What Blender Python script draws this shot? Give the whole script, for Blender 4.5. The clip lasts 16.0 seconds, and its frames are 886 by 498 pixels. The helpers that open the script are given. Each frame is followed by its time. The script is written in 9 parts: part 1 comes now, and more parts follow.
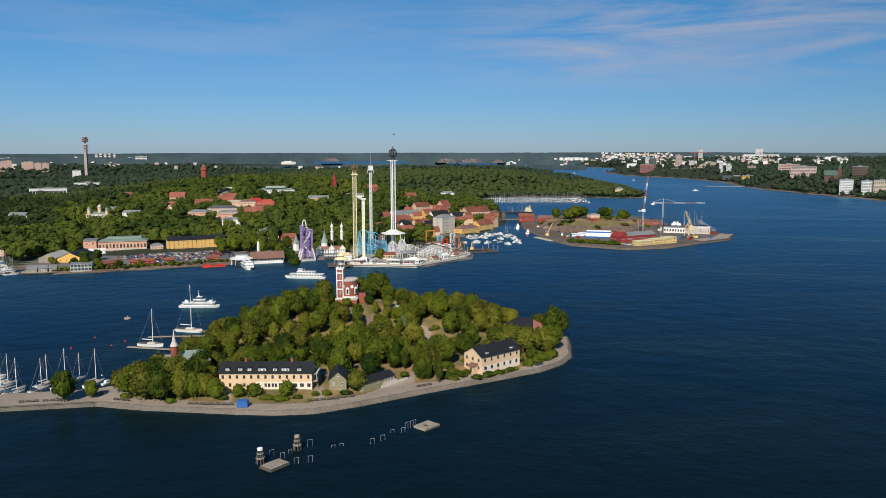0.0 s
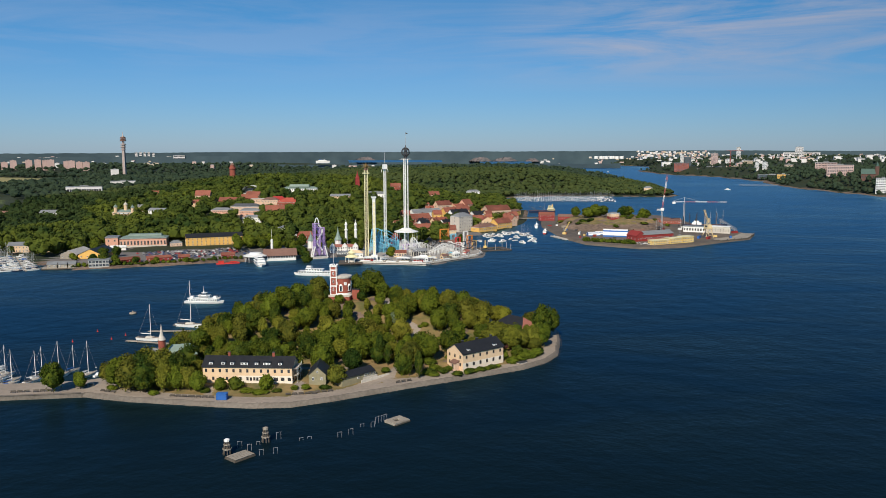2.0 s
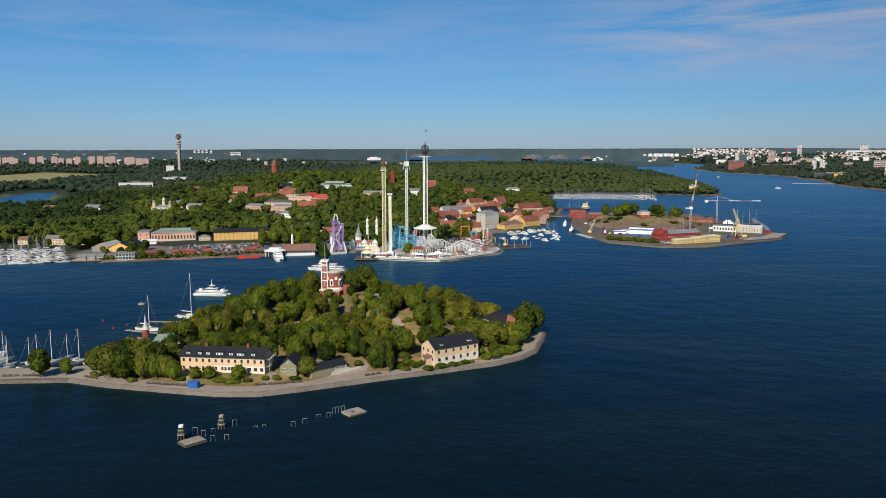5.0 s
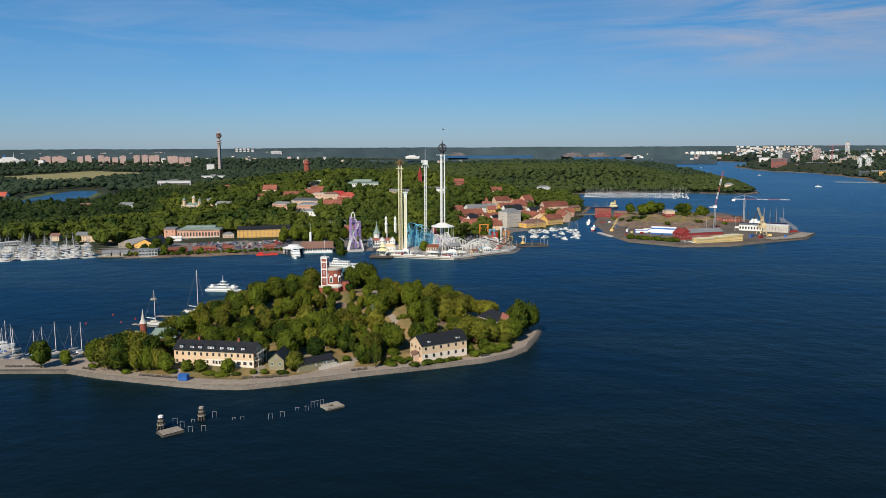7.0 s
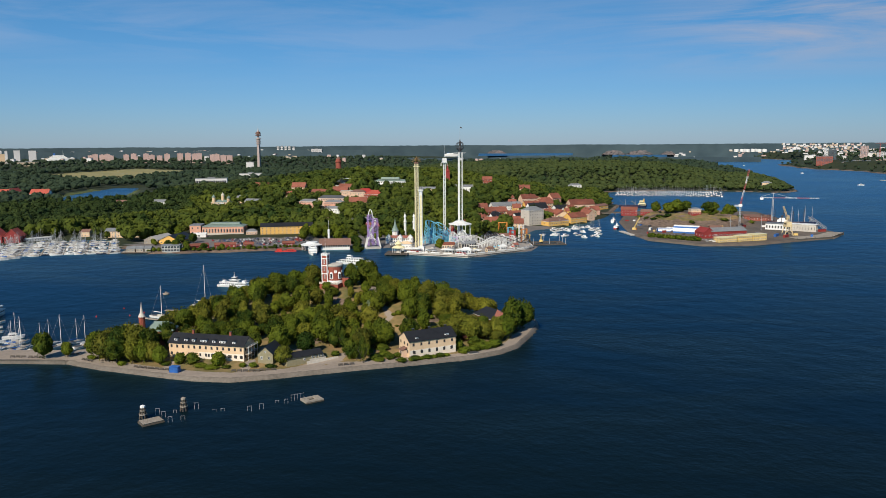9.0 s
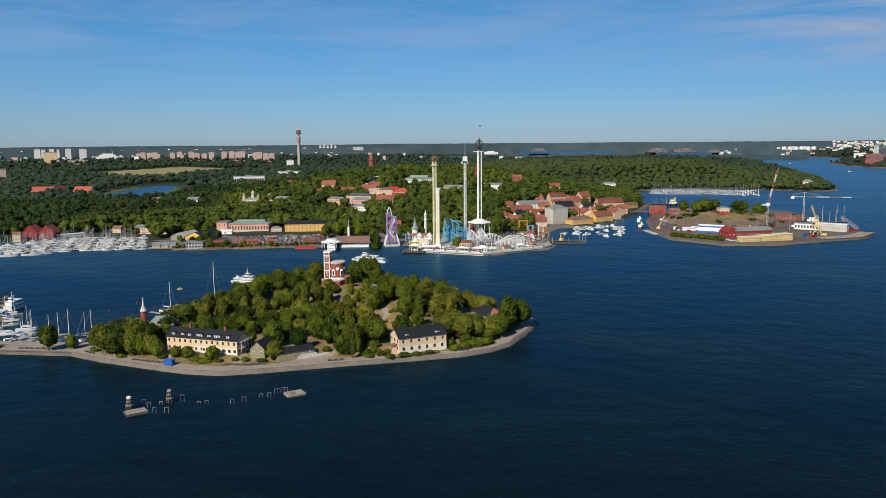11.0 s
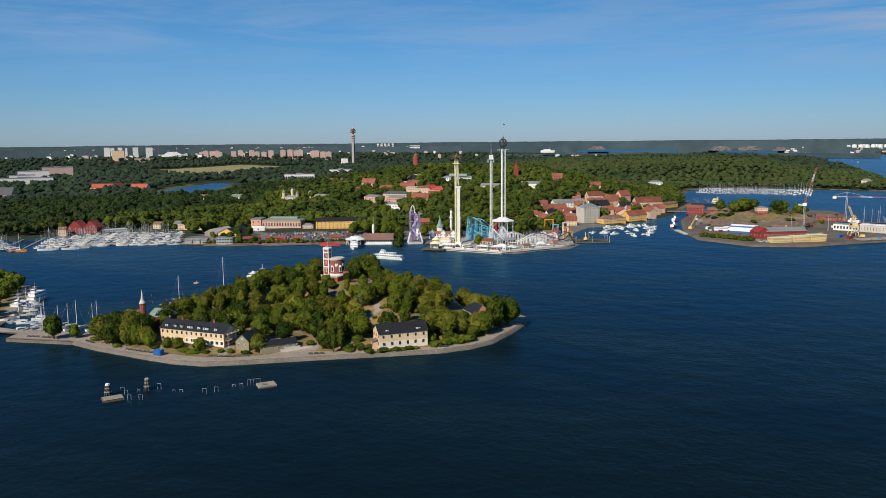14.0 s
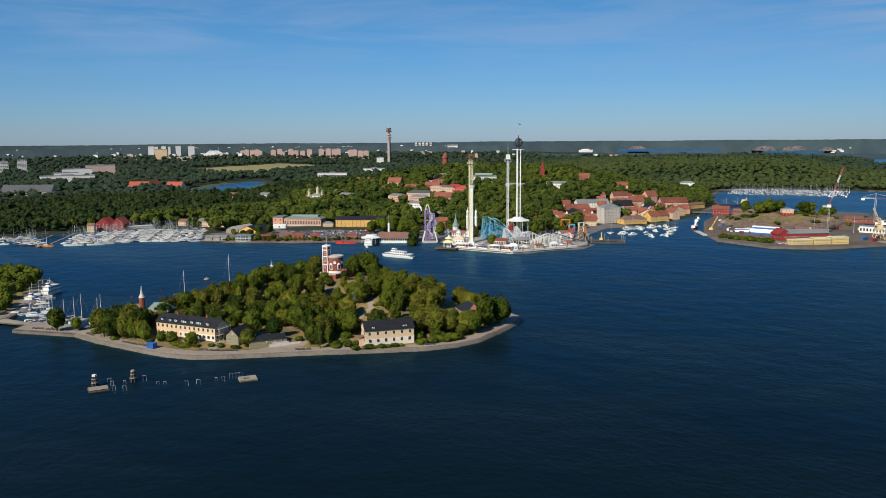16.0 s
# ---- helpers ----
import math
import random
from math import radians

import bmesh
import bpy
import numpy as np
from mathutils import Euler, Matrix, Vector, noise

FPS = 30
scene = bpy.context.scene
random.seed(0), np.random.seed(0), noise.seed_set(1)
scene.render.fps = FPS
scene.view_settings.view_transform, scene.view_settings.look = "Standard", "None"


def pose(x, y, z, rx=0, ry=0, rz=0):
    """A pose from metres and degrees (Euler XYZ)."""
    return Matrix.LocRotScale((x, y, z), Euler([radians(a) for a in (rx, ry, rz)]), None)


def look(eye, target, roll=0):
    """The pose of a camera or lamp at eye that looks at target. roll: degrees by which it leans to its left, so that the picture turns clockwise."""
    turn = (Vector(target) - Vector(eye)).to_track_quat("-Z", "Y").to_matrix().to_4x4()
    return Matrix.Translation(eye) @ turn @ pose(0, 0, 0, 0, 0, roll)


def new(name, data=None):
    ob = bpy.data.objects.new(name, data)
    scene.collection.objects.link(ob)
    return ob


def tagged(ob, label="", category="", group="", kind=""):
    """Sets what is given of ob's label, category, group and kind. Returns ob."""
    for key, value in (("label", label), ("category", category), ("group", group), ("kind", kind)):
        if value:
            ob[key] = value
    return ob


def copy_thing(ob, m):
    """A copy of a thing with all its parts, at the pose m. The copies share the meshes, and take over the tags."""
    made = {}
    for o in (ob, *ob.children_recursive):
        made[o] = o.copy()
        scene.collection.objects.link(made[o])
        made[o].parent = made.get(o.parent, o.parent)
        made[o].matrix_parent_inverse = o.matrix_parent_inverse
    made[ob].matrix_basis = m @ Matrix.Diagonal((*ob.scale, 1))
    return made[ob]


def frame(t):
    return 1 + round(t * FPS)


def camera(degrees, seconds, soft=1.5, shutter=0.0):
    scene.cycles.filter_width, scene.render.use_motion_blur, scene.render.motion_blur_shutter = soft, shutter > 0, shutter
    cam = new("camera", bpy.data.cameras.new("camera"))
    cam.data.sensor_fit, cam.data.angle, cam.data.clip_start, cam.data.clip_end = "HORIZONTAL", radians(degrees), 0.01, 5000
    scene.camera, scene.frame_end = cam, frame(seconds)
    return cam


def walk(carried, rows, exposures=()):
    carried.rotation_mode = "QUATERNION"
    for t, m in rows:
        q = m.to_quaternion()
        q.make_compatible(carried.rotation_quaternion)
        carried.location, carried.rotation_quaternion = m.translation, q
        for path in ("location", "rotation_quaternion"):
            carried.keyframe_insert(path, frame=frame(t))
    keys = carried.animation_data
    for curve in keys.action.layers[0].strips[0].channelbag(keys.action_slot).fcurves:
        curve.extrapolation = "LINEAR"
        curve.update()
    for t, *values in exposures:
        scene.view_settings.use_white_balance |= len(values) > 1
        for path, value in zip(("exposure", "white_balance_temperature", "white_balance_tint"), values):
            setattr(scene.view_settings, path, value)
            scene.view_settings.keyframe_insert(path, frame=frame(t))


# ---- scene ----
cam = camera(59.1, 16.0, soft=0.65)
PATH = [
    (0, (15.562, -1.93, 106.407), (15.539, 0.054, 106.153), 0.0),
    (0.5, (22.046, -2.682, 106.401), (21.999, -0.699, 106.146), -0.1),
    (1, (28.565, -3.422, 106.393), (28.493, -1.44, 106.137), -0.1),
    (1.5, (35.145, -4.118, 106.381), (35.049, -2.137, 106.124), -0.1),
    (2, (41.793, -4.722, 106.373), (41.673, -2.743, 106.116), -0.1),
    (2.5, (48.47, -5.223, 106.374), (48.327, -3.245, 106.117), -0.1),
    (3, (55.152, -5.612, 106.382), (54.986, -3.636, 106.124), -0.0),
    (3.5, (61.838, -5.887, 106.398), (61.646, -3.913, 106.139), 0.0),
    (4, (68.55, -6.03, 106.427), (68.334, -4.059, 106.166), -0.0),
    (6.5, (102.251, -6.043, 106.817), (101.903, -4.091, 106.55), -0.2),
    (7, (109.015, -5.867, 106.852), (108.64, -3.921, 106.584), -0.2),
    (7.5, (115.793, -5.522, 106.884), (115.39, -3.581, 106.615), -0.1),
    (8, (122.557, -5.017, 106.917), (122.128, -3.083, 106.647), -0.1),
    (8.5, (129.308, -4.359, 106.948), (128.852, -2.431, 106.677), -0.2),
    (9, (136.057, -3.527, 106.985), (135.574, -1.606, 106.712), -0.3),
    (11.5, (169.924, 1.663, 107.508), (169.304, 3.544, 107.23), -0.4),
    (12, (176.729, 2.892, 107.546), (176.084, 4.764, 107.268), -0.4),
    (12.5, (183.556, 4.286, 107.571), (182.885, 6.149, 107.293), -0.4),
    (13, (190.398, 5.821, 107.589), (189.702, 7.675, 107.31), -0.5),
    (13.5, (197.25, 7.487, 107.604), (196.529, 9.332, 107.324), -0.5),
    (14, (204.117, 9.27, 107.615), (203.371, 11.104, 107.334), -0.5),
    (14.5, (210.999, 11.163, 107.622), (210.227, 12.987, 107.341), -0.4),
    (15, (217.905, 13.167, 107.628), (217.108, 14.979, 107.346), -0.4),
    (15.5, (224.821, 15.242, 107.631), (224.0, 17.044, 107.349), -0.4),
    (16, (231.746, 17.369, 107.632), (230.901, 19.16, 107.35), -0.4),
]
walk(cam, [(t, look(eye, target, roll)) for t, eye, target, roll in PATH])

# ---------------------------------------------------------------- world, sun, exposure
SUN_AZ, SUN_EL = radians(191.0), radians(38.0)
sun_dir = Vector((math.sin(SUN_AZ) * math.cos(SUN_EL), math.cos(SUN_AZ) * math.cos(SUN_EL), math.sin(SUN_EL)))
world = bpy.data.worlds.new("sky")
scene.world = world
world.use_nodes = True
wn, wl = world.node_tree.nodes, world.node_tree.links
wn.clear()
w_out, w_bg = wn.new("ShaderNodeOutputWorld"), wn.new("ShaderNodeBackground")
w_sky = wn.new("ShaderNodeTexSky")
w_sky.sky_type, w_sky.sun_disc, w_sky.sun_elevation, w_sky.sun_rotation = "NISHITA", False, SUN_EL, SUN_AZ
w_sky.air_density, w_sky.dust_density, w_sky.ozone_density, w_sky.altitude = 1.0, 0.1, 4.0, 0.0
w_bg.inputs[1].default_value = 0.065
# thin high cloud: streaks stretched along the horizon
w_sep = wn.new("ShaderNodeSeparateXYZ")
w_tc, w_map, w_n1 = wn.new("ShaderNodeTexCoord"), wn.new("ShaderNodeMapping"), wn.new("ShaderNodeTexNoise")
w_map.inputs["Scale"].default_value = (3.4, 3.4, 30.0)
w_map.inputs["Location"].default_value = (0.3, 0.9, 0.15)
w_n1.inputs["Scale"].default_value, w_n1.inputs["Detail"].default_value, w_n1.inputs["Roughness"].default_value = 1.0, 8.0, 0.62
w_n1.inputs["Distortion"].default_value = 0.5
w_r1 = wn.new("ShaderNodeValToRGB")
w_r1.color_ramp.elements[0].position, w_r1.color_ramp.elements[1].position = 0.40, 0.62
w_r1.color_ramp.elements[1].color = (0.8, 0.8, 0.8, 1)
w_mix = wn.new("ShaderNodeMix")
w_mix.data_type = "RGBA"
w_mix.inputs["B"].default_value = (7.4, 7.7, 9.4, 1)
wl.new(w_tc.outputs["Generated"], w_map.inputs[0])
wl.new(w_map.outputs[0], w_n1.inputs["Vector"])
wl.new(w_n1.outputs["Fac"], w_r1.inputs[0])
# the bank of cloud lies to the south-east
w_dot, w_side, w_cov = wn.new("ShaderNodeVectorMath"), wn.new("ShaderNodeMapRange"), wn.new("ShaderNodeMath")
w_dot.operation, w_cov.operation = "DOT_PRODUCT", "MULTIPLY"
w_dot.inputs[1].default_value = (0.375, 0.927, 0.0)
w_side.inputs["From Min"].default_value, w_side.inputs["From Max"].default_value = 0.91, 0.975
w_side.inputs["To Min"].default_value, w_side.inputs["To Max"].default_value = 0.22, 0.9
wl.new(w_tc.outputs["Generated"], w_dot.inputs[0])
wl.new(w_dot.outputs["Value"], w_side.inputs["Value"])
wl.new(w_r1.outputs[0], w_cov.inputs[0])
wl.new(w_side.outputs[0], w_cov.inputs[1])
w_low, w_cov2 = wn.new("ShaderNodeMapRange"), wn.new("ShaderNodeMath")
w_cov2.operation = "MULTIPLY"
w_low.inputs["From Min"].default_value, w_low.inputs["From Max"].default_value = 0.25, 0.15
wl.new(w_sep.outputs["Z"], w_low.inputs["Value"])
wl.new(w_cov.outputs[0], w_cov2.inputs[0])
wl.new(w_low.outputs[0], w_cov2.inputs[1])
w_haze, w_cov3 = wn.new("ShaderNodeMapRange"), wn.new("ShaderNodeMath")
w_cov3.operation = "MULTIPLY"
w_haze.inputs["From Min"].default_value, w_haze.inputs["From Max"].default_value = 0.065, 0.12
wl.new(w_sep.outputs["Z"], w_haze.inputs["Value"])
wl.new(w_cov2.outputs[0], w_cov3.inputs[0])
wl.new(w_haze.outputs[0], w_cov3.inputs[1])
wl.new(w_cov3.outputs[0], w_mix.inputs["Factor"])
# clear northern air: bluer, above all low down
w_el, w_tint, w_mul = wn.new("ShaderNodeMapRange"), wn.new("ShaderNodeMix"), wn.new("ShaderNodeMix")
w_el.inputs["From Min"].default_value, w_el.inputs["From Max"].default_value = 0.0, 0.22
w_tint.data_type = w_mul.data_type = "RGBA"
w_tint.inputs["A"].default_value, w_tint.inputs["B"].default_value = (0.58, 0.83, 1.36, 1), (0.36, 0.94, 1.25, 1)
w_mul.blend_type, w_mul.inputs["Factor"].default_value = "MULTIPLY", 1.0
wl.new(w_tc.outputs["Generated"], w_sep.inputs[0])
wl.new(w_sep.outputs["Z"], w_el.inputs["Value"])
wl.new(w_el.outputs[0], w_tint.inputs["Factor"])
wl.new(w_sky.outputs[0], w_mul.inputs["A"])
wl.new(w_tint.outputs["Result"], w_mul.inputs["B"])
wl.new(w_mul.outputs["Result"], w_mix.inputs["A"])
w_east, w_fall, w_deep = wn.new("ShaderNodeVectorMath"), wn.new("ShaderNodeMapRange"), wn.new("ShaderNodeVectorMath")
w_east.operation, w_deep.operation = "DOT_PRODUCT", "SCALE"
w_east.inputs[1].default_value = (1.0, 0.0, 0.0)
w_fall.inputs["From Min"].default_value, w_fall.inputs["From Max"].default_value = -0.7, 0.5
w_fall.inputs["To Min"].default_value, w_fall.inputs["To Max"].default_value = 1.09, 0.78
wl.new(w_tc.outputs["Generated"], w_east.inputs[0])
wl.new(w_east.outputs["Value"], w_fall.inputs["Value"])
# high up the sky is the same all round
w_high, w_even = wn.new("ShaderNodeMapRange"), wn.new("ShaderNodeMix")
w_high.inputs["From Min"].default_value, w_high.inputs["From Max"].default_value = 0.22, 0.42
w_even.inputs["B"].default_value = 0.98
wl.new(w_sep.outputs["Z"], w_high.inputs["Value"])
wl.new(w_high.outputs[0], w_even.inputs["Factor"])
wl.new(w_fall.outputs[0], w_even.inputs["A"])
wl.new(w_mix.outputs["Result"], w_deep.inputs[0])
wl.new(w_even.outputs["Result"], w_deep.inputs["Scale"])
wl.new(w_deep.outputs[0], w_bg.inputs[0])
wl.new(w_bg.outputs[0], w_out.inputs[0])
sun = new("sun", bpy.data.lights.new("sun", "SUN"))
sun.data.energy, sun.data.angle, sun.data.color = 5.0, radians(0.5), (1.0, 0.9, 0.74)
sun.matrix_world = look(sun_dir * 100, (0, 0, 0))

# ---------------------------------------------------------------- materials
MATS = {}


def surface(name, col, rough=0.7, var=0.25, scale=1.0, bump=0.0, metal=0.0, second=None, spec=0.4, island=0.0, rnd=0.0, big=12.0, hue=0.0):
    """A painted, mineral or leafy surface: colour varied by a fine and a broad noise at real size."""
    if name in MATS:
        return MATS[name]
    m = bpy.data.materials.new(name)
    m.use_nodes = True
    n, l = m.node_tree.nodes, m.node_tree.links
    b = n["Principled BSDF"]
    b.inputs["Roughness"].default_value, b.inputs["Metallic"].default_value = rough, metal
    b.inputs["Specular IOR Level"].default_value = spec
    geo = n.new("ShaderNodeNewGeometry")
    fine, broad = n.new("ShaderNodeTexNoise"), n.new("ShaderNodeTexNoise")
    fine.inputs["Scale"].default_value, fine.inputs["Detail"].default_value = scale, 6.0
    broad.inputs["Scale"].default_value, broad.inputs["Detail"].default_value = scale / big, 3.0
    l.new(geo.outputs["Position"], fine.inputs["Vector"])
    l.new(geo.outputs["Position"], broad.inputs["Vector"])
    add = n.new("ShaderNodeMath")
    add.operation = "ADD"
    l.new(fine.outputs["Fac"], add.inputs[0])
    l.new(broad.outputs["Fac"], add.inputs[1])
    last = add
    for on, amount, socket in ((island, island, "Random Per Island"), (rnd, rnd, None)):
        if on:
            src = geo.outputs["Random Per Island"] if socket else n.new("ShaderNodeObjectInfo").outputs["Random"]
            mul = n.new("ShaderNodeMath")
            mul.operation, mul.inputs[1].default_value, mul.inputs[2].default_value = "MULTIPLY_ADD", amount, -amount / 2
            l.new(src, mul.inputs[0])
            s2 = n.new("ShaderNodeMath")
            s2.operation = "ADD"
            l.new(mul.outputs[0], s2.inputs[0])
            l.new(last.outputs[0], s2.inputs[1])
            last = s2
    ramp = n.new("ShaderNodeMapRange")
    ramp.inputs["From Min"].default_value, ramp.inputs["From Max"].default_value = 0.65, 1.35
    l.new(last.outputs[0], ramp.inputs["Value"])
    mix = n.new("ShaderNodeMix")
    mix.data_type = "RGBA"
    c2 = second or [c * (1 - var) for c in col]
    c1 = col if second else [min(1, c * (1 + var * 0.5)) for c in col]
    mix.inputs["A"].default_value, mix.inputs["B"].default_value = (*c2, 1), (*c1, 1)
    l.new(ramp.outputs[0], mix.inputs["Factor"])
    paint = mix.outputs["Result"]
    if hue:
        info, span, shift = n.new("ShaderNodeObjectInfo"), n.new("ShaderNodeMapRange"), n.new("ShaderNodeHueSaturation")
        span.inputs["To Min"].default_value, span.inputs["To Max"].default_value = 0.5 - hue, 0.5 + hue * 0.4
        l.new(info.outputs["Random"], span.inputs["Value"])
        l.new(span.outputs[0], shift.inputs["Hue"])
        l.new(paint, shift.inputs["Color"])
        paint = shift.outputs[0]
    l.new(paint, b.inputs["Base Color"])
    if bump:
        bp = n.new("ShaderNodeBump")
        bp.inputs["Strength"].default_value, bp.inputs["Distance"].default_value = bump, 0.5 / scale
        l.new(fine.outputs["Fac"], bp.inputs["Height"])
        l.new(bp.outputs[0], b.inputs["Normal"])
    MATS[name] = m
    return m


def water_surface():
    m = bpy.data.materials.new("water")
    m.use_nodes = True
    n, l = m.node_tree.nodes, m.node_tree.links
    n.remove(n["Principled BSDF"])
    body, gloss, fres, both = n.new("ShaderNodeBsdfDiffuse"), n.new("ShaderNodeBsdfGlossy"), n.new("ShaderNodeFresnel"), n.new("ShaderNodeMixShader")
    gloss.inputs["Color"].default_value, gloss.inputs["Roughness"].default_value = (0.35, 0.75, 1.0, 1), 0.42
    fres.inputs["IOR"].default_value = 1.17
    steep, gain = n.new("ShaderNodeMath"), n.new("ShaderNodeMath")
    steep.operation, steep.inputs[1].default_value = "POWER", 1.0
    gain.operation, gain.inputs[1].default_value = "MULTIPLY", 0.84
    l.new(fres.outputs[0], steep.inputs[0])
    l.new(steep.outputs[0], gain.inputs[0])
    l.new(gain.outputs[0], both.inputs[0])
    l.new(body.outputs[0], both.inputs[1])
    l.new(gloss.outputs[0], both.inputs[2])
    l.new(both.outputs[0], n["Material Output"].inputs["Surface"])
    geo = n.new("ShaderNodeNewGeometry")
    big = n.new("ShaderNodeTexNoise")
    big.inputs["Scale"].default_value, big.inputs["Detail"].default_value = 0.012, 3.0
    mix = n.new("ShaderNodeMix")
    mix.data_type = "RGBA"
    mix.inputs["A"].default_value, mix.inputs["B"].default_value = (0.0025, 0.0068, 0.0082, 1), (0.0034, 0.0100, 0.0120, 1)
    l.new(geo.outputs["Position"], big.inputs["Vector"])
    l.new(big.outputs["Fac"], mix.inputs["Factor"])
    l.new(mix.outputs["Result"], body.inputs["Color"])
    hts = []
    for sc, st, rot in ((0.30, (1, 1.2, 1), 0.6), (0.06, (1, 1.15, 1), -0.4)):
        mp = n.new("ShaderNodeMapping")
        mp.inputs["Scale"].default_value, mp.inputs["Rotation"].default_value = st, (0, 0, rot)
        w = n.new("ShaderNodeTexNoise")
        w.inputs["Scale"].default_value, w.inputs["Detail"].default_value = sc, 5.0
        l.new(geo.outputs["Position"], mp.inputs[0])
        l.new(mp.outputs[0], w.inputs["Vector"])
        hts.append(w)
    # calm and ruffled patches
    patch = n.new("ShaderNodeTexNoise")
    patch.inputs["Scale"].default_value, patch.inputs["Detail"].default_value, patch.inputs["Distortion"].default_value = 0.0065, 4.0, 1.6
    drift = n.new("ShaderNodeMapping")
    drift.inputs["Scale"].default_value, drift.inputs["Rotation"].default_value = (0.6, 1.9, 1.0), (0, 0, -0.2)
    l.new(geo.outputs["Position"], drift.inputs[0])
    l.new(drift.outputs[0], patch.inputs["Vector"])
    pr = n.new("ShaderNodeMapRange")
    pr.inputs["From Min"].default_value, pr.inputs["From Max"].default_value = 0.35, 0.65
    pr.inputs["To Min"].default_value, pr.inputs["To Max"].default_value = 0.10, 0.42
    l.new(patch.outputs["Fac"], pr.inputs["Value"])
    b1, b2 = n.new("ShaderNodeBump"), n.new("ShaderNodeBump")
    b1.inputs["Distance"].default_value, b2.inputs["Distance"].default_value = 0.5, 1.4
    b2.inputs["Strength"].default_value = 0.42
    calm = n.new("ShaderNodeMapRange")
    calm.inputs["From Min"].default_value, calm.inputs["From Max"].default_value = 0.36, 0.64
    calm.inputs["To Min"].default_value, calm.inputs["To Max"].default_value = 0.31, 0.49
    l.new(patch.outputs["Fac"], calm.inputs["Value"])
    l.new(calm.outputs[0], gloss.inputs["Roughness"])
    l.new(pr.outputs[0], b1.inputs["Strength"])
    l.new(hts[0].outputs["Fac"], b1.inputs["Height"])
    l.new(hts[1].outputs["Fac"], b2.inputs["Height"])
    l.new(b2.outputs[0], b1.inputs["Normal"])
    l.new(b1.outputs[0], gloss.inputs["Normal"])
    l.new(b1.outputs[0], fres.inputs["Normal"])
    return m


WATER = water_surface()
LEAF = surface("leaf", (0.104, 0.125, 0.011), 0.7, second=(0.013, 0.036, 0.005), scale=0.3, island=0.25, rnd=0.55, spec=0.08, hue=0.022)
YELLOWING = surface("yellowing_leaf", (0.155, 0.152, 0.018), 0.7, second=(0.040, 0.054, 0.008), scale=0.3, island=0.28, rnd=0.5, spec=0.08, hue=0.02)
SILVER = surface("silver_leaf", (0.16, 0.20, 0.11), 0.6, second=(0.06, 0.09, 0.05), scale=0.35, island=0.3, spec=0.25)
COPPER = surface("copper_leaf", (0.085, 0.028, 0.020), 0.6, second=(0.03, 0.010, 0.010), scale=0.35, island=0.3, spec=0.25)
WOODS = surface("woods_leaf", (0.098, 0.118, 0.016), 0.75, second=(0.016, 0.036, 0.009), scale=0.07, island=0.12, big=5.0, spec=0.08)
LOWWOODS = surface("low_woods_leaf", (0.048, 0.068, 0.017), 0.75, second=(0.009, 0.024, 0.009), scale=0.07, island=0.12, big=5.0, spec=0.08)
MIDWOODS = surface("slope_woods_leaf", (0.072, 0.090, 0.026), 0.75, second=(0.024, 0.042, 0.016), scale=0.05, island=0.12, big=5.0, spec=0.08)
ROOFRED = surface("bright_red_roof", (0.42, 0.085, 0.055), 0.7, 0.25, 0.6)
FADEDRED = surface("faded_red_paint", (0.40, 0.10, 0.09), 0.6, 0.25, 0.7)
# dark leaf green for far woods, greyed and blued with painted air haze
HAZEWOODS = surface("hazed_woods_leaf", (0.044, 0.064, 0.034), 0.75, second=(0.020, 0.036, 0.024), scale=0.04, island=0.1, big=5.0, spec=0.08)
BARK = surface("bark", (0.09, 0.07, 0.05), 0.9, 0.4, 3.0)
GRASS = surface("dry_grass", (0.31, 0.20, 0.09), 0.9, second=(0.085, 0.095, 0.028), scale=0.22, big=5)
FIELD = surface("field", (0.36, 0.29, 0.13), 0.9, second=(0.17, 0.18, 0.07), scale=0.02)
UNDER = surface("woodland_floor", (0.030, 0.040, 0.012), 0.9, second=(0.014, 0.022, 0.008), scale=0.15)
GRAVEL = surface("gravel", (0.315, 0.262, 0.215), 0.9, 0.25, 0.8, bump=0.15)
BANK = surface("stone_bank", (0.17, 0.145, 0.12), 0.85, 0.4, 0.9, bump=0.3)
PALE_WALL = surface("pale_lime_wall", (0.76, 0.68, 0.58), 0.85, 0.12, 0.5)
MEADOW = surface("meadow", (0.12, 0.14, 0.04), 0.9, second=(0.05, 0.075, 0.02), scale=0.05)
ROCK = surface("bare_rock", (0.19, 0.135, 0.10), 0.9, 0.7, 0.3, bump=0.6)
YARD = surface("yard_gravel", (0.17, 0.135, 0.105), 0.9, second=(0.065, 0.058, 0.052), scale=0.12)
PARKPAVE = surface("pale_paving", (0.34, 0.31, 0.28), 0.9, 0.3, 0.15)
ASPHALT = surface("asphalt", (0.17, 0.155, 0.145), 0.9, 0.3, 0.6)
CONCRETE = surface("concrete", (0.46, 0.44, 0.41), 0.85, 0.25, 0.8)
PALE_STONE = surface("pale_stone", (0.55, 0.51, 0.45), 0.8, 0.25, 0.8)
WHITE = surface("white_paint", (0.78, 0.78, 0.76), 0.45, 0.12, 0.6)
CREAM = surface("cream_plaster", (0.70, 0.51, 0.33), 0.85, 0.12, 0.5)
YELLOW = surface("ochre_plaster", (0.72, 0.43, 0.12), 0.85, 0.15, 0.5)
PINK = surface("pink_plaster", (0.66, 0.36, 0.26), 0.85, 0.15, 0.5)
SALMON = surface("salmon_plaster", (0.64, 0.45, 0.33), 0.85, 0.15, 0.5)
BRICK = surface("red_brick", (0.30, 0.082, 0.055), 0.85, 0.3, 0.9)
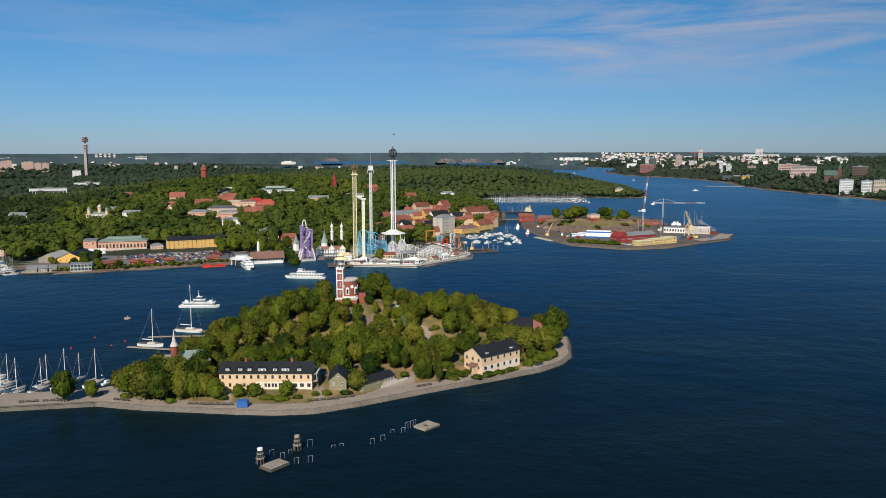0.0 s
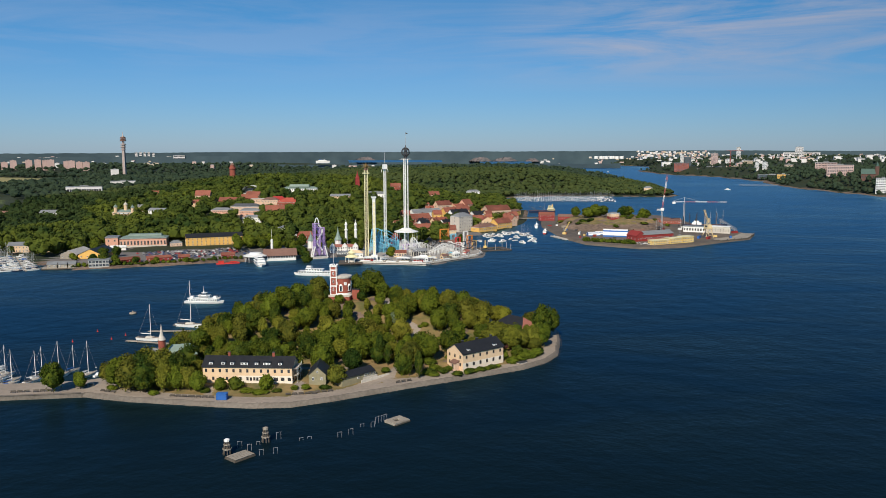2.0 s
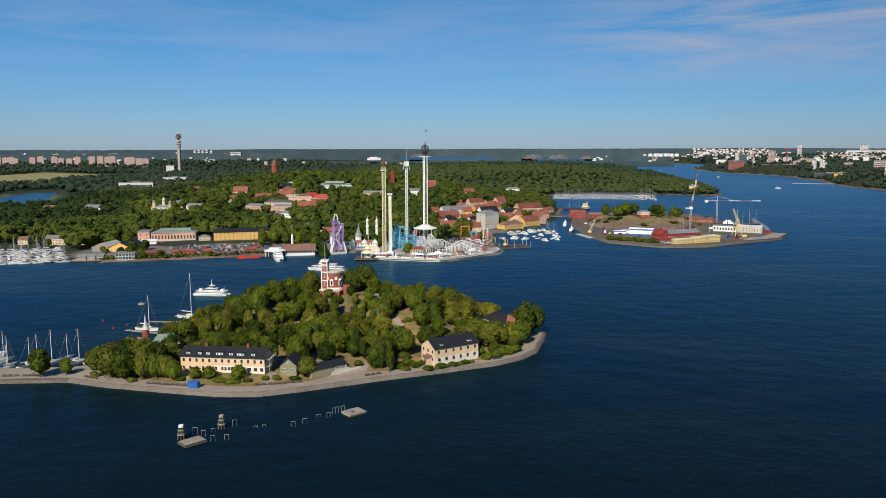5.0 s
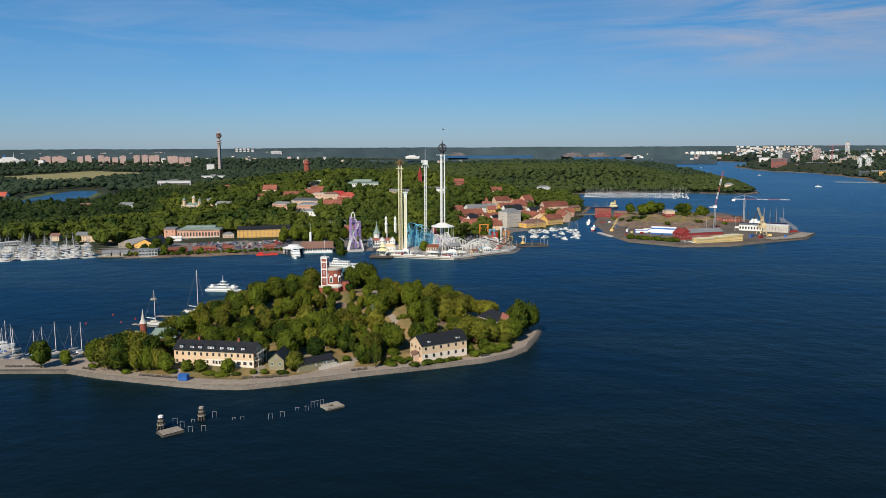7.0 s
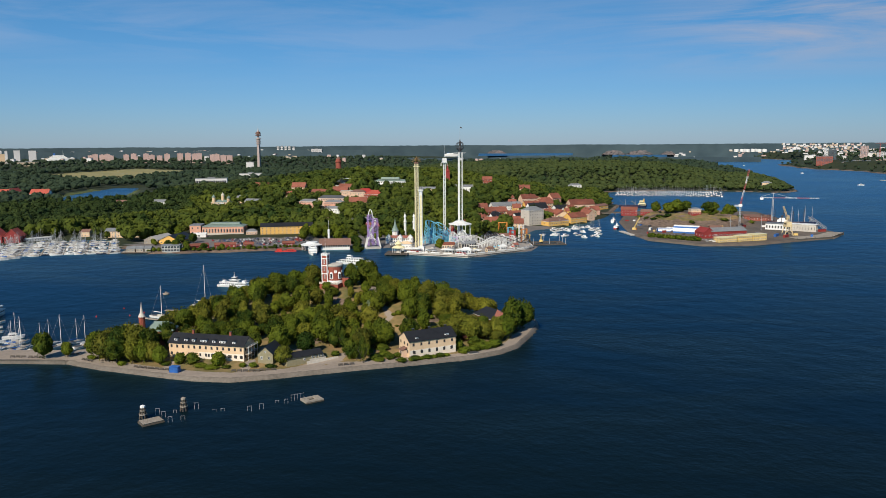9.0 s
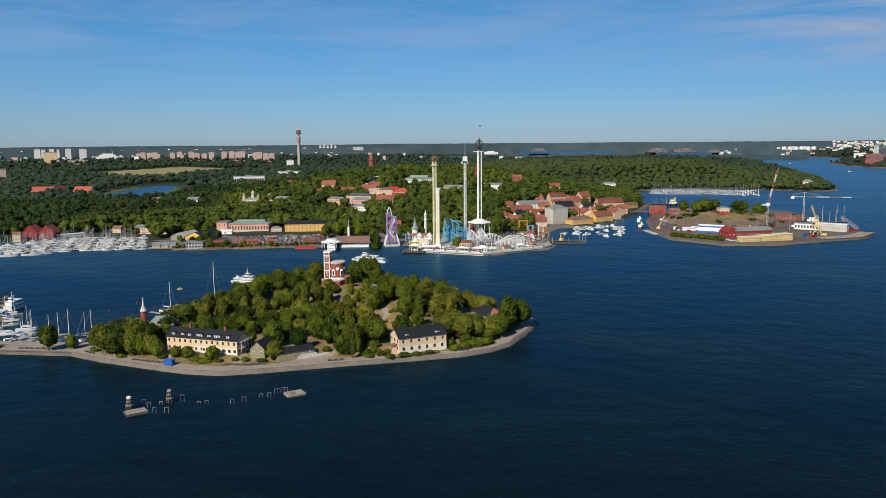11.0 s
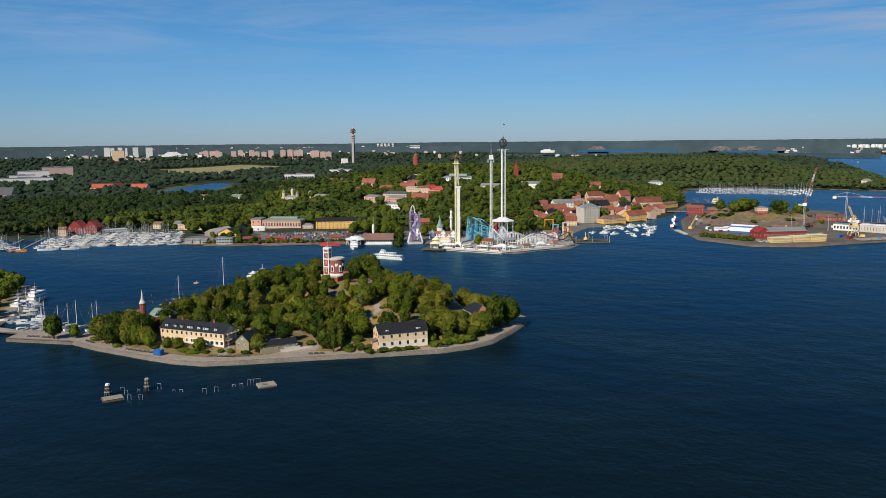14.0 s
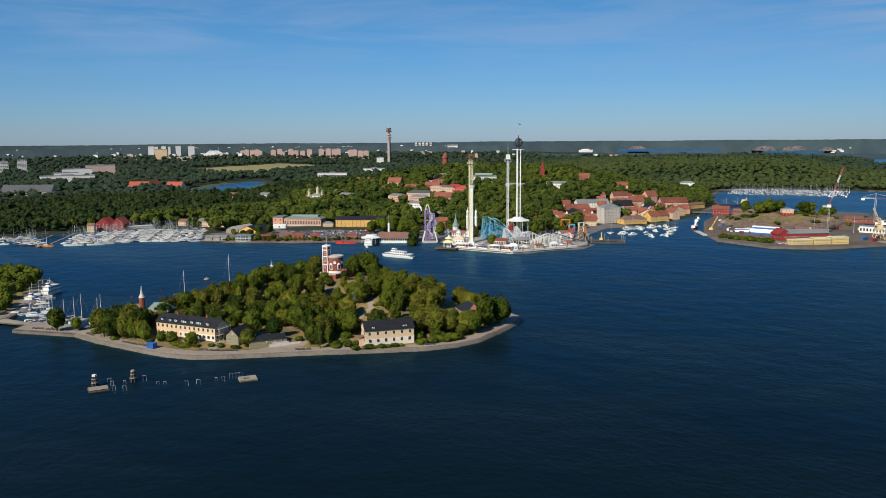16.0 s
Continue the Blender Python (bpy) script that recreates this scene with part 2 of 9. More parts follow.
REDWOOD = surface("red_boards", (0.26, 0.032, 0.03), 0.8, 0.25, 0.9)
OLIVE = surface("olive_boards", (0.27, 0.24, 0.15), 0.85, 0.25, 0.9)
BLACKROOF = surface("black_sheet_roof", (0.022, 0.023, 0.026), 0.5, 0.35, 0.6)
GREYROOF = surface("grey_sheet_roof", (0.22, 0.23, 0.24), 0.5, 0.3, 0.4)
SLATE = surface("slate_roof", (0.085, 0.09, 0.10), 0.6, 0.3, 0.4)
GREENROOF = surface("verdigris_roof", (0.20, 0.27, 0.24), 0.6, 0.25, 0.4)
BRICKROOF = surface("dull_red_roof", (0.34, 0.13, 0.10), 0.8, 0.3, 0.8)
REDROOF = surface("red_sheet_roof", (0.36, 0.035, 0.03), 0.6, 0.3, 0.8)
TILE = surface("red_tile_roof", (0.25, 0.084, 0.055), 0.8, 0.45, 0.8, rnd=0.5)
BROWNROOF = surface("brown_roof", (0.20, 0.11, 0.085), 0.8, 0.3, 0.8)
GLASS = surface("window_glass", (0.03, 0.035, 0.045), 0.12, 0.3, 0.3, spec=0.6, rnd=0.6)
TIMBER = surface("weathered_timber", (0.33, 0.29, 0.24), 0.85, 0.35, 1.2)
DARKWOOD = surface("dark_timber", (0.10, 0.085, 0.07), 0.85, 0.35, 1.2)
STEEL = surface("galvanised_steel", (0.5, 0.51, 0.52), 0.4, 0.2, 0.8, metal=0.4)
DARKSTEEL = surface("dark_steel", (0.06, 0.06, 0.065), 0.5, 0.3, 0.8)
BLUE = surface("blue_paint", (0.03, 0.13, 0.42), 0.6, 0.2, 0.7)
RED = surface("red_paint", (0.55, 0.04, 0.03), 0.55, 0.2, 0.7)
CYAN = surface("turquoise_paint", (0.20, 0.58, 0.76), 0.5, 0.2, 0.7)
PURPLE = surface("violet_paint", (0.40, 0.27, 0.58), 0.5, 0.2, 0.7)
ORANGE = surface("orange_paint", (0.70, 0.25, 0.05), 0.5, 0.2, 0.7)
CRANEYEL = surface("yellow_paint", (0.70, 0.50, 0.18), 0.55, 0.25, 0.7)
CRANEPALE = surface("faded_yellow_paint", (0.66, 0.52, 0.30), 0.6, 0.3, 0.7)
PALEYEL = surface("pale_yellow_paint", (0.75, 0.68, 0.42), 0.55, 0.15, 0.7)
DARKGILT = surface("dark_gilt", (0.20, 0.13, 0.05), 0.5, 0.3, 0.7, metal=0.3)
HULL = surface("white_hull", (0.82, 0.82, 0.80), 0.3, 0.08, 0.6)
NAVY = surface("navy_hull", (0.02, 0.035, 0.08), 0.35, 0.2, 0.6)

# ---------------------------------------------------------------- mesh kit
class Kit:
    """Collects faces of several materials for one mesh."""

    def __init__(self):
        self.v, self.f, self.m, self.mats = [], [], [], []

    def slot(self, mat):
        if mat not in self.mats:
            self.mats.append(mat)
        return self.mats.index(mat)

    def poly(self, pts, mat):
        i = len(self.v)
        self.v += [tuple(p) for p in pts]
        self.f.append(tuple(range(i, i + len(pts))))
        self.m.append(self.slot(mat))

    def box(self, x0, y0, z0, x1, y1, z1, mat, taper=0.0):
        i, s = len(self.v), self.slot(mat)
        t = taper
        self.v += [(x0, y0, z0), (x1, y0, z0), (x1, y1, z0), (x0, y1, z0),
                   (x0 + t, y0 + t, z1), (x1 - t, y0 + t, z1), (x1 - t, y1 - t, z1), (x0 + t, y1 - t, z1)]
        for q in ((0, 3, 2, 1), (4, 5, 6, 7), (0, 1, 5, 4), (1, 2, 6, 5), (2, 3, 7, 6), (3, 0, 4, 7)):
            self.f.append(tuple(i + k for k in q))
            self.m.append(s)

    def beam(self, a, b, w, mat, h=None):
        """A square bar from a to b."""
        a, b = Vector(a), Vector(b)
        d = (b - a).normalized()
        side = d.cross(Vector((0, 0, 1)))
        side = side.normalized() if side.length > 1e-4 else Vector((1, 0, 0))
        up = side.cross(d).normalized()
        side, up = side * w / 2, up * (h or w) / 2
        i, s = len(self.v), self.slot(mat)
        for p in (a, b):
            self.v += [tuple(p - side - up), tuple(p + side - up), tuple(p + side + up), tuple(p - side + up)]
        for q in ((0, 1, 2, 3), (7, 6, 5, 4), (0, 4, 5, 1), (1, 5, 6, 2), (2, 6, 7, 3), (3, 7, 4, 0)):
            self.f.append(tuple(i + k for k in q))
            self.m.append(s)

    def lathe(self, rings, mat, n=12, cx=0.0, cy=0.0, a0=0.0):
        """A turned body: rings of (radius, z), closed at both ends."""
        i, s = len(self.v), self.slot(mat)
        for r, z in rings:
            for k in range(n):
                a = a0 + 2 * math.pi * k / n
                self.v.append((cx + r * math.cos(a), cy + r * math.sin(a), z))
        for j in range(len(rings) - 1):
            for k in range(n):
                k2 = (k + 1) % n
                self.f.append((i + j * n + k, i + j * n + k2, i + (j + 1) * n + k2, i + (j + 1) * n + k))
                self.m.append(s)
        self.f.append(tuple(i + k for k in reversed(range(n))))
        self.f.append(tuple(i + (len(rings) - 1) * n + k for k in range(n)))
        self.m += [s, s]

    def slab(self, outline, z0, z1, mat, side=None, grow=0.0):
        """An upright prism on an outline that runs anticlockwise; grow spreads its foot."""
        n, i = len(outline), len(self.v)
        cx, cy = sum(p[0] for p in outline) / n, sum(p[1] for p in outline) / n
        for x, y in outline:
            d = math.hypot(x - cx, y - cy)
            self.v.append((x + (x - cx) / d * grow, y + (y - cy) / d * grow, z0))
        self.v += [(x, y, z1) for x, y in outline]
        self.f.append(tuple(range(i + n, i + 2 * n)))
        self.m.append(self.slot(mat))
        s = self.slot(side or mat)
        for k in range(n):
            k2 = (k + 1) % n
            self.f.append((i + k, i + k2, i + n + k2, i + n + k))
            self.m.append(s)

    def mesh(self, name):
        me = bpy.data.meshes.new(name)
        me.from_pydata(self.v, [], self.f)
        for m in self.mats:
            me.materials.append(m)
        if len(self.mats) > 1:
            me.polygons.foreach_set("material_index", self.m)
        me.update()
        return me


def thing(name, x, y, z, turn=0.0, label="", category="", group="", kind=""):
    """An empty at a thing's base, to which its parts are added."""
    ob = new(name)
    ob.empty_display_size = 0.5
    ob.matrix_world = pose(x, y, z, 0, 0, turn)
    return tagged(ob, label, category, group, kind)


def part(name, kit, parent, label=""):
    """One mesh as a part, in the parent's own axes. kit: a Kit or a mesh to share."""
    ob = new(name, kit.mesh(name) if isinstance(kit, Kit) else kit)
    ob.parent = parent
    return tagged(ob, label)


def placed(name, mesh, parent, x, y, z, turn=0.0):
    ob = new(name, mesh)
    ob.parent = parent
    ob.matrix_basis = pose(x, y, z, 0, 0, turn)
    return ob


def solid(name, kit, x=0, y=0, z=0, turn=0.0, label="", category="", group="", kind=""):
    """A thing of one mesh."""
    ob = new(name, kit.mesh(name) if isinstance(kit, Kit) else kit)
    ob.matrix_world = pose(x, y, z, 0, 0, turn)
    return tagged(ob, label, category, group, kind)


def tri_mesh(name, verts, tris, mats, mat_index=None, smooth=False):
    me = bpy.data.meshes.new(name)
    nv, nt = len(verts), len(tris)
    me.vertices.add(nv)
    me.vertices.foreach_set("co", np.ascontiguousarray(verts, dtype=np.float32).ravel())
    me.loops.add(nt * 3)
    me.loops.foreach_set("vertex_index", np.ascontiguousarray(tris, dtype=np.int32).ravel())
    me.polygons.add(nt)
    me.polygons.foreach_set("loop_start", np.arange(0, nt * 3, 3, dtype=np.int32))
    for m in mats:
        me.materials.append(m)
    if mat_index is not None:
        me.polygons.foreach_set("material_index", mat_index)
    me.polygons.foreach_set("use_smooth", np.full(nt, smooth))
    me.update(calc_edges=True)
    me.validate()
    return me


def inside(px, py, poly):
    """Whether points lie in a polygon, and their distance to its edge (arrays)."""
    px, py = np.asarray(px, float), np.asarray(py, float)
    ins, dist = np.zeros(px.shape, bool), np.full(px.shape, 1e9)
    n = len(poly)
    for k in range(n):
        (x0, y0), (x1, y1) = poly[k], poly[(k + 1) % n]
        c = (y0 > py) != (y1 > py)
        with np.errstate(divide="ignore", invalid="ignore"):
            xi = (x1 - x0) * (py - y0) / ((y1 - y0) or 1e-9) + x0
        ins ^= c & (px < xi)
        ex, ey = x1 - x0, y1 - y0
        t = np.clip(((px - x0) * ex + (py - y0) * ey) / (ex * ex + ey * ey), 0, 1)
        dist = np.minimum(dist, np.hypot(px - x0 - t * ex, py - y0 - t * ey))
    return ins, dist


def step(a, b, x):
    t = np.clip((np.asarray(x, float) - a) / (b - a), 0, 1)
    return t * t * (3 - 2 * t)


def noise2(x, y, s, seed=0.0):
    """Smooth unevenness of size s metres, about -1 to 1 (arrays)."""
    x, y = np.asarray(x, float) / s, np.asarray(y, float) / s
    return (np.sin(x * 1.7 + 1.3 * np.sin(y * 1.1 + seed) + seed) + np.sin(y * 1.9 + 1.7 * np.sin(x * 0.8 + 2 * seed) + 2.1)
            + 0.6 * np.sin(2.9 * x + 2.3 * y + seed) + 0.4 * np.sin(5.3 * x - 4.1 * y + 3 * seed)) / 3.0


# ---------------------------------------------------------------- lie of the land
ISLAND = [(-155, 324), (-131, 319), (-108, 317), (-92, 315.5), (-76, 315), (-61, 317.5), (-46, 327), (-34, 336), (-14, 351), (8, 366), (32, 384), (43, 398), (48.5, 412),
          (50, 436), (50, 462), (47, 474), (22, 492), (-20, 508), (-60, 512), (-100, 500), (-132, 470), (-150, 430), (-153, 390), (-150, 352)]
SHORE = [(-1500, 420), (-900, 520), (-632, 590), (-592, 660), (-578, 691), (-545, 705), (-533, 726), (-526, 756), (-466, 762), (-432, 712), (-392, 690), (-363, 679), (-322, 697), (-286, 713), (-264, 729),
         (-240, 740), (-215, 747), (-190, 765), (-150, 780), (-128, 752), (-120, 733), (-63, 728), (-42, 758), (-22, 785), (-18, 806), (-34, 850), (-42, 884), (-48, 968),
         (-18, 1030), (6, 1100), (10, 1170), (16, 1345), (-10, 1450), (-30, 1540), (-40, 1700), (0, 1740), (70, 1770), (183, 1775), (296, 1748), (326, 1810), (318, 2040), (304, 2280),
         (262, 2772), (172, 3626), (40, 4130), (-300, 4950), (-4500, 4950), (-4500, 420)]
OPEN = [(-1830, 2100), (-1830, 2620), (-1380, 2560), (-1320, 2370), (-1330, 2150), (-1290, 1830), (-1480, 1850)]
BAY = [(-926, 1258), (-904, 1306), (-968, 1448), (-1042, 1570), (-1105, 1665), (-1160, 1655), (-1124, 1545), (-1082, 1425), (-1012, 1285)]
DOCKLAND = [(74, 1272), (40, 1225), (42, 1090), (66, 955), (80, 920), (89, 897), (141, 864), (184, 877), (237, 930), (272, 962), (286, 1005), (270, 1042), (246, 1092), (236, 1180), (214, 1268), (150, 1285)]
COAST = [(270, 4900), (560, 4300), (598, 3955), (430, 3560), (470, 3200), (502, 3080), (613, 2900), (680, 2522), (648, 2234), (684, 2002), (722, 1835), (762, 1694), (900, 1450),
         (1300, 1100), (3500, 900), (4500, 4950), (270, 4950)]
WEST_ISLE = [(-223, 327), (-235, 354), (-257, 377), (-313, 434), (-362, 446), (-430, 420), (-600, 300), (-500, 150), (-300, 200), (-222, 290)]


def island_height(x, y):
    ins, d = inside(x, y, ISLAND)
    x, y = np.asarray(x, float), np.asarray(y, float)
    hill = 13.5 * np.exp(-(((x + 98) / 34.0) ** 2 + ((y - 432) / 40.0) ** 2)) + 16.5 * np.exp(-(((x + 68) / 24.0) ** 2 + ((y - 464) / 26.0) ** 2))
    hill += 11.0 * np.exp(-(((x + 18) / 38.0) ** 2 + ((y - 445) / 30.0) ** 2))
    z = 1.9 + np.minimum(hill, 16.0) * step(12, 34, d) + 1.4 * step(12, 20, d) + 0.5 * noise2(x, y, 9, 1.0) * step(14, 24, d)
    return np.where(ins, z, 1.9 - 6.0 * step(0, 2.4, d))


def mainland_height(x, y):
    ins, d = inside(x, y, SHORE)
    wet, db = inside(x, y, BAY)
    x, y = np.asarray(x, float), np.asarray(y, float)
    rise = 36.0 * step(880, 1350, y) * step(-820, -380, x) * step(60, 300, d)
    rise += 8.0 * step(1300, 2200, y) * step(40, 400, d)
    rise += 9.0 * step(900, 1500, y) * step(30, 250, d) * step(-900, -550, x)
    rise *= 1.0 - 0.32 * step(1380, 1700, y)
    rise *= 1.0 - 0.8 * step(2700, 3500, y - 0.25 * x)
    west = step(900, 1500, -x)
    rise += 20.0 * step(3050, 3700, np.hypot(x - 120, y)) * west
    z = 1.8 + rise * (0.86 + 0.14 * noise2(x, y, 160, 2.0)) + 1.5 * noise2(x, y, 45, 0.7) * step(60, 150, d)
    z = np.where(wet, -2.0, np.minimum(z, 1.0 + db * 0.15 + 0 * z) if BAY else z)
    return np.where(ins, z, 1.8 - 5.0 * step(0, 10, d))


def coast_height(x, y):
    ins, d = inside(x, y, COAST)
    z = 1.5 + 34.0 * step(16, 110, d) * (0.85 + 0.15 * noise2(x, y, 210, 4.0)) + 18 * step(110, 700, d)
    return np.where(ins, z, 1.5 - 6.0 * step(0, 20, d))


def dockland_height(x, y):
    ins, d = inside(x, y, DOCKLAND)
    x, y = np.asarray(x, float), np.asarray(y, float)
    rock = 10.5 * np.exp(-(((x - 122) / 74.0) ** 2 + ((y - 1090) / 76.0) ** 2) ** 4)
    z = 2.0 + rock * step(10, 40, d) * (0.88 + 0.22 * noise2(x, y, 9, 5.0)) + 0.4 * noise2(x, y, 14, 3.0) * step(20, 50, d)
    return np.where(ins, z, 2.0 - 5.0 * step(0, 6, d))


def west_height(x, y):
    ins, d = inside(x, y, WEST_ISLE)
    return np.where(ins, 2.0 + 12 * step(18, 90, d), 2.0 - 6 * step(0, 4, d))


def terrain(name, fn, x0, x1, y0, y1, nx, ny, mats, choose, label, category):
    """A height-field sheet; faces wholly below the water are left out."""
    gx, gy = np.meshgrid(np.linspace(x0, x1, nx), np.linspace(y0, y1, ny))
    gz = fn(gx.ravel(), gy.ravel()).reshape(gx.shape)
    v = np.stack([gx.ravel(), gy.ravel(), gz.ravel()], 1)
    i = np.arange(nx * ny).reshape(ny, nx)
    a, b, c, d = i[:-1, :-1].ravel(), i[:-1, 1:].ravel(), i[1:, 1:].ravel(), i[1:, :-1].ravel()
    t = np.concatenate([np.stack([a, b, c], 1), np.stack([a, c, d], 1)])
    t = t[v[t][:, :, 2].max(1) > -0.6]
    used = np.unique(t)
    remap = np.zeros(len(v), int)
    remap[used] = np.arange(len(used))
    v, t = v[used], remap[t]
    mid = v[t].mean(1)
    me = tri_mesh(name, v, t, mats, choose(mid[:, 0], mid[:, 1], mid[:, 2]).astype(np.int32), True)
    return tagged(new(name, me), label, category, kind="structure")


def height_at(fn, x, y):
    return float(fn(np.array([x], float), np.array([y], float))[0])


# water, to past the horizon
k = Kit()
for a in range(48):
    t0, t1 = 2 * math.pi * a / 48, 2 * math.pi * (a + 1) / 48
    k.poly([(0, 400, 0), (9000 * math.cos(t0), 9000 * math.sin(t0), 0), (9000 * math.cos(t1), 9000 * math.sin(t1), 0)], WATER)
solid("water", k, label="dark blue rippled harbour water reaching the horizon", category="water", kind="structure")


ISLAND_PATHS = (((-61, 326), (-64, 342), 2.0), ((-40, 340), (-28, 358), 3.0), ((-28, 358), (-24, 385), 2.0), ((-24, 385), (-25, 424), 1.6), ((-25, 424), (-46, 455), 1.6), ((-28, 352), (-2, 362), 2.6),
                ((-70, 364), (-46, 368), 1.8), ((-98, 320), (-101, 332), 1.6), ((-2, 362), (2, 376), 1.6))


def choose_island(x, y, z):
    _, d = inside(x, y, ISLAND)
    out = np.where(d < np.where(x > 12, 6.8, 8.6) + 1.0 * noise2(x, y, 24, 5), 1, 0)
    out = np.where((d > 20) & (noise2(x, y, 13, 8.0) + 0.25 * (z > 9) > 0.62), 2, out)
    for (ax, ay), (bx, by), wide in ISLAND_PATHS:
        ex, ey = bx - ax, by - ay
        f = np.clip(((x - ax) * ex + (y - ay) * ey) / (ex * ex + ey * ey), 0, 1)
        out = np.where(np.hypot(x - ax - f * ex, y - ay - f * ey) < wide + 0.4 * noise2(x, y, 5, 3), 1, out)
    out = np.where((d < 1.0) | (z < 1.2), 3, out)
    return out


terrain("ground_island", island_height, -162, 60, 305, 520, 186, 180, [GRASS, GRAVEL, ROCK, BANK], choose_island,
        "wooded island ground of dry grass, bare rock and a gravel shore path", "ground")


def choose_mainland(x, y, z):
    _, d = inside(x, y, SHORE)
    out = np.where((d < 95) & (y < 1000) & (x > -420), 1, 0)
    out = np.where((d < 11 + 5 * noise2(x, y, 18, 2)) & (x > -420) & (x < -232) & (y < 800), 3, out)
    out = np.where((inside(x, y, BAY)[1] < 14) & (y < 1560) & (x > -1250), 4, out)
    out = np.where((d < 5) & (y > 1200), 3, out)
    out = np.where(inside(x, y, OPEN)[0], 2, out)
    return out


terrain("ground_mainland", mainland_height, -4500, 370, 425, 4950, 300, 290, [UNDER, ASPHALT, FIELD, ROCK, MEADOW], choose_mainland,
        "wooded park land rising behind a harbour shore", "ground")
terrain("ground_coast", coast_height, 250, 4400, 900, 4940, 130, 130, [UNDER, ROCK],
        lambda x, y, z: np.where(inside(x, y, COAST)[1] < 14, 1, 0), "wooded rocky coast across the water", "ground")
terrain("ground_dock_island", dockland_height, 30, 312, 855, 1292, 118, 182, [YARD, ROCK, GRASS],
        lambda x, y, z: np.where(z > 3.2, np.where((noise2(x, y, 16, 3) > 0.25) | (z < 9.6), 1, 2), 0), "paved shipyard island with a bare rock knoll", "ground")
terrain("ground_west", west_height, -610, -215, 140, 455, 100, 80, [GRASS, GRAVEL],
        lambda x, y, z: np.where(inside(x, y, WEST_ISLE)[1] < 9, 1, 0), "wooded shore of the neighbouring island", "ground")


# far ridge that closes the view
def ridge(name, dist, a0, a1, base, top, seed, mat, label, n=620, rows=7):
    """A wooded height in the distance: hills along its top, treetops all over its face."""
    v, t, g = [], [], random.Random(int(seed * 10))
    js = np.arange(n + 1) * 150.0 / n
    hill = noise2(js * 7.0, np.full(n + 1, seed * 31.0), 60, seed) * 2.6 + noise2(js * 7.0, np.full(n + 1, seed * 17.0), 16, seed + 4) * 1.5
    for j in range(n + 1):
        a = radians(a0 + (a1 - a0) * j / n)
        r = dist + 8 * math.sin(js[j] * 0.13 + seed)
        h = top + float(hill[j])
        x, y = 120 + r * math.sin(a), r * math.cos(a)
        for p in range(rows):
            f = p / (rows - 1)
            s = 1 + 0.012 * f + (g.uniform(-0.0002, 0.0002) if p else 0)
            z = base + (h - base) * (f + 0.16 * f * (1 - f)) + (g.uniform(-0.9, 0.9) if p else 0)
            v.append((x * s, y * s, z))
        if j:
            i = rows * j
            for p in range(rows - 1):
                t += [(i - rows + p, i + p, i + 1 + p), (i - rows + p, i + 1 + p, i - rows + 1 + p)]
    return tagged(new(name, tri_mesh(name, np.array(v), np.array(t), [mat], smooth=True)), label, "backdrop", kind="structure")


# woods colour shifted to blue-grey: the haze of distance is painted in
HAZY = surface("hazed_distant_woods", (0.050, 0.080, 0.092), 0.9, 0.35, 0.012, second=(0.020, 0.040, 0.052))
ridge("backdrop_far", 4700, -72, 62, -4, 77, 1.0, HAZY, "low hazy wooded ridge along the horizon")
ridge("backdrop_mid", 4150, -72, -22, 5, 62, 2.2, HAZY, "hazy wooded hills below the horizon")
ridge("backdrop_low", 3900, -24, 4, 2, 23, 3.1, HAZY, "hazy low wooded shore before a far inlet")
k = Kit()
for a0, a1, z0, z1 in ((-14.2, -7.9, 25, 31), (-5.3, -1.8, 13, 21)):
    p = [(120 + r * math.sin(radians(a)), r * math.cos(radians(a)), z) for a, r, z in ((a0, 4300, z0), (a1, 4300, z0), (a1, 4620, z1), (a0, 4620, z1))]
    k.poly(p, WATER)
solid("water_inlet", k, label="narrow blue strip of a far inlet", category="water", kind="structure")

# ---------------------------------------------------------------- trees
rng = np.random.default_rng(7)


def ico(sub):
    bm = bmesh.new()
    bmesh.ops.create_icosphere(bm, subdivisions=sub, radius=1.0)
    v = np.array([q.co[:] for q in bm.verts])
    f = np.array([[q.index for q in p.verts] for p in bm.faces])
    bm.free()
    return v, f


ICO1, ICO2 = ico(1), ico(2)


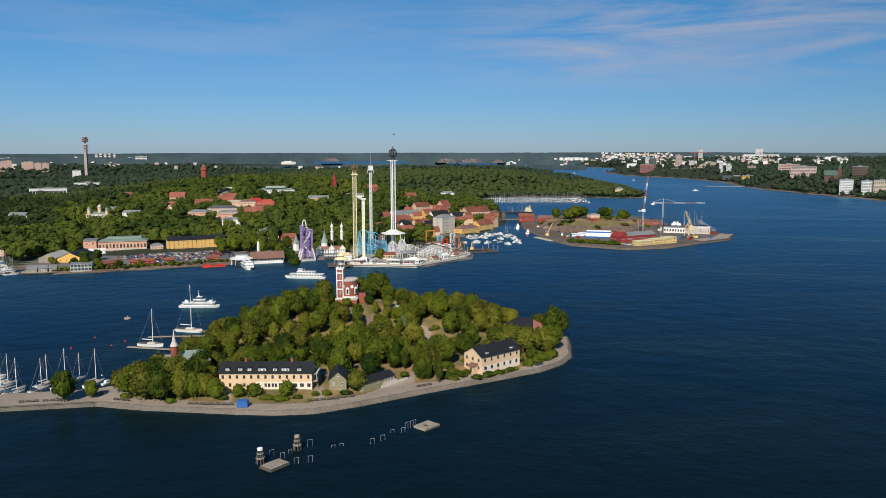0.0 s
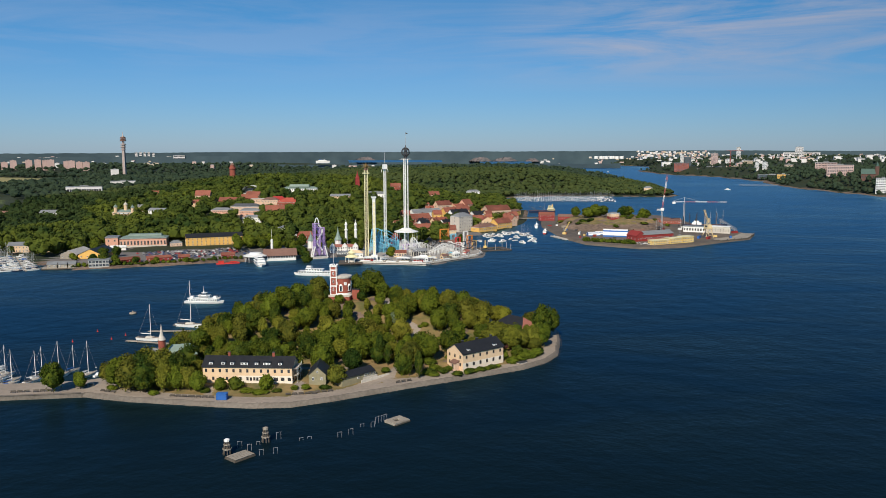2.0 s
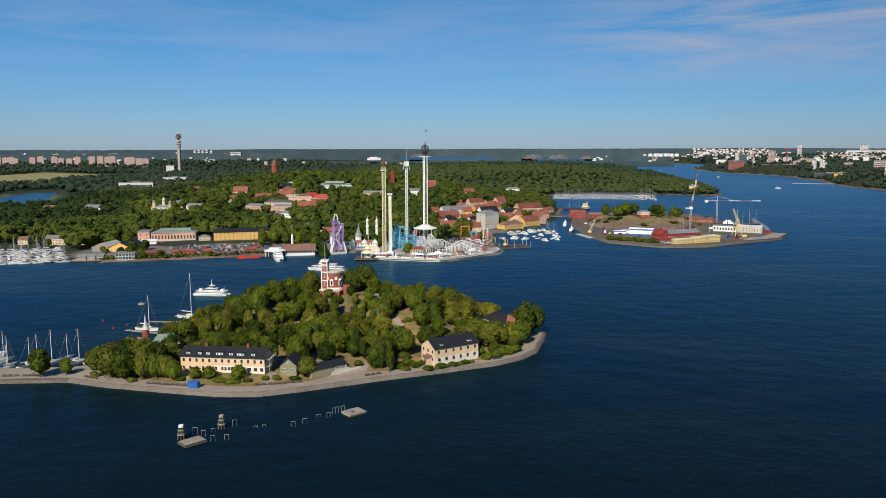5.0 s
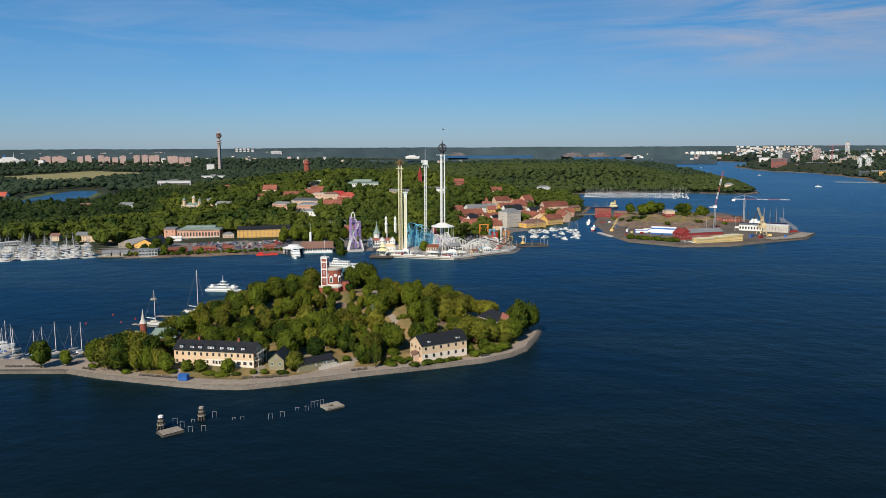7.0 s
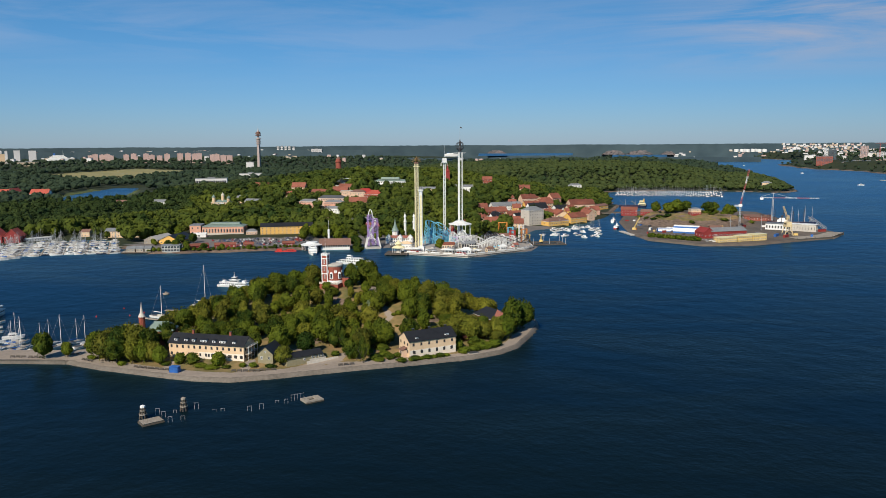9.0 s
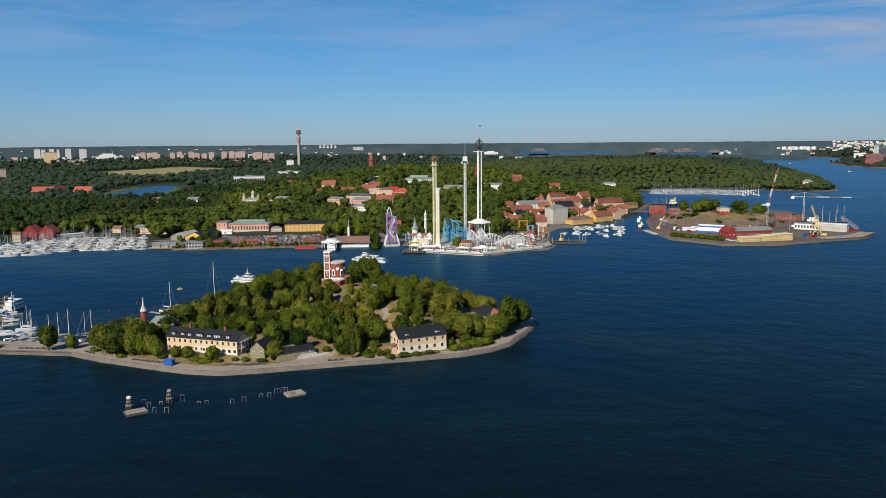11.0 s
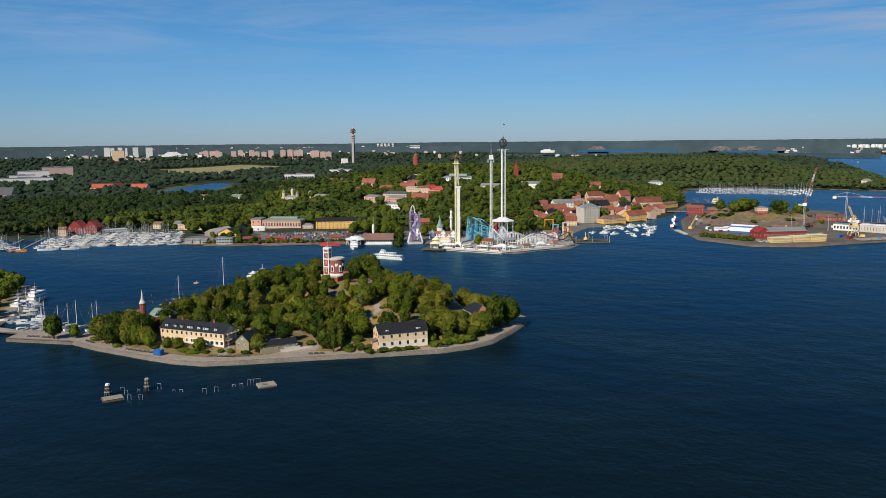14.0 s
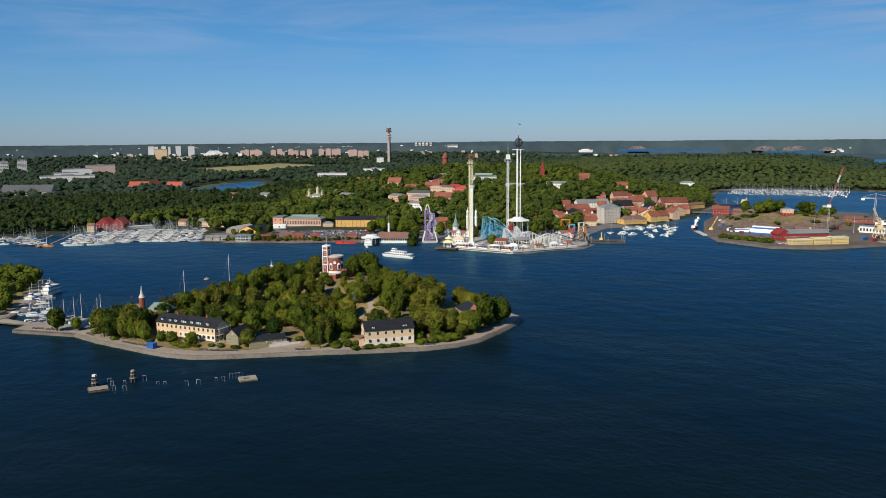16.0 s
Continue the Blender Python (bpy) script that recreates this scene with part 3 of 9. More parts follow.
def crown(lobes, leaves, leaf, sub, seed, slim=1.0, ragged=0.42):
    """Leafy masses of a crown of radius 1 and height 2 (z from 0): lumpy cores with many small bent leaf sprays standing off them."""
    r = np.random.default_rng(seed)
    V, T, off = [], [], 0
    cores, wide = [], 1.0 if lobes > 8 else 1.35
    for j in range(lobes):
        d = r.normal(size=3)
        d /= np.linalg.norm(d)
        d[2] = max(d[2], -0.45)
        q, s = r.uniform(0.78, 1.0), r.uniform(0.22, 0.36) * wide
        cores.append((0.64 * d[0] * q * slim, 0.64 * d[1] * q * slim, 0.98 + 0.70 * d[2] * q, s * slim, s * r.uniform(0.75, 0.95), *d))
    cores.append((0, 0, 0.95, 0.70 * slim, 0.80, 0, 0, 0.3))
    for cx, cy, cz, sx, sz, _, _, _ in cores:
        bv, bf = ICO2 if sx > 0.55 * slim and leaves > 100 else (ICO2 if sub == 2 else ICO1)
        w = 1 + 0.22 * noise2(bv[:, 0] * 3 + cx * 5, bv[:, 1] * 3 + bv[:, 2] * 4 + cz * 3, 1.0, seed)
        V.append(np.stack([cx + bv[:, 0] * sx * w, cy + bv[:, 1] * sx * w, cz + bv[:, 2] * sz * w], 1))
        T.append(bf + off)
        off += len(bv)
    if leaves:
        n = leaves
        area = np.array([q[3] ** 2 for q in cores])
        c = np.array(cores)[r.choice(len(cores), n, p=area / area.sum())]
        d = r.normal(size=(n, 3))
        d /= np.linalg.norm(d, axis=1)[:, None]
        d += c[:, 5:8] * 1.1
        d /= np.linalg.norm(d, axis=1)[:, None]
        p = c[:, :3] + d * c[:, [3, 3, 4]] * r.uniform(0.92, 1.2 if ragged < 0.65 else 1.34, (n, 1))
        nrm = d + r.normal(size=(n, 3)) * ragged
        nrm /= np.linalg.norm(nrm, axis=1)[:, None]
        u = np.cross(nrm, r.normal(size=(n, 3)))
        u /= np.linalg.norm(u, axis=1)[:, None]
        w = np.cross(nrm, u)
        s = leaf * r.uniform(0.6, 1.35, (n, 1))
        q = np.stack([p - u * s, p - w * s * 0.7 + nrm * s * 0.25, p + u * s, p + w * s * 0.7 + nrm * s * 0.25], 1).reshape(-1, 3)
        i = off + 4 * np.arange(n)
        V.append(q)
        T += [np.stack([i, i + 1, i + 3], 1), np.stack([i + 1, i + 2, i + 3], 1)]
    return np.concatenate(V), np.concatenate(T)


def trunk_mesh(seed):
    r = random.Random(seed)
    k = Kit()
    k.lathe([(0.30, -1.0), (0.24, 0.6), (0.19, 3.0), (0.13, 6.0), (0.06, 9.0)], BARK, 7)
    for j in range(6):
        a, z = j * 1.05 + r.uniform(0, 0.5), r.uniform(2.6, 5.0)
        k.beam((0, 0, z), (2.6 * math.cos(a), 2.6 * math.sin(a), z + r.uniform(1.6, 2.8)), 0.16, BARK)
        k.beam((1.5 * math.cos(a), 1.5 * math.sin(a), z + 1.1), (2.4 * math.cos(a + 0.5), 2.4 * math.sin(a + 0.5), z + 3.4), 0.09, BARK)
    return k.mesh("trunk")


CROWNS, OLIVE_CROWNS, FAR_CROWNS, TRUNKS = [], [], [], []
for j in range(7):
    cv, ct = crown(26 + j % 5, 1700, 0.078, 1, 20 + j, 1.0 if j != 5 else 0.62, 0.7)
    CROWNS.append(tri_mesh("crown", cv, ct, [LEAF]))
    OLIVE_CROWNS.append(tri_mesh("crown", cv, ct, [YELLOWING]))
    cv, ct = crown(15 + j % 4, 480, 0.11, 1, 40 + j, 1.0, 0.55)
    FAR_CROWNS.append(tri_mesh("crown", cv, ct, [LEAF]))
    TRUNKS.append(trunk_mesh(j))


def tree(x, y, z, height, width, kindno, label, group, name="tree", olive=False):
    t = thing(name, x, y, z, rng.uniform(0, 360), label, "tree", group)
    tr = part("trunk", TRUNKS[kindno % 7], t)
    tr.scale = (height / 13.0, height / 13.0, height / 13.0)
    cr = part("crown", (OLIVE_CROWNS if olive else CROWNS if y < 560 else FAR_CROWNS)[kindno % 7], t)
    cr.scale = (width / 2, width / 2, height * 0.49)
    cr.location = (0, 0, height * 0.05)
    return t


def scatter(test, x0, x1, y0, y1, gap, tries, seed):
    """Places at least gap apart that pass the test, which takes arrays."""
    r = np.random.default_rng(seed)
    xs, ys = r.uniform(x0, x1, tries), r.uniform(y0, y1, tries)
    keep = test(xs, ys)
    grid, out, g2 = {}, [], gap * gap
    for x, y in zip(xs[keep].tolist(), ys[keep].tolist()):
        i, j = int(x // gap), int(y // gap)
        near = [q for a in (-1, 0, 1) for b in (-1, 0, 1) for q in grid.get((i + a, j + b), ())]
        if all((x - q[0]) ** 2 + (y - q[1]) ** 2 >= g2 for q in near):
            grid.setdefault((i, j), []).append((x, y))
            out.append((x, y))
    return out


def woods(name, places, templates, label, hmin, hmax, fn, mat, spread=0.52):
    """A wood of many crowns joined into one mesh."""
    V, T, off = [], [], 0
    xs, ys = np.array([p[0] for p in places]), np.array([p[1] for p in places])
    zs = fn(xs, ys)
    stand = 1 + 0.16 * np.clip(noise2(xs, ys, 38, 8.0), -1.5, 1.5)
    for x, y, z, old in zip(xs, ys, zs, stand):
        tv, tt = templates[rng.integers(len(templates))]
        h = rng.uniform(hmin, hmax) * old
        w = h * rng.uniform(spread - 0.1, spread + 0.1)
        a = rng.uniform(0, 6.283)
        c, s = math.cos(a), math.sin(a)
        V.append(np.stack([x + w * (tv[:, 0] * c - tv[:, 1] * s), y + w * (tv[:, 0] * s + tv[:, 1] * c), z + h * 0.05 + tv[:, 2] * h * 0.48], 1))
        T.append(tt + off)
        off += len(tv)
    return tagged(new(name, tri_mesh(name, np.concatenate(V), np.concatenate(T), [mat])), label, "woods", kind="stuff")


# island wood: kept off the buildings, the path and the dry clearings
CLEAR = [(-86, 339, 35, 19), (12, 384, 22, 15), (-55, 350, 9, 11), (-38, 348, 11, 10), (-73, 458, 11, 10), (-18, 400, 14, 9), (-14, 436, 5, 12), (-12, 412, 8, 9), (-9, 372, 8, 7), (-46, 369, 12, 7), (-24, 420, 8, 17),
         (-70, 366, 18, 7), (-30, 364, 15, 11), (25, 449, 13, 12), (-131, 356, 8, 8), (-48, 462, 13, 7), (-60, 474, 8, 8), (-142, 336, 10, 9), (-126, 331, 12, 10)]


def on_island(x, y):
    ins, d = inside(x, y, ISLAND)
    ok = ins & (d > np.where(x > 18, 9.5, 13.0))
    for cx, cy, rx, ry in CLEAR:
        ok &= ((x - cx) / rx) ** 2 + ((y - cy) / ry) ** 2 > 1
    return ok


for n, (x, y) in enumerate(scatter(on_island, -152, 50, 318, 505, 6.9, 7000, 5)):
    h = rng.uniform(9.5, 14.5) if rng.random() < 0.85 else rng.uniform(6, 9)
    if (x + 68) ** 2 / 900 + (y - 432) ** 2 / 500 < 1:
        h *= 0.85
    if x > 14:
        h = min(h, 12.5 if y < 440 else 10.5)
    if ((x + 64) / 30) ** 2 + ((y - 446) / 11) ** 2 < 1:
        h *= 0.62
    broad = 1.0
    if x > -8:
        if n % 5 < 2:
            continue
        broad = 1.25
    pale = n * 7 % 20 < (17 if x > 0 else 12 if x < -112 else 5)
    tree(x, y, height_at(island_height, x, y) - 0.2, h, broad * max(6.5, h * rng.uniform(0.74, 1.0)), n, "broad leafy tree with yellowing olive leaves" if pale else "broad leafy deciduous tree in full summer green", "trees of the island", olive=pale)

# ---------------------------------------------------------------- buildings
def window_mesh(w, h, frame_mat):
    k = Kit()
    k.box(-w / 2, -0.10, 0, w / 2, 0.02, h, frame_mat)
    for sx in (-1, 1):
        k.box(min(sx * 0.05, sx * (w / 2 - 0.1)), -0.12, 0.1, max(sx * 0.05, sx * (w / 2 - 0.1)), -0.09, h - 0.1, GLASS)
    return k.mesh("window")


WINDOWS, PLOTS = {}, []


def window(w, h, frame_mat):
    key = (round(w, 2), round(h, 2), frame_mat.name)
    if key not in WINDOWS:
        WINDOWS[key] = window_mesh(w, h, frame_mat)
    return WINDOWS[key]


def house(x, y, z, turn, w, d, h, wall, roof, rise, label, shape="gable", floors=2, cols=6, side_cols=2, win=(1.1, 1.5), frame_mat=None, chimneys=0, over=0.4,
          base=None, name="house", category="house", group="", sides="fblr", door=False):
    """A house: its front's left corner at x, y, the front along +x before the turn, depth along +y."""
    t = thing(name, x, y, z, turn, label, category, group)
    PLOTS.append((x, y, turn, 0, w, d, 18 if y < 1000 else 34))
    frame_mat = frame_mat or WHITE
    k = Kit()
    k.box(0, 0, -1.5, w, d, h, wall)
    if base:
        k.box(-0.05, -0.05, -1.5, w + 0.05, d + 0.05, h * 0.45, base)
    if shape == "gable":
        for xx in (0, w):
            k.poly([(xx, 0, h), (xx, d, h), (xx, d / 2, h + rise)], wall)
    if shape == "gable_front":
        for yy in (0, d):
            k.poly([(0, yy, h), (w, yy, h), (w / 2, yy, h + rise)], wall)
    part("wall", k, t)
    k = Kit()
    o, th = over, 0.25
    if shape == "gable":
        e = rise * o / (d / 2)
        for s, y0 in ((1, -o), (-1, d + o)):
            p = [(-o, y0, h - e), (w + o, y0, h - e), (w + o, d / 2, h + rise), (-o, d / 2, h + rise)]
            if s < 0:
                p.reverse()
            k.poly([(a, b, c + th) for a, b, c in p], roof)
            k.poly(list(reversed(p)), roof)
            for i in range(4):
                q, r2 = p[i], p[(i + 1) % 4]
                k.poly([q, r2, (r2[0], r2[1], r2[2] + th), (q[0], q[1], q[2] + th)], roof)
    elif shape == "gable_front":
        e = rise * o / (w / 2)
        for s, x0 in ((-1, -o), (1, w + o)):
            p = [(x0, -o, h - e), (x0, d + o, h - e), (w / 2, d + o, h + rise), (w / 2, -o, h + rise)]
            if s < 0:
                p.reverse()
            k.poly([(a, b, c + th) for a, b, c in p], roof)
            k.poly(list(reversed(p)), roof)
            for i in range(4):
                q, r2 = p[i], p[(i + 1) % 4]
                k.poly([q, r2, (r2[0], r2[1], r2[2] + th), (q[0], q[1], q[2] + th)], roof)
    elif shape == "hip":
        ins = min(w, d) * 0.42
        b = [(-o, -o, h), (w + o, -o, h), (w + o, d + o, h), (-o, d + o, h)]
        if w >= d:
            a0, a1 = (ins, d / 2, h + rise), (w - ins, d / 2, h + rise)
            k.poly([b[0], b[1], a1, a0], roof)
            k.poly([b[1], b[2], a1], roof)
            k.poly([b[2], b[3], a0, a1], roof)
            k.poly([b[3], b[0], a0], roof)
        else:
            a0, a1 = (w / 2, ins, h + rise), (w / 2, d - ins, h + rise)
            k.poly([b[0], b[1], a0], roof)
            k.poly([b[1], b[2], a1, a0], roof)
            k.poly([b[2], b[3], a1], roof)
            k.poly([b[3], b[0], a0, a1], roof)
        k.box(-o, -o, h - 0.25, w + o, d + o, h - 0.003, frame_mat)
    else:
        k.box(-o, -o, h + 0.004, w + o, d + o, h + max(rise, 0.3), roof)
    rf = part("roof", k, t)
    for c in range(chimneys):
        kc = Kit()
        cx = w * (c + 0.8) / (chimneys + 0.6)
        kc.box(cx - 0.5, d / 2 - 0.4, h + rise * 0.5, cx + 0.5, d / 2 + 0.4, h + rise + 1.3, BRICK if roof is TILE else BLACKROOF)
        kc.box(cx - 0.6, d / 2 - 0.5, h + rise + 1.3, cx + 0.6, d / 2 + 0.5, h + rise + 1.5, DARKSTEEL)
        part("chimney", kc, rf)
    me = window(win[0], win[1], frame_mat)
    fh = h / floors
    for f in range(floors):
        zz = fh * f + (fh - win[1]) * 0.5
        for c in range(cols):
            px = w * (c + 0.5) / cols
            if "f" in sides:
                placed("window", me, t, px, 0, zz)
            if "b" in sides and len(sides) > 4:
                placed("window", me, t, px, d, zz, 180)
        for c in range(side_cols):
            py = d * (c + 0.5) / side_cols
            if "l" in sides:
                placed("window", me, t, 0, py, zz, -90)
            if "r" in sides:
                placed("window", me, t, w, py, zz, 90)
    if door:
        kd = Kit()
        kd.box(w / 2 - 0.6, -0.14, 0, w / 2 + 0.6, 0.02, 2.2, DARKWOOD)
        part("door", kd, t)
    return t

# ---------------------------------------------------------------- boats, cars and lattice
def hull(k, L, B, H, mat, deck, z0=-0.4, bluff=1.0, rake=0.08):
    """A boat's hull along x, bow at +x."""
    st = [(-0.5, 0.72), (-0.3, 0.95), (0.0, 1.0), (0.22, 0.86 * bluff), (0.38, 0.5 * bluff), (0.5, 0.03)]
    i = len(k.v)
    for fx, fb in st:
        sheer = H * (1 + 0.25 * max(0, fx) * 2)
        k.v += [(fx * L * (1 - rake if fx > 0.4 else 1), -fb * B * 0.36, z0), (fx * L, -fb * B / 2, sheer), (fx * L, fb * B / 2, sheer), (fx * L * (1 - rake if fx > 0.4 else 1), fb * B * 0.36, z0)]
    a, d = k.slot(mat), k.slot(deck)
    for j in range(len(st) - 1):
        p, q = i + 4 * j, i + 4 * j + 4
        k.f += [(p, q, q + 1, p + 1), (p + 1, q + 1, q + 2, p + 2), (p + 2, q + 2, q + 3, p + 3)]
        k.m += [a, d, a]
    k.f.append((i, i + 1, i + 2, i + 3))
    k.m.append(a)


def sailing_boat(L, mast, hull_mat=None, x=0, y=0, turn=0, label="", group=""):
    t = thing("sailing_boat", x, y, 0, turn, label or "white sailing boat with a bare mast", "boat", group)
    k = Kit()
    hull(k, L, L * 0.3, L * 0.1, hull_mat or HULL, TIMBER)
    part("hull", k, t)
    k = Kit()
    k.box(-L * 0.12, -L * 0.08, L * 0.08, L * 0.2, L * 0.08, L * 0.15, PALE_STONE, L * 0.02)
    part("cabin", k, t)
    k = Kit()
    k.box(-L * 0.40, -L * 0.09, L * 0.1, -L * 0.14, L * 0.09, L * 0.135, DARKSTEEL if int(mast * 2) % 3 else BLUE, L * 0.01)
    part("cockpit_cover", k, t)
    k = Kit()
    near = "quay" in group or L > 13
    k.lathe([(0.008 * L + (0.07 if near else 0.03), L * 0.1), (0.005 * L + (0.03 if near else 0.015), mast)], WHITE if near else STEEL, 5, L * 0.08)
    for zz, w in ((0.45, 0.8), (0.7, 0.6)):
        k.beam((L * 0.08, -w, mast * zz), (L * 0.08, w, mast * zz), 0.05, STEEL)
    k.beam((L * 0.08, 0, mast * 0.98), (L * 0.48, 0, L * 0.12), 0.04, STEEL)
    k.beam((L * 0.08, 0, mast * 0.98), (-L * 0.48, 0, L * 0.12), 0.05, STEEL)
    k.beam((L * 0.08, 0, L * 0.24), (-L * 0.34, 0, L * 0.25), 0.34, BLUE if L < 10 else WHITE)
    part("mast", k, t)
    return t


def motor_boat(L, x=0, y=0, turn=0, label="", group="", hull_mat=None):
    t = thing("motor_boat", x, y, 0, turn, label or "white cabin motor boat", "boat", group)
    k = Kit()
    hull(k, L, L * 0.33, L * 0.12, hull_mat or HULL, WHITE)
    part("hull", k, t)
    k = Kit()
    k.box(-L * 0.25, -L * 0.12, L * 0.12, L * 0.18, L * 0.12, L * 0.24, HULL, L * 0.02)
    k.box(-L * 0.2, -L * 0.125, L * 0.16, L * 0.15, L * 0.125, L * 0.21, GLASS, 0.02)
    part("cabin", k, t)
    k = Kit()
    k.box(-L * 0.2, -L * 0.11, L * 0.245, L * 0.05, L * 0.11, L * 0.27, WHITE)
    part("roof", k, t)
    return t


def passenger_ship(name, L, B, decks, x, y, turn, label, hull_mat=None, mast=8.0, funnel=None, shape=0.78, category="ferry", deck_mat=None, head=2.3, step_in=0.16):
    """A white passenger vessel: hull, one deckhouse a deck with its row of windows, wheelhouse, mast and funnel."""
    t = thing(name, x, y, 0, turn, label, category)
    k = Kit()
    h0 = 1.9 if L > 20 else 1.4
    hull(k, L, B, h0, hull_mat or HULL, deck_mat or TIMBER, bluff=1.1)
    part("hull", k, t)
    z = h0
    for d in range(decks):
        f = shape - step_in * d
        x0, x1, hb = -L * 0.46 * f - L * 0.05, L * 0.42 * f, B * 0.44 - 0.3 * d
        k = Kit()
        k.box(x0, -hb, z + 0.004, x1, hb, z + head, HULL, 0.06)
        dh = part("deckhouse", k, t)
        n = int((x1 - x0) / 2.2)
        me = Kit()
        me.box(-0.7, -0.05, 0, 0.7, 0.05, 0.9, GLASS)
        me = me.mesh("window")
        for j in range(n):
            for s in (-1, 1):
                placed("window", me, dh, x0 + (x1 - x0) * (j + 0.5) / n, s * hb, z + head * 0.41)
        k = Kit()
        k.box(x0 - 0.5, -hb - 0.35, z + head + 0.004, x1 + 0.5, hb + 0.35, z + head + 0.16, WHITE)
        part("deck", k, t)
        z += head + 0.16
    k = Kit()
    k.box(L * 0.05, -B * 0.22, z, L * 0.17, B * 0.22, z + 2.2, HULL, 0.2)
    k.box(L * 0.06, -B * 0.225, z + 0.9, L * 0.172, B * 0.225, z + 1.6, GLASS, 0.1)
    part("wheelhouse", k, t)
    k = Kit()
    k.lathe([(0.16, z), (0.07, z + mast)], WHITE, 6, L * 0.02)
    k.beam((L * 0.02, -1.6, z + mast * 0.6), (L * 0.02, 1.6, z + mast * 0.6), 0.1, WHITE)
    part("mast", k, t)
    if funnel:
        k = Kit()
        k.lathe([(1.0, z - 0.5), (1.0, z + 2.6), (0.85, z + 3.0)], funnel, 10, -L * 0.1)
        part("funnel", k, t)
    return t


def lattice(k, x, y, z0, z1, w, mat, bay=3.0, w1=None, legs=4, leg=0.3, brace=0.12):
    """A braced upright lattice: legs, rings and diagonals."""
    w1 = w if w1 is None else w1
    n = max(1, int(round((z1 - z0) / bay)))

    def ring(j):
        f = j / n
        r = (w + (w1 - w) * f) * 0.5 * (1.414 if legs == 4 else 1.0)
        return [Vector((x + r * math.cos(2 * math.pi * (q + 0.5) / legs), y + r * math.sin(2 * math.pi * (q + 0.5) / legs), z0 + (z1 - z0) * f)) for q in range(legs)]

    a, b = ring(0), ring(n)
    for q in range(legs):
        k.beam(a[q], b[q], leg, mat)
    for j in range(n):
        p, r = ring(j), ring(j + 1)
        for q in range(legs):
            k.beam(r[q], r[(q + 1) % legs], brace, mat)
            if j % 2:
                k.beam(p[q], r[(q + 1) % legs], brace, mat)
            else:
                k.beam(p[(q + 1) % legs], r[q], brace, mat)


def tube(k, pts, w, mat):
    for a, b in zip(pts, pts[1:]):
        k.beam(a, b, w, mat)


def car_meshes(body_mat):
    k = Kit()
    k.box(-2.2, -0.9, 0.3, 2.2, 0.9, 0.85, body_mat, 0.06)
    body = k.mesh("body")
    k = Kit()
    k.box(-1.5, -0.82, 0.85, 0.9, 0.82, 1.42, GLASS, 0.22)
    k.box(-1.2, -0.62, 1.42, 0.6, 0.62, 1.47, body_mat, 0.05)
    return body, k.mesh("cabin")


k = Kit()
for s in (-0.9, 0.72):
    k.box(-0.32, s, 0, 0.32, s + 0.18, 0.64, DARKSTEEL, 0.08)
AXLE = k.mesh("wheel_pair")


def car(colour, label):
    t = thing("car", 0, 0, -50, 0, label, "car", "parked cars")
    b, c = car_meshes(colour)
    part("body", b, t)
    part("cabin", c, t)
    for xx in (-1.35, 1.35):
        placed("wheel_pair", AXLE, t, xx, 0, 0)
    return t

# ---------------------------------------------------------------- the island's buildings
def dormer(parent, x, y, z, w, roof):
    k = Kit()
    k.box(x - w / 2, y, z, x + w / 2, y + 2.6, z + 1.25, WHITE)
    k.box(x - w / 2 - 0.15, y - 0.2, z + 1.254, x + w / 2 + 0.15, y + 3.0, z + 1.42, BLACKROOF)
    d = part("dormer", k, roof)
    n = 2 if w > 2.4 else 1
    me = window(0.9, 0.9, WHITE)
    for j in range(n):
        placed("window", me, parent, x + (j - (n - 1) / 2) * w / n, y - 0.03, z + 0.2)
    return d


t = house(-106.5, 338.5, 3.4, 2.5, 40, 11, 7.2, CREAM, BLACKROOF, 3.4, "long two-storey cream house with a black roof and small dormers", cols=13, side_cols=3, win=(1.0, 1.5), frame_mat=DARKWOOD, over=0.5)
roof_w = [c for c in t.children if c.name.startswith("roof")][0]
for fx, w in ((3.5, 1.6), (9, 1.6), (13, 1.6), (18.5, 3.2), (24, 1.6), (28.5, 3.2), (34.5, 1.6)):
    dormer(t, fx, 0.75, 7.75, w, roof_w)
k = Kit()
k.box(16, -0.07, -1.5, 40.05, 0.0, 3.2, PALE_WALL)
part("ground_floor_facing", k, t)
for j in range(7):
    placed("window", window(1.0, 1.5, DARKWOOD), t, 21.5 + j * 2.9, -0.08, 1.0)
k = Kit()
for zz in (0.4, 3.6):
    k.box(40.1, 0.8, zz + 2.6, 42.2, 10.2, zz + 2.75, TIMBER)
    for yy in (0.9, 4.0, 7.0, 10.1):
        k.beam((42.0, yy, -1), (42.0, yy, zz + 3.7), 0.16, WHITE)
    k.beam((42.0, 0.9, zz + 3.6), (42.0, 10.1, zz + 3.6), 0.1, WHITE)
part("veranda", k, t)
for fx in (10.0, 30.0):
    k = Kit()
    k.box(fx, 5.1, 10.2, fx + 1.0, 6.0, 12.4, BRICK)
    k.box(fx - 0.1, 5.0, 12.4, fx + 1.1, 6.1, 12.6, DARKSTEEL)
    part("chimney", k, roof_w)

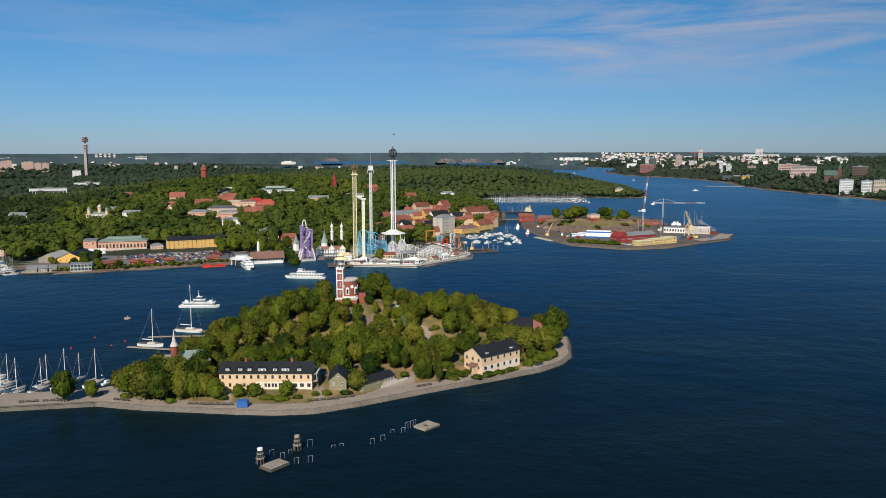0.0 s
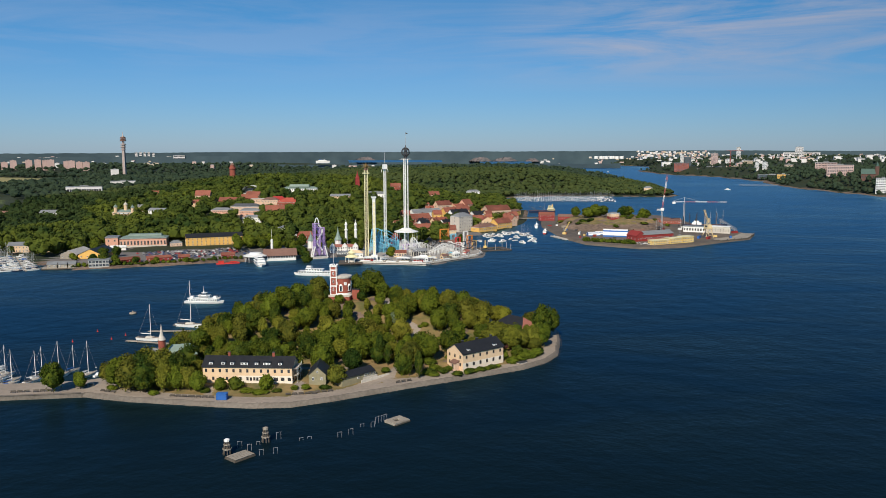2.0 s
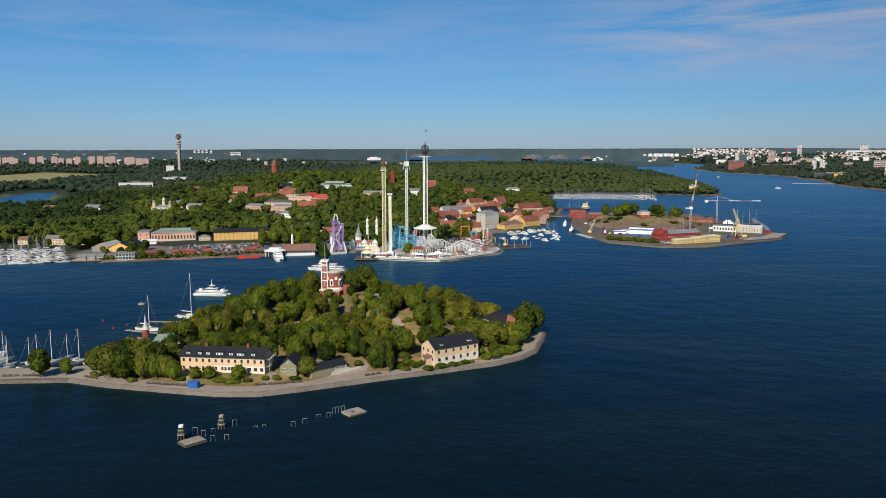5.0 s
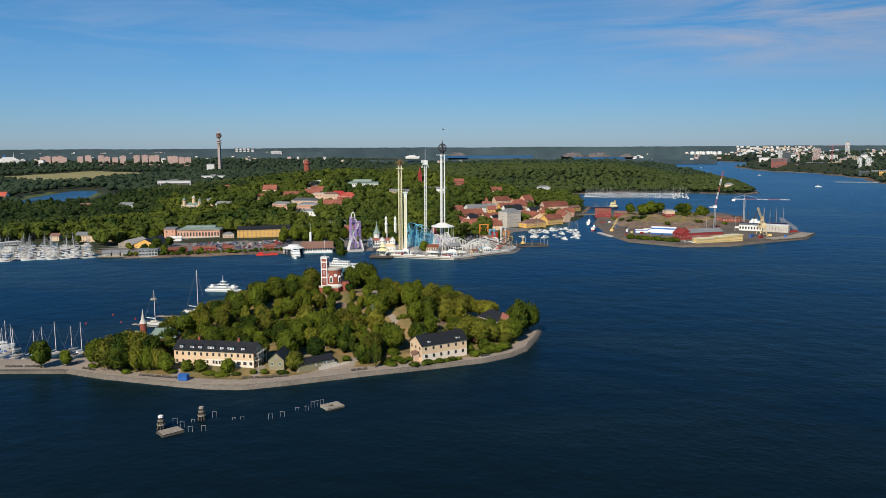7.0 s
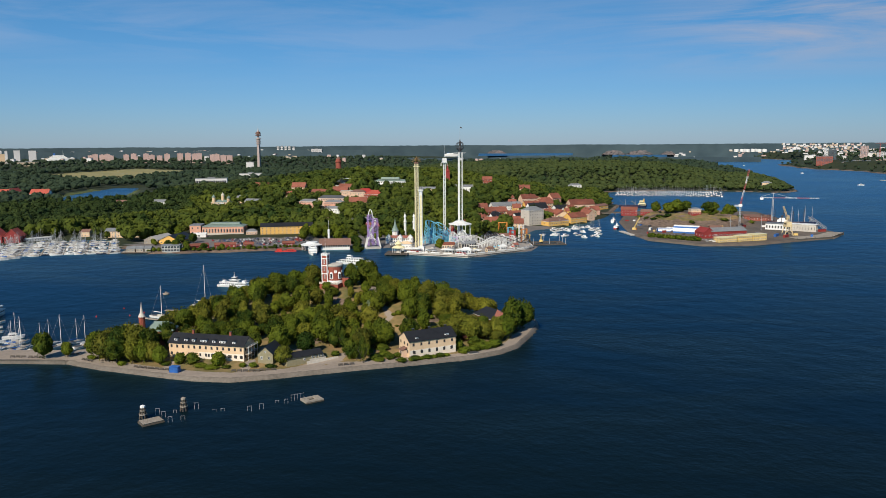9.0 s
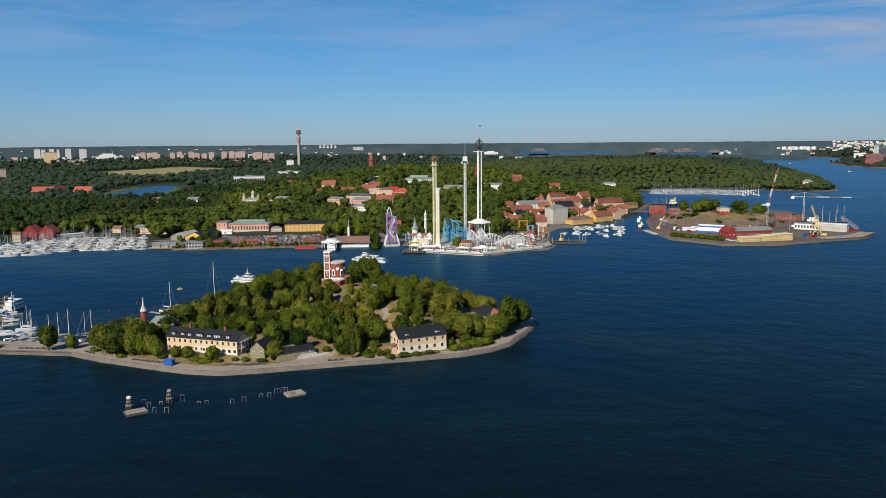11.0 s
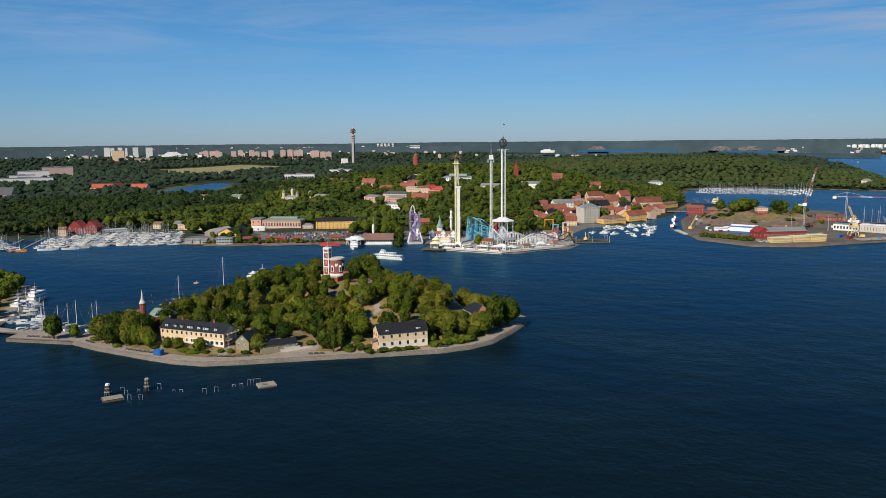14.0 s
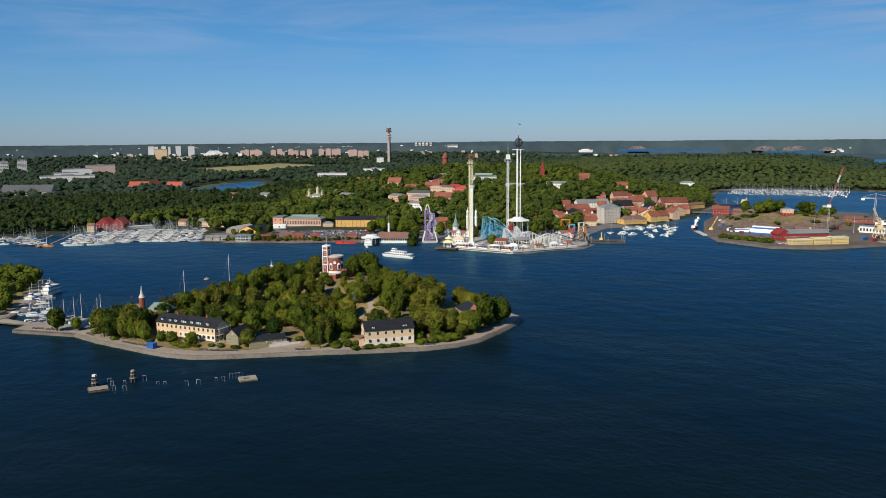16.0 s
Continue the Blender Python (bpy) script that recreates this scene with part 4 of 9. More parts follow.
t = house(4.8, 371, 3.0, 43.5, 25.6, 12, 7.2, CREAM, BLACKROOF, 3.6, "two-storey cream house with a steep black roof and white ground floor", cols=6, side_cols=3, win=(1.0, 1.5), frame_mat=DARKWOOD, over=0.5)
roof_e = [c for c in t.children if c.name.startswith("roof")][0]
k = Kit()
k.box(0.0, -0.07, -1.5, 25.65, 0.0, 2.7, PALE_WALL)
part("ground_floor_facing", k, t)
for j in range(6):
    placed("window", window(1.1, 1.5, DARKWOOD), t, 2.6 + j * 4.1, -0.08, 0.8)
for fx, w in ((4.5, 1.6), (21.0, 2.2)):
    dormer(t, fx, 0.9, 7.5, w, roof_e)
for fx in (4.5, 13.5, 22.5):
    k = Kit()
    k.box(fx, 6.0, 9.8, fx + 1.0, 6.9, 11.7, BLACKROOF)
    k.box(fx - 0.1, 5.9, 11.7, fx + 1.1, 7.0, 11.9, DARKSTEEL)
    part("chimney", k, roof_e)
k = Kit()
k.box(-2.6, 2.6, -1.5, 0.0, 6.6, 2.6, SALMON)
k.poly([(-3.0, 2.3, 2.6), (0.0, 2.3, 3.7), (0.0, 6.9, 3.7), (-3.0, 6.9, 2.6)], BROWNROOF)
k.poly([(-3.0, 6.9, 2.45), (0.0, 6.9, 3.5), (0.0, 2.3, 3.5), (-3.0, 2.3, 2.45)], BROWNROOF)
k.box(-2.68, 3.9, -0.3, -2.55, 5.2, 2.0, DARKWOOD)
part("porch", k, t)

t = house(-59.5, 340, 3.6, 8, 7.4, 13, 4.0, OLIVE, BLACKROOF, 3.4, "small olive wooden house with a black gabled roof", shape="gable_front", floors=1, cols=2, side_cols=3, win=(1.0, 1.4))
placed("window", window(0.8, 0.9, WHITE), t, 3.7, 0, 4.6)
t = house(-45, 341, 2.6, 50, 18, 6.5, 3.4, OLIVE, BLACKROOF, 1.5, "low olive wooden shed with a black roof and pale end wall", floors=1, cols=1, side_cols=1, win=(1.0, 1.0), over=0.6)
k = Kit()
k.box(11.5, -0.09, -1.5, 20.05, 0.0, 1.3, PALE_STONE)
k.box(9.5, -1.6, -1.5, 26.0, -1.2, 0.7, PALE_STONE)
part("plinth", k, t)
for j in range(4):
    placed("window", window(0.9, 1.2, WHITE), t, 13 + j * 1.8, -0.06, 1.6)

# east boathouse: red walls under a broad black roof
t = house(16, 451, height_at(island_height, 26, 446), -45, 20, 11, 4.0, REDWOOD, BLACKROOF, 4.4, "red wooden club house under a black and red hipped roof", shape="hip", floors=1, cols=5, side_cols=3, win=(1.1, 1.5), over=0.8)
k = Kit()
k.poly([(20.86, -0.8, 4.04), (20.86, 11.8, 4.04), (15.45, 5.5, 8.46)], BRICKROOF)
k.poly([(20.86, -0.8, 4.01), (15.45, 5.5, 8.43), (20.86, 11.8, 4.01)], BRICKROOF)
part("hip_end", k, t, "dull red hip end")

# castle on the hill
CASTLE = thing("castle", -71.2, 458, 16.6, 0, "round red brick castle with white trim and a slim turret", "castle")
k = Kit()
k.box(-8.0, -8.5, -3, 4.4, 12, 5.4, BRICK, 0.25)
part("bastion", k, CASTLE)
k = Kit()
k.box(4.4, -2.0, -3, 8.6, 10, 8.6, BRICK)
k.box(4.2, -2.2, 8.604, 8.8, 10.2, 9.0, BLACKROOF)
part("annex", k, CASTLE)
for yy in (1.0, 5.0):
    placed("window", window(0.9, 1.8, WHITE), CASTLE, 8.6, yy, 5.2, 90)
k = Kit()
k.box(-8.0, -8.5, 5.404, 4.4, 12, 5.75, PALE_STONE)
for j in range(7):
    k.box(-7.9 + j * 1.85, -8.4, 5.75, -6.9 + j * 1.85, -7.9, 6.5, PALE_STONE)
part("parapet", k, CASTLE)
k = Kit()
k.lathe([(4.9, 5.6), (4.9, 15.8)], BRICK, 28, -1.4)
drum = part("drum", k, CASTLE)
k = Kit()
k.lathe([(5.2, 5.76), (5.2, 6.8), (4.95, 6.9)], WHITE, 28, -1.4)
part("base_moulding", k, CASTLE)
k = Kit()
k.lathe([(4.95, 15.2), (5.3, 15.8), (5.3, 16.5), (4.8, 16.7), (1.0, 17.1)], PALE_STONE, 28, -1.4)
part("cornice", k, CASTLE)
k = Kit()
k.box(-1.0, -0.3, 0, 1.0, 0.05, 3.2, WHITE)
k.lathe([(1.0, 3.2), (0.7, 3.9), (0.2, 4.2)], WHITE, 10)
k.box(-0.55, -0.36, 0.3, 0.55, -0.28, 3.2, GLASS)
arch_me = k.mesh("arched_window")
k = Kit()
for a in range(4):
    k.box(-0.85 + 0.85 * (a % 2), -0.2, 0.85 * (a // 2), 0.85 * (a % 2), 0.05, 0.85 + 0.85 * (a // 2), WHITE, 0.08)
quatre_me = k.mesh("rose_window")
for j in range(9):
    a = -90 + (j - 4) * 30
    ca, sa = 4.9 * math.cos(radians(a)) - 1.4, 4.9 * math.sin(radians(a))
    placed("arched_window" if j % 2 == 0 else "rose_window", arch_me if j % 2 == 0 else quatre_me, CASTLE, ca, sa, 8.0 if j % 2 == 0 else 11.6, a + 90)
k = Kit()
k.box(-1.8, -1.8, 0, 1.8, 1.8, 22.2, BRICK)
for zz in (5.6, 10.8, 15.8, 20.0):
    k.box(-2.0, -2.0, zz, 2.0, 2.0, zz + 0.7, WHITE)
for sx in (-1, 1):
    for sy in (-1, 1):
        k.box(sx * 1.72 - 0.25, sy * 1.72 - 0.25, 5.6, sx * 1.72 + 0.25, sy * 1.72 + 0.25, 22.6, WHITE)
k.box(-2.1, -2.1, 22.2, 2.1, 2.1, 22.8, WHITE)
for j in range(12):
    s, q = divmod(j, 3)
    u = -1.4 + 1.4 * q
    px, py = ((u, -1.85), (1.85, u), (u, 1.85), (-1.85, u))[s]
    k.box(px - 0.3, py - 0.3, 22.8, px + 0.3, py + 0.3, 23.5, WHITE)
tur = part("turret", k, CASTLE)
tur.location = (-5.6, -3.6, 0)
for zz in (8.2, 12.8, 17.4):
    for s, (px, py, rot) in enumerate(((0, -1.85, 0), (1.85, 0, 90), (-1.85, 0, -90))):
        placed("window", window(0.8, 2.0, WHITE), tur, px, py, zz, rot)
k = Kit()
k.lathe([(0.12, 22.8), (0.06, 33.5)], WHITE, 6)
fp = part("flagpole", k, CASTLE)
fp.location = (-5.6, -3.6, 0)
k = Kit()
k.slab([(-58, 452), (-36, 456), (-36, 470), (-60, 472)], 12.0, 18.2, GRAVEL, PALE_STONE)
solid("terrace", k, label="gravelled castle terrace held by a pale stone wall", category="terrace", kind="structure")

# skating pavilion with a spire
t = thing("pavilion", -131, 352, 1.8, 20, "red brick pavilion with a round stair tower and grey spire", "pavilion")
k = Kit()
k.lathe([(1.6, 0), (1.6, 16.6), (1.8, 16.8), (1.8, 17.2)], BRICK, 12)
part("tower", k, t)
k = Kit()
k.lathe([(1.9, 17.2), (0.9, 19.2), (0.4, 22.0), (0.05, 24.6)], PALE_STONE, 12)
part("spire", k, t)
k = Kit()
k.box(-4, -1.5, 0, -1.2, 4, 11.5, BRICK)
k.box(1.5, 0, 0, 15, 10, 9.5, BRICK)
part("wall", k, t)
k = Kit()
k.poly([(-4.3, -1.8, 11.5), (-1.0, -1.8, 11.5), (-1.0, 1.2, 13.2), (-4.3, 1.2, 13.2)], GREYROOF)
k.poly([(-1.0, 4.3, 11.5), (-4.3, 4.3, 11.5), (-4.3, 1.2, 13.2), (-1.0, 1.2, 13.2)], GREYROOF)
k.poly([(1, -0.6, 9.4), (15.6, -0.6, 9.4), (12, 5, 13.5), (4, 5, 13.5)], GREENROOF)
k.poly([(15.6, -0.6, 9.4), (15.6, 10.6, 9.4), (12, 5, 13.5)], GREENROOF)
k.poly([(15.6, 10.6, 9.4), (1, 10.6, 9.4), (4, 5, 13.5), (12, 5, 13.5)], GREENROOF)
k.poly([(1, 10.6, 9.4), (1, -0.6, 9.4), (4, 5, 13.5)], GREENROOF)
part("roof", k, t)
for zz in (4.5, 8.2):
    placed("window", window(0.9, 1.9, WHITE), t, -2.7, -1.5, zz)

# the great trees by the castle and the thick clump before the pavilion
BIG = ((-59, 474, 16.5, 16), (-148, 337, 11, 10), (-141, 331, 14, 12), (-134, 327, 15, 13), (-127, 326, 15, 13), (-119, 327, 14, 12), (-115, 330, 12, 10), (-143, 341, 13, 12), (-134, 337, 15, 13), (-125, 338, 15, 13), (-118, 338, 14, 12),
       (-139, 345, 9, 9), (41, 436, 20.5, 17), (36, 421, 12, 11), (44, 449, 17, 14), (30, 414, 10, 10), (40, 423, 13, 11), (22, 421, 9.5, 9), (27, 424, 10, 9), (33, 428, 10, 8), (-105, 328.5, 9.5, 8), (-110, 331, 11, 9), (-22, 362, 11, 8.5), (-20, 371, 13, 10), (-64, 490, 16, 14), (-57, 482, 14, 12), (-20, 453, 15, 13), (-11, 449, 14, 12), (-3, 453, 14, 12), (-28, 459, 13, 12), (4, 448, 11, 10),
       (-84, 447, 7, 8), (-90, 455, 10, 9), (-48, 440, 7, 8))
for n, (bx, by, h, w) in enumerate(BIG):
    tree(bx, by, height_at(island_height, bx, by) - 0.2, h, w, n, "big spreading leafy tree with olive leaves on the island shore" if n % 2 else "big spreading leafy tree on the island shore", "trees of the island", olive=n % 2 == 1 and by < 450)

for bx, by, h, w, mat, label in ((-36, 428, 8.5, 9.5, SILVER, "round silver-leaved tree on the island slope"), (23, 407, 6.0, 6.5, COPPER, "low dark copper-leaved tree beside the cream house")):
    t = tree(bx, by, height_at(island_height, bx, by) - 0.2, h, w, 3, label, "trees of the island")
    cr = [c for c in t.children if c.name.startswith("crown")][0]
    cr.data = cr.data.copy()
    cr.data.materials[0] = mat
for bx, by, h, w in ((-14, 358, 13, 6.5), (-19, 362, 10, 6), (-36, 380, 14, 7.5), (-31, 374, 11, 6.5)):
    tree(bx, by, height_at(island_height, bx, by) - 0.2, h, w, 5, "slim dark leafy tree by the island path", "trees of the island")
# quay arm with its two trees, benches and bollards
k = Kit()
k.slab([(-192, 313.5), (-154, 322.5), (-146, 330), (-150, 353), (-163, 341), (-199, 332)], -2.5, 1.95, GRAVEL, BANK, 0.5)
solid("quay", k, label="broad gravelled quay with a pale stone edge", category="quay", kind="structure")
k = Kit()
k.slab([(-191.5, 313.2), (-154, 322.1), (-154.3, 323.2), (-192, 314.4)], 1.954, 2.15, BANK)
solid("kerb", k, label="pale stone kerb along the quay edge", category="kerb", kind="structure")
tree(-166, 322.5, 1.9, 13.5, 10.0, 2, "lone leafy tree with a leaning trunk on the quay", "trees on the quay")
tree(-157.5, 328.5, 1.9, 8.0, 6.0, 3, "small leafy tree on the gravel quay", "trees on the quay")


def bench(x, y, z, turn):
    t = thing("bench", x, y, z, turn, "dark wooden park bench on the gravel path", "bench", "benches on the shore path")
    k = Kit()
    k.box(-1.1, -0.28, 0.42, 1.1, 0.28, 0.52, DARKWOOD)
    part("seat", k, t)
    k = Kit()
    k.box(-1.1, 0.26, 0.55, 1.1, 0.36, 1.0, DARKWOOD)
    part("backrest", k, t)
    for sx in (-0.9, 0.9):
        k = Kit()
        k.box(sx - 0.06, -0.26, 0, sx + 0.06, 0.3, 0.42, DARKSTEEL)
        part("leg", k, t)
    return t


BENCH_ROWS = ((-183, 320.5, 14, 3), (-174, 322.5, 14, 3), (-160, 331, 20, 3), (-146, 326, -14, 3), (-113, 321.5, -4, 4), (-104, 321, 0, 4), (-65, 327.5, 16, 5), (-56, 331, 24, 4), (-22, 350, 35, 3), (30, 393, 45, 2))
for bx, by, turn, n in BENCH_ROWS:
    for j in range(n):
        px, py = bx + j * 2.7 * math.cos(radians(turn)), by + j * 2.7 * math.sin(radians(turn))
        bench(px, py, height_at(island_height, px, py) if px > -150 else 1.95, turn)

t = thing("container", -90.5, 319.5, 1.95, 4, "small bright blue container beside the shore path", "container")
k = Kit()
k.box(-2.2, -1.4, 0.05, 2.2, 1.4, 2.7, BLUE, 0.05)
for j in range(11):
    k.box(-2.1 + j * 0.4, -1.46, 0.2, -1.95 + j * 0.4, -1.38, 2.5, BLUE)
part("body", k, t)
k = Kit()
k.box(-2.3, -1.5, 2.7, 2.3, 1.5, 2.85, BLUE, 0.3)
part("lid", k, t)
t = thing("table", 31.5, 388.8, 1.95, 43, "large black slab on a pale stone base by the path", "slab")
k = Kit()
k.box(-2.4, -1.2, 0, 2.4, 1.2, 0.45, PALE_STONE)
part("base", k, t)
k = Kit()
k.box(-2.6, -1.4, 0.454, 2.6, 1.4, 0.62, DARKSTEEL)
part("top", k, t)

# bathing pontoons, pile dolphins and swimming frames
for px, py, turn, wx, wy, hole in ((-61.5, 261.5, -35, 5.6, 8.4, False), (-14.3, 303.2, -40, 6.2, 7.8, True)):
    t = thing("pontoon", px, py, -0.4, turn, "weathered grey timber bathing pontoon" + (" with a square well" if hole else " with a ladder"), "pontoon", "bathing pontoons")
    k = Kit()
    if hole:
        for a in ((-wx / 2, -wy / 2, wx / 2, -1.6), (-wx / 2, 1.2, wx / 2, wy / 2), (-wx / 2, -1.6, -1.3, 1.2), (1.3, -1.6, wx / 2, 1.2)):
            k.box(a[0], a[1], 0, a[2], a[3], 1.35, TIMBER)
        k.box(-1.3, -1.6, 0.1, 1.3, 1.2, 0.8, DARKWOOD)
    else:
        k.box(-wx / 2, -wy / 2, 0, wx / 2, wy / 2, 1.35, DARKWOOD, 0.08)
    part("body", k, t)
    k = Kit()
    for j in range(5):
        k.box(-wx / 2 + 0.3 + j * wx / 5, -wy / 2 + 0.3, 1.354, -wx / 2 + 0.3 + (j + 0.82) * wx / 5, -1.7 if hole else wy / 2 - 0.4, 1.42, TIMBER)
    part("decking", k, t)
    for sx in (-1, 1):
        k = Kit()
        k.box(sx * wx / 2 - 0.12, -wy / 2 - 0.1, 0.3, sx * wx / 2 + 0.12, wy / 2 + 0.1, 0.9, DARKWOOD)
        part("fender", k, t)


def dolphin(x, y, cap):
    t = thing("mooring_dolphin", x, y, 0, 20, "cluster of weathered timber piles in two tiers" + (" with a white cap" if cap else ""), "mooring piles", "mooring piles")
    for j in range(8):
        a = j * math.pi / 4
        k = Kit()
        k.beam((1.7 * math.cos(a), 1.7 * math.sin(a), -1.5), (0.8 * math.cos(a), 0.8 * math.sin(a), 4.6), 0.34, DARKWOOD)
        part("pile", k, t)
    for z, r in ((1.7, 1.6), (3.3, 1.25)):
        k = Kit()
        k.lathe([(r, z), (r, z + 0.4)], TIMBER, 8)
        part("collar", k, t)
    k = Kit()
    k.lathe([(1.05, 4.6), (1.0, 5.3), (0.3, 5.6)], WHITE if cap else TIMBER, 8)
    part("cap", k, t)


dolphin(-67.2, 264.5, True)
dolphin(-57.8, 277.5, False)


def water_frame(x, y, turn, w, h, posts=2):
    t = thing("swim_frame", x, y, 0, turn, "pale steel frame standing in the water", "frame", "steel frames in the water")
    for j in range(posts):
        k = Kit()
        k.beam((-w / 2 + w * j / (posts - 1), 0, -1.2), (-w / 2 + w * j / (posts - 1), 0, h), 0.08, STEEL)
        part("post", k, t)
    k = Kit()
    k.beam((-w / 2 - 0.1, 0, h), (w / 2 + 0.1, 0, h), 0.09, STEEL)
    part("crossbar", k, t)


for fx, fy, w, h, n in ((-32.2, 284, 1.5, 2.1, 2), (-28.9, 287.6, 1.6, 2.2, 2), (-45.5, 280, 1.3, 0.9, 2), (-42.8, 281.5, 1.3, 1.0, 2), (-54, 280.5, 1.6, 2.6, 2), (-50.5, 266, 1.5, 2.2, 2), (-54.8, 264, 1.5, 2.2, 2),
                        (-60.5, 268, 1.4, 2.4, 2), (-65, 270.5, 1.6, 2.4, 2), (-26.6, 296.5, 1.3, 1.1, 2), (-22.5, 296.5, 1.3, 2.0, 2), (-59.5, 274, 1.2, 1.2, 2)):
    water_frame(fx, fy, 22, w, h, n)
water_frame(-20.4, 302.4, 48, 5.6, 2.6, 5)

# boats about the island
BOAT_RNG = random.Random(11)
for bx, by, L, mast, turn in ((-196, 338, 9, 12, 65), (-188.5, 344, 11, 14.5, 70), (-181, 350, 13, 17.5, 72), (-180, 361, 9, 13, 72), (-169, 354, 12, 17, 70),
                              (-205, 341, 9, 12.5, 60), (-208, 351, 11, 15, 58), (-191, 353, 10, 14, 66), (-246, 364, 11, 14, 20), (-256, 378, 12, 15, 15)):
    sailing_boat(L, mast, None, bx, by, turn, "white sailing boat moored off the quay with a bare mast", "boats at the quay")
for bx, by, L, turn in ((-164, 356, 6.5, 70), (-172, 357, 5.5, 66), (-206, 334, 9, 70), (-268, 393, 9, 30), (-241, 357, 8, 20), (-147, 361, 8, 20)):
    motor_boat(L, bx, by, turn, "white motor boat moored by the quay", "boats at the quay")
for n, (bx, by) in enumerate(((-229, 351), (-221, 349), (-207, 344), (-198, 341), (-248, 364), (-240, 367), (-259, 387), (-220, 360), (-250, 377), (-212, 352), (-232, 344))):
    if n % 3 == 1:
        motor_boat(8.5 + n % 4, bx, by, 25 + 12 * (n % 3), "white motor boat moored at the western pier", "boats at the quay")
    else:
        sailing_boat(9 + n % 4, 12.5 + n % 5, None, bx, by, 30 + 15 * (n % 4), "white sailing boat moored at the western pier", "boats at the quay")
k = Kit()
k.slab([(-218, 326), (-233, 348), (-254, 367), (-262, 361), (-242, 340), (-228, 322)], -1.0, 1.5, DARKWOOD, DARKWOOD)
solid("pier", k, label="dark timber pier along the western shore", category="pier", kind="structure")
sailing_boat(15, 20.5, None, -174.5, 427.5, -8, "long white sailing yacht at a timber jetty", "yachts at the jetties")
sailing_boat(17, 28, None, -167, 463, -10, "tall-masted white yacht at a timber jetty", "yachts at the jetties")
for x0, y0, x1, y1 in ((-185, 422.5, -150, 416.5), (-184, 446, -150, 450.5), (-177, 464, -142, 460)):
    t = thing("jetty", x0, y0, 0, math.degrees(math.atan2(y1 - y0, x1 - x0)), "grey timber jetty on piles", "jetty", "jetties")
    n = math.hypot(x1 - x0, y1 - y0)
    k = Kit()
    k.box(0, -1.1, 0.55, n, 1.1, 0.85, TIMBER)
    part("deck", k, t)
    for j in range(6):
        for s in (-0.9, 0.9):
            k = Kit()
            k.lathe([(0.16, -2), (0.16, 1.1)], DARKWOOD, 6, n * (j + 0.3) / 6, s)
            part("pile", k, t)
t = thing("ferry", -188, 537, 0, 3, "white double-ended harbour ferry with a stepped wheelhouse and mast", "ferry")
k = Kit()
hull(k, 27.5, 6.6, 1.5, HULL, WHITE, bluff=1.25)
part("hull", k, t)
k = Kit()
k.box(-10.5, -2.7, 1.5, 9.5, 2.7, 3.3, HULL, 0.1)
cabin = part("deckhouse", k, t)
k = Kit()
k.box(-0.5, -0.05, 0, 0.5, 0.05, 0.75, GLASS)
pane = k.mesh("window")
for j in range(12):
    for sy in (-2.67, 2.67):
        placed("window", pane, cabin, -9.6 + j * 1.66, sy, 2.1)
k = Kit()
k.box(-11.5, -3.0, 3.304, 10.5, 3.0, 3.46, WHITE)
for sy in (-2.9, 2.9):
    for j in range(12):
        k.beam((-11 + 1.9 * j, sy, 3.46), (-11 + 1.9 * j, sy, 4.3), 0.07, WHITE)
    k.beam((-11.3, sy, 4.3), (10.3, sy, 4.3), 0.08, WHITE)
part("sun_deck", k, t)
k = Kit()
k.box(-3.6, -2.0, 3.464, 3.2, 2.0, 5.3, HULL, 0.3)
k.box(-3.4, -2.02, 4.1, 3.0, 2.02, 4.8, GLASS, 0.02)
k.box(-4.4, -2.3, 5.304, 4.0, 2.3, 5.45, WHITE)
part("saloon", k, t)
for px in (-8.6, 7.4):
    k = Kit()
    k.box(px - 1.1, -1.3, 3.464, px + 1.1, 1.3, 4.9, HULL, 0.2)
    part("stair_hood", k, t)
k = Kit()
k.box(-1.7, -1.6, 5.454, 1.5, 1.6, 7.2, HULL, 0.3)
k.box(-1.74, -1.64, 6.1, 1.54, 1.64, 6.8, GLASS, 0.1)
k.box(-2.0, -1.9, 7.204, 1.8, 1.9, 7.36, WHITE)
part("wheelhouse", k, t)
k = Kit()
k.lathe([(0.5, 7.3), (0.4, 8.4), (0.2, 8.6), (0.08, 11.8)], WHITE, 6, -0.4)
k.beam((-0.4, -1.4, 9.6), (-0.4, 1.4, 9.6), 0.1, WHITE)
part("mast", k, t)
for px in (-9.8, 8.8):
    k = Kit()
    k.lathe([(0.1, 3.46), (0.06, 6.6)], WHITE, 6, px)
    part("flagstaff", k, t)
passenger_ship("passenger_boat", 35, 6.6, 2, -147, 663, 176, "low white passenger boat with two rows of windows", mast=2.2, shape=0.84, head=1.85, step_in=0.42)
for bx, by in ((-214, 419), (-214, 445), (-196, 427), (-193, 437)):
    t = thing("buoy", bx, by, 0, 0, "small red buoy floating on the water", "buoy", "red buoys")
    k = Kit()
    k.lathe([(0.35, -0.3), (0.5, 0.1), (0.4, 0.5), (0.1, 0.65), (0.08, 1.5)], RED, 8)
    part("float", k, t)
k = Kit()
k.lathe([(1.9, -0.5), (2.3, 0.3), (2.1, 0.9), (1.1, 1.2), (0.4, 1.4), (0.3, 2.1)], TIMBER, 16)
solid("mooring_buoy", k, -219, 497, 0, label="big round grey mooring buoy", category="buoy")
k = Kit()
k.lathe([(0.3, -0.2), (0.42, 0.15), (0.2, 0.45)], WHITE, 8)
white_buoy = k.mesh("buoy")
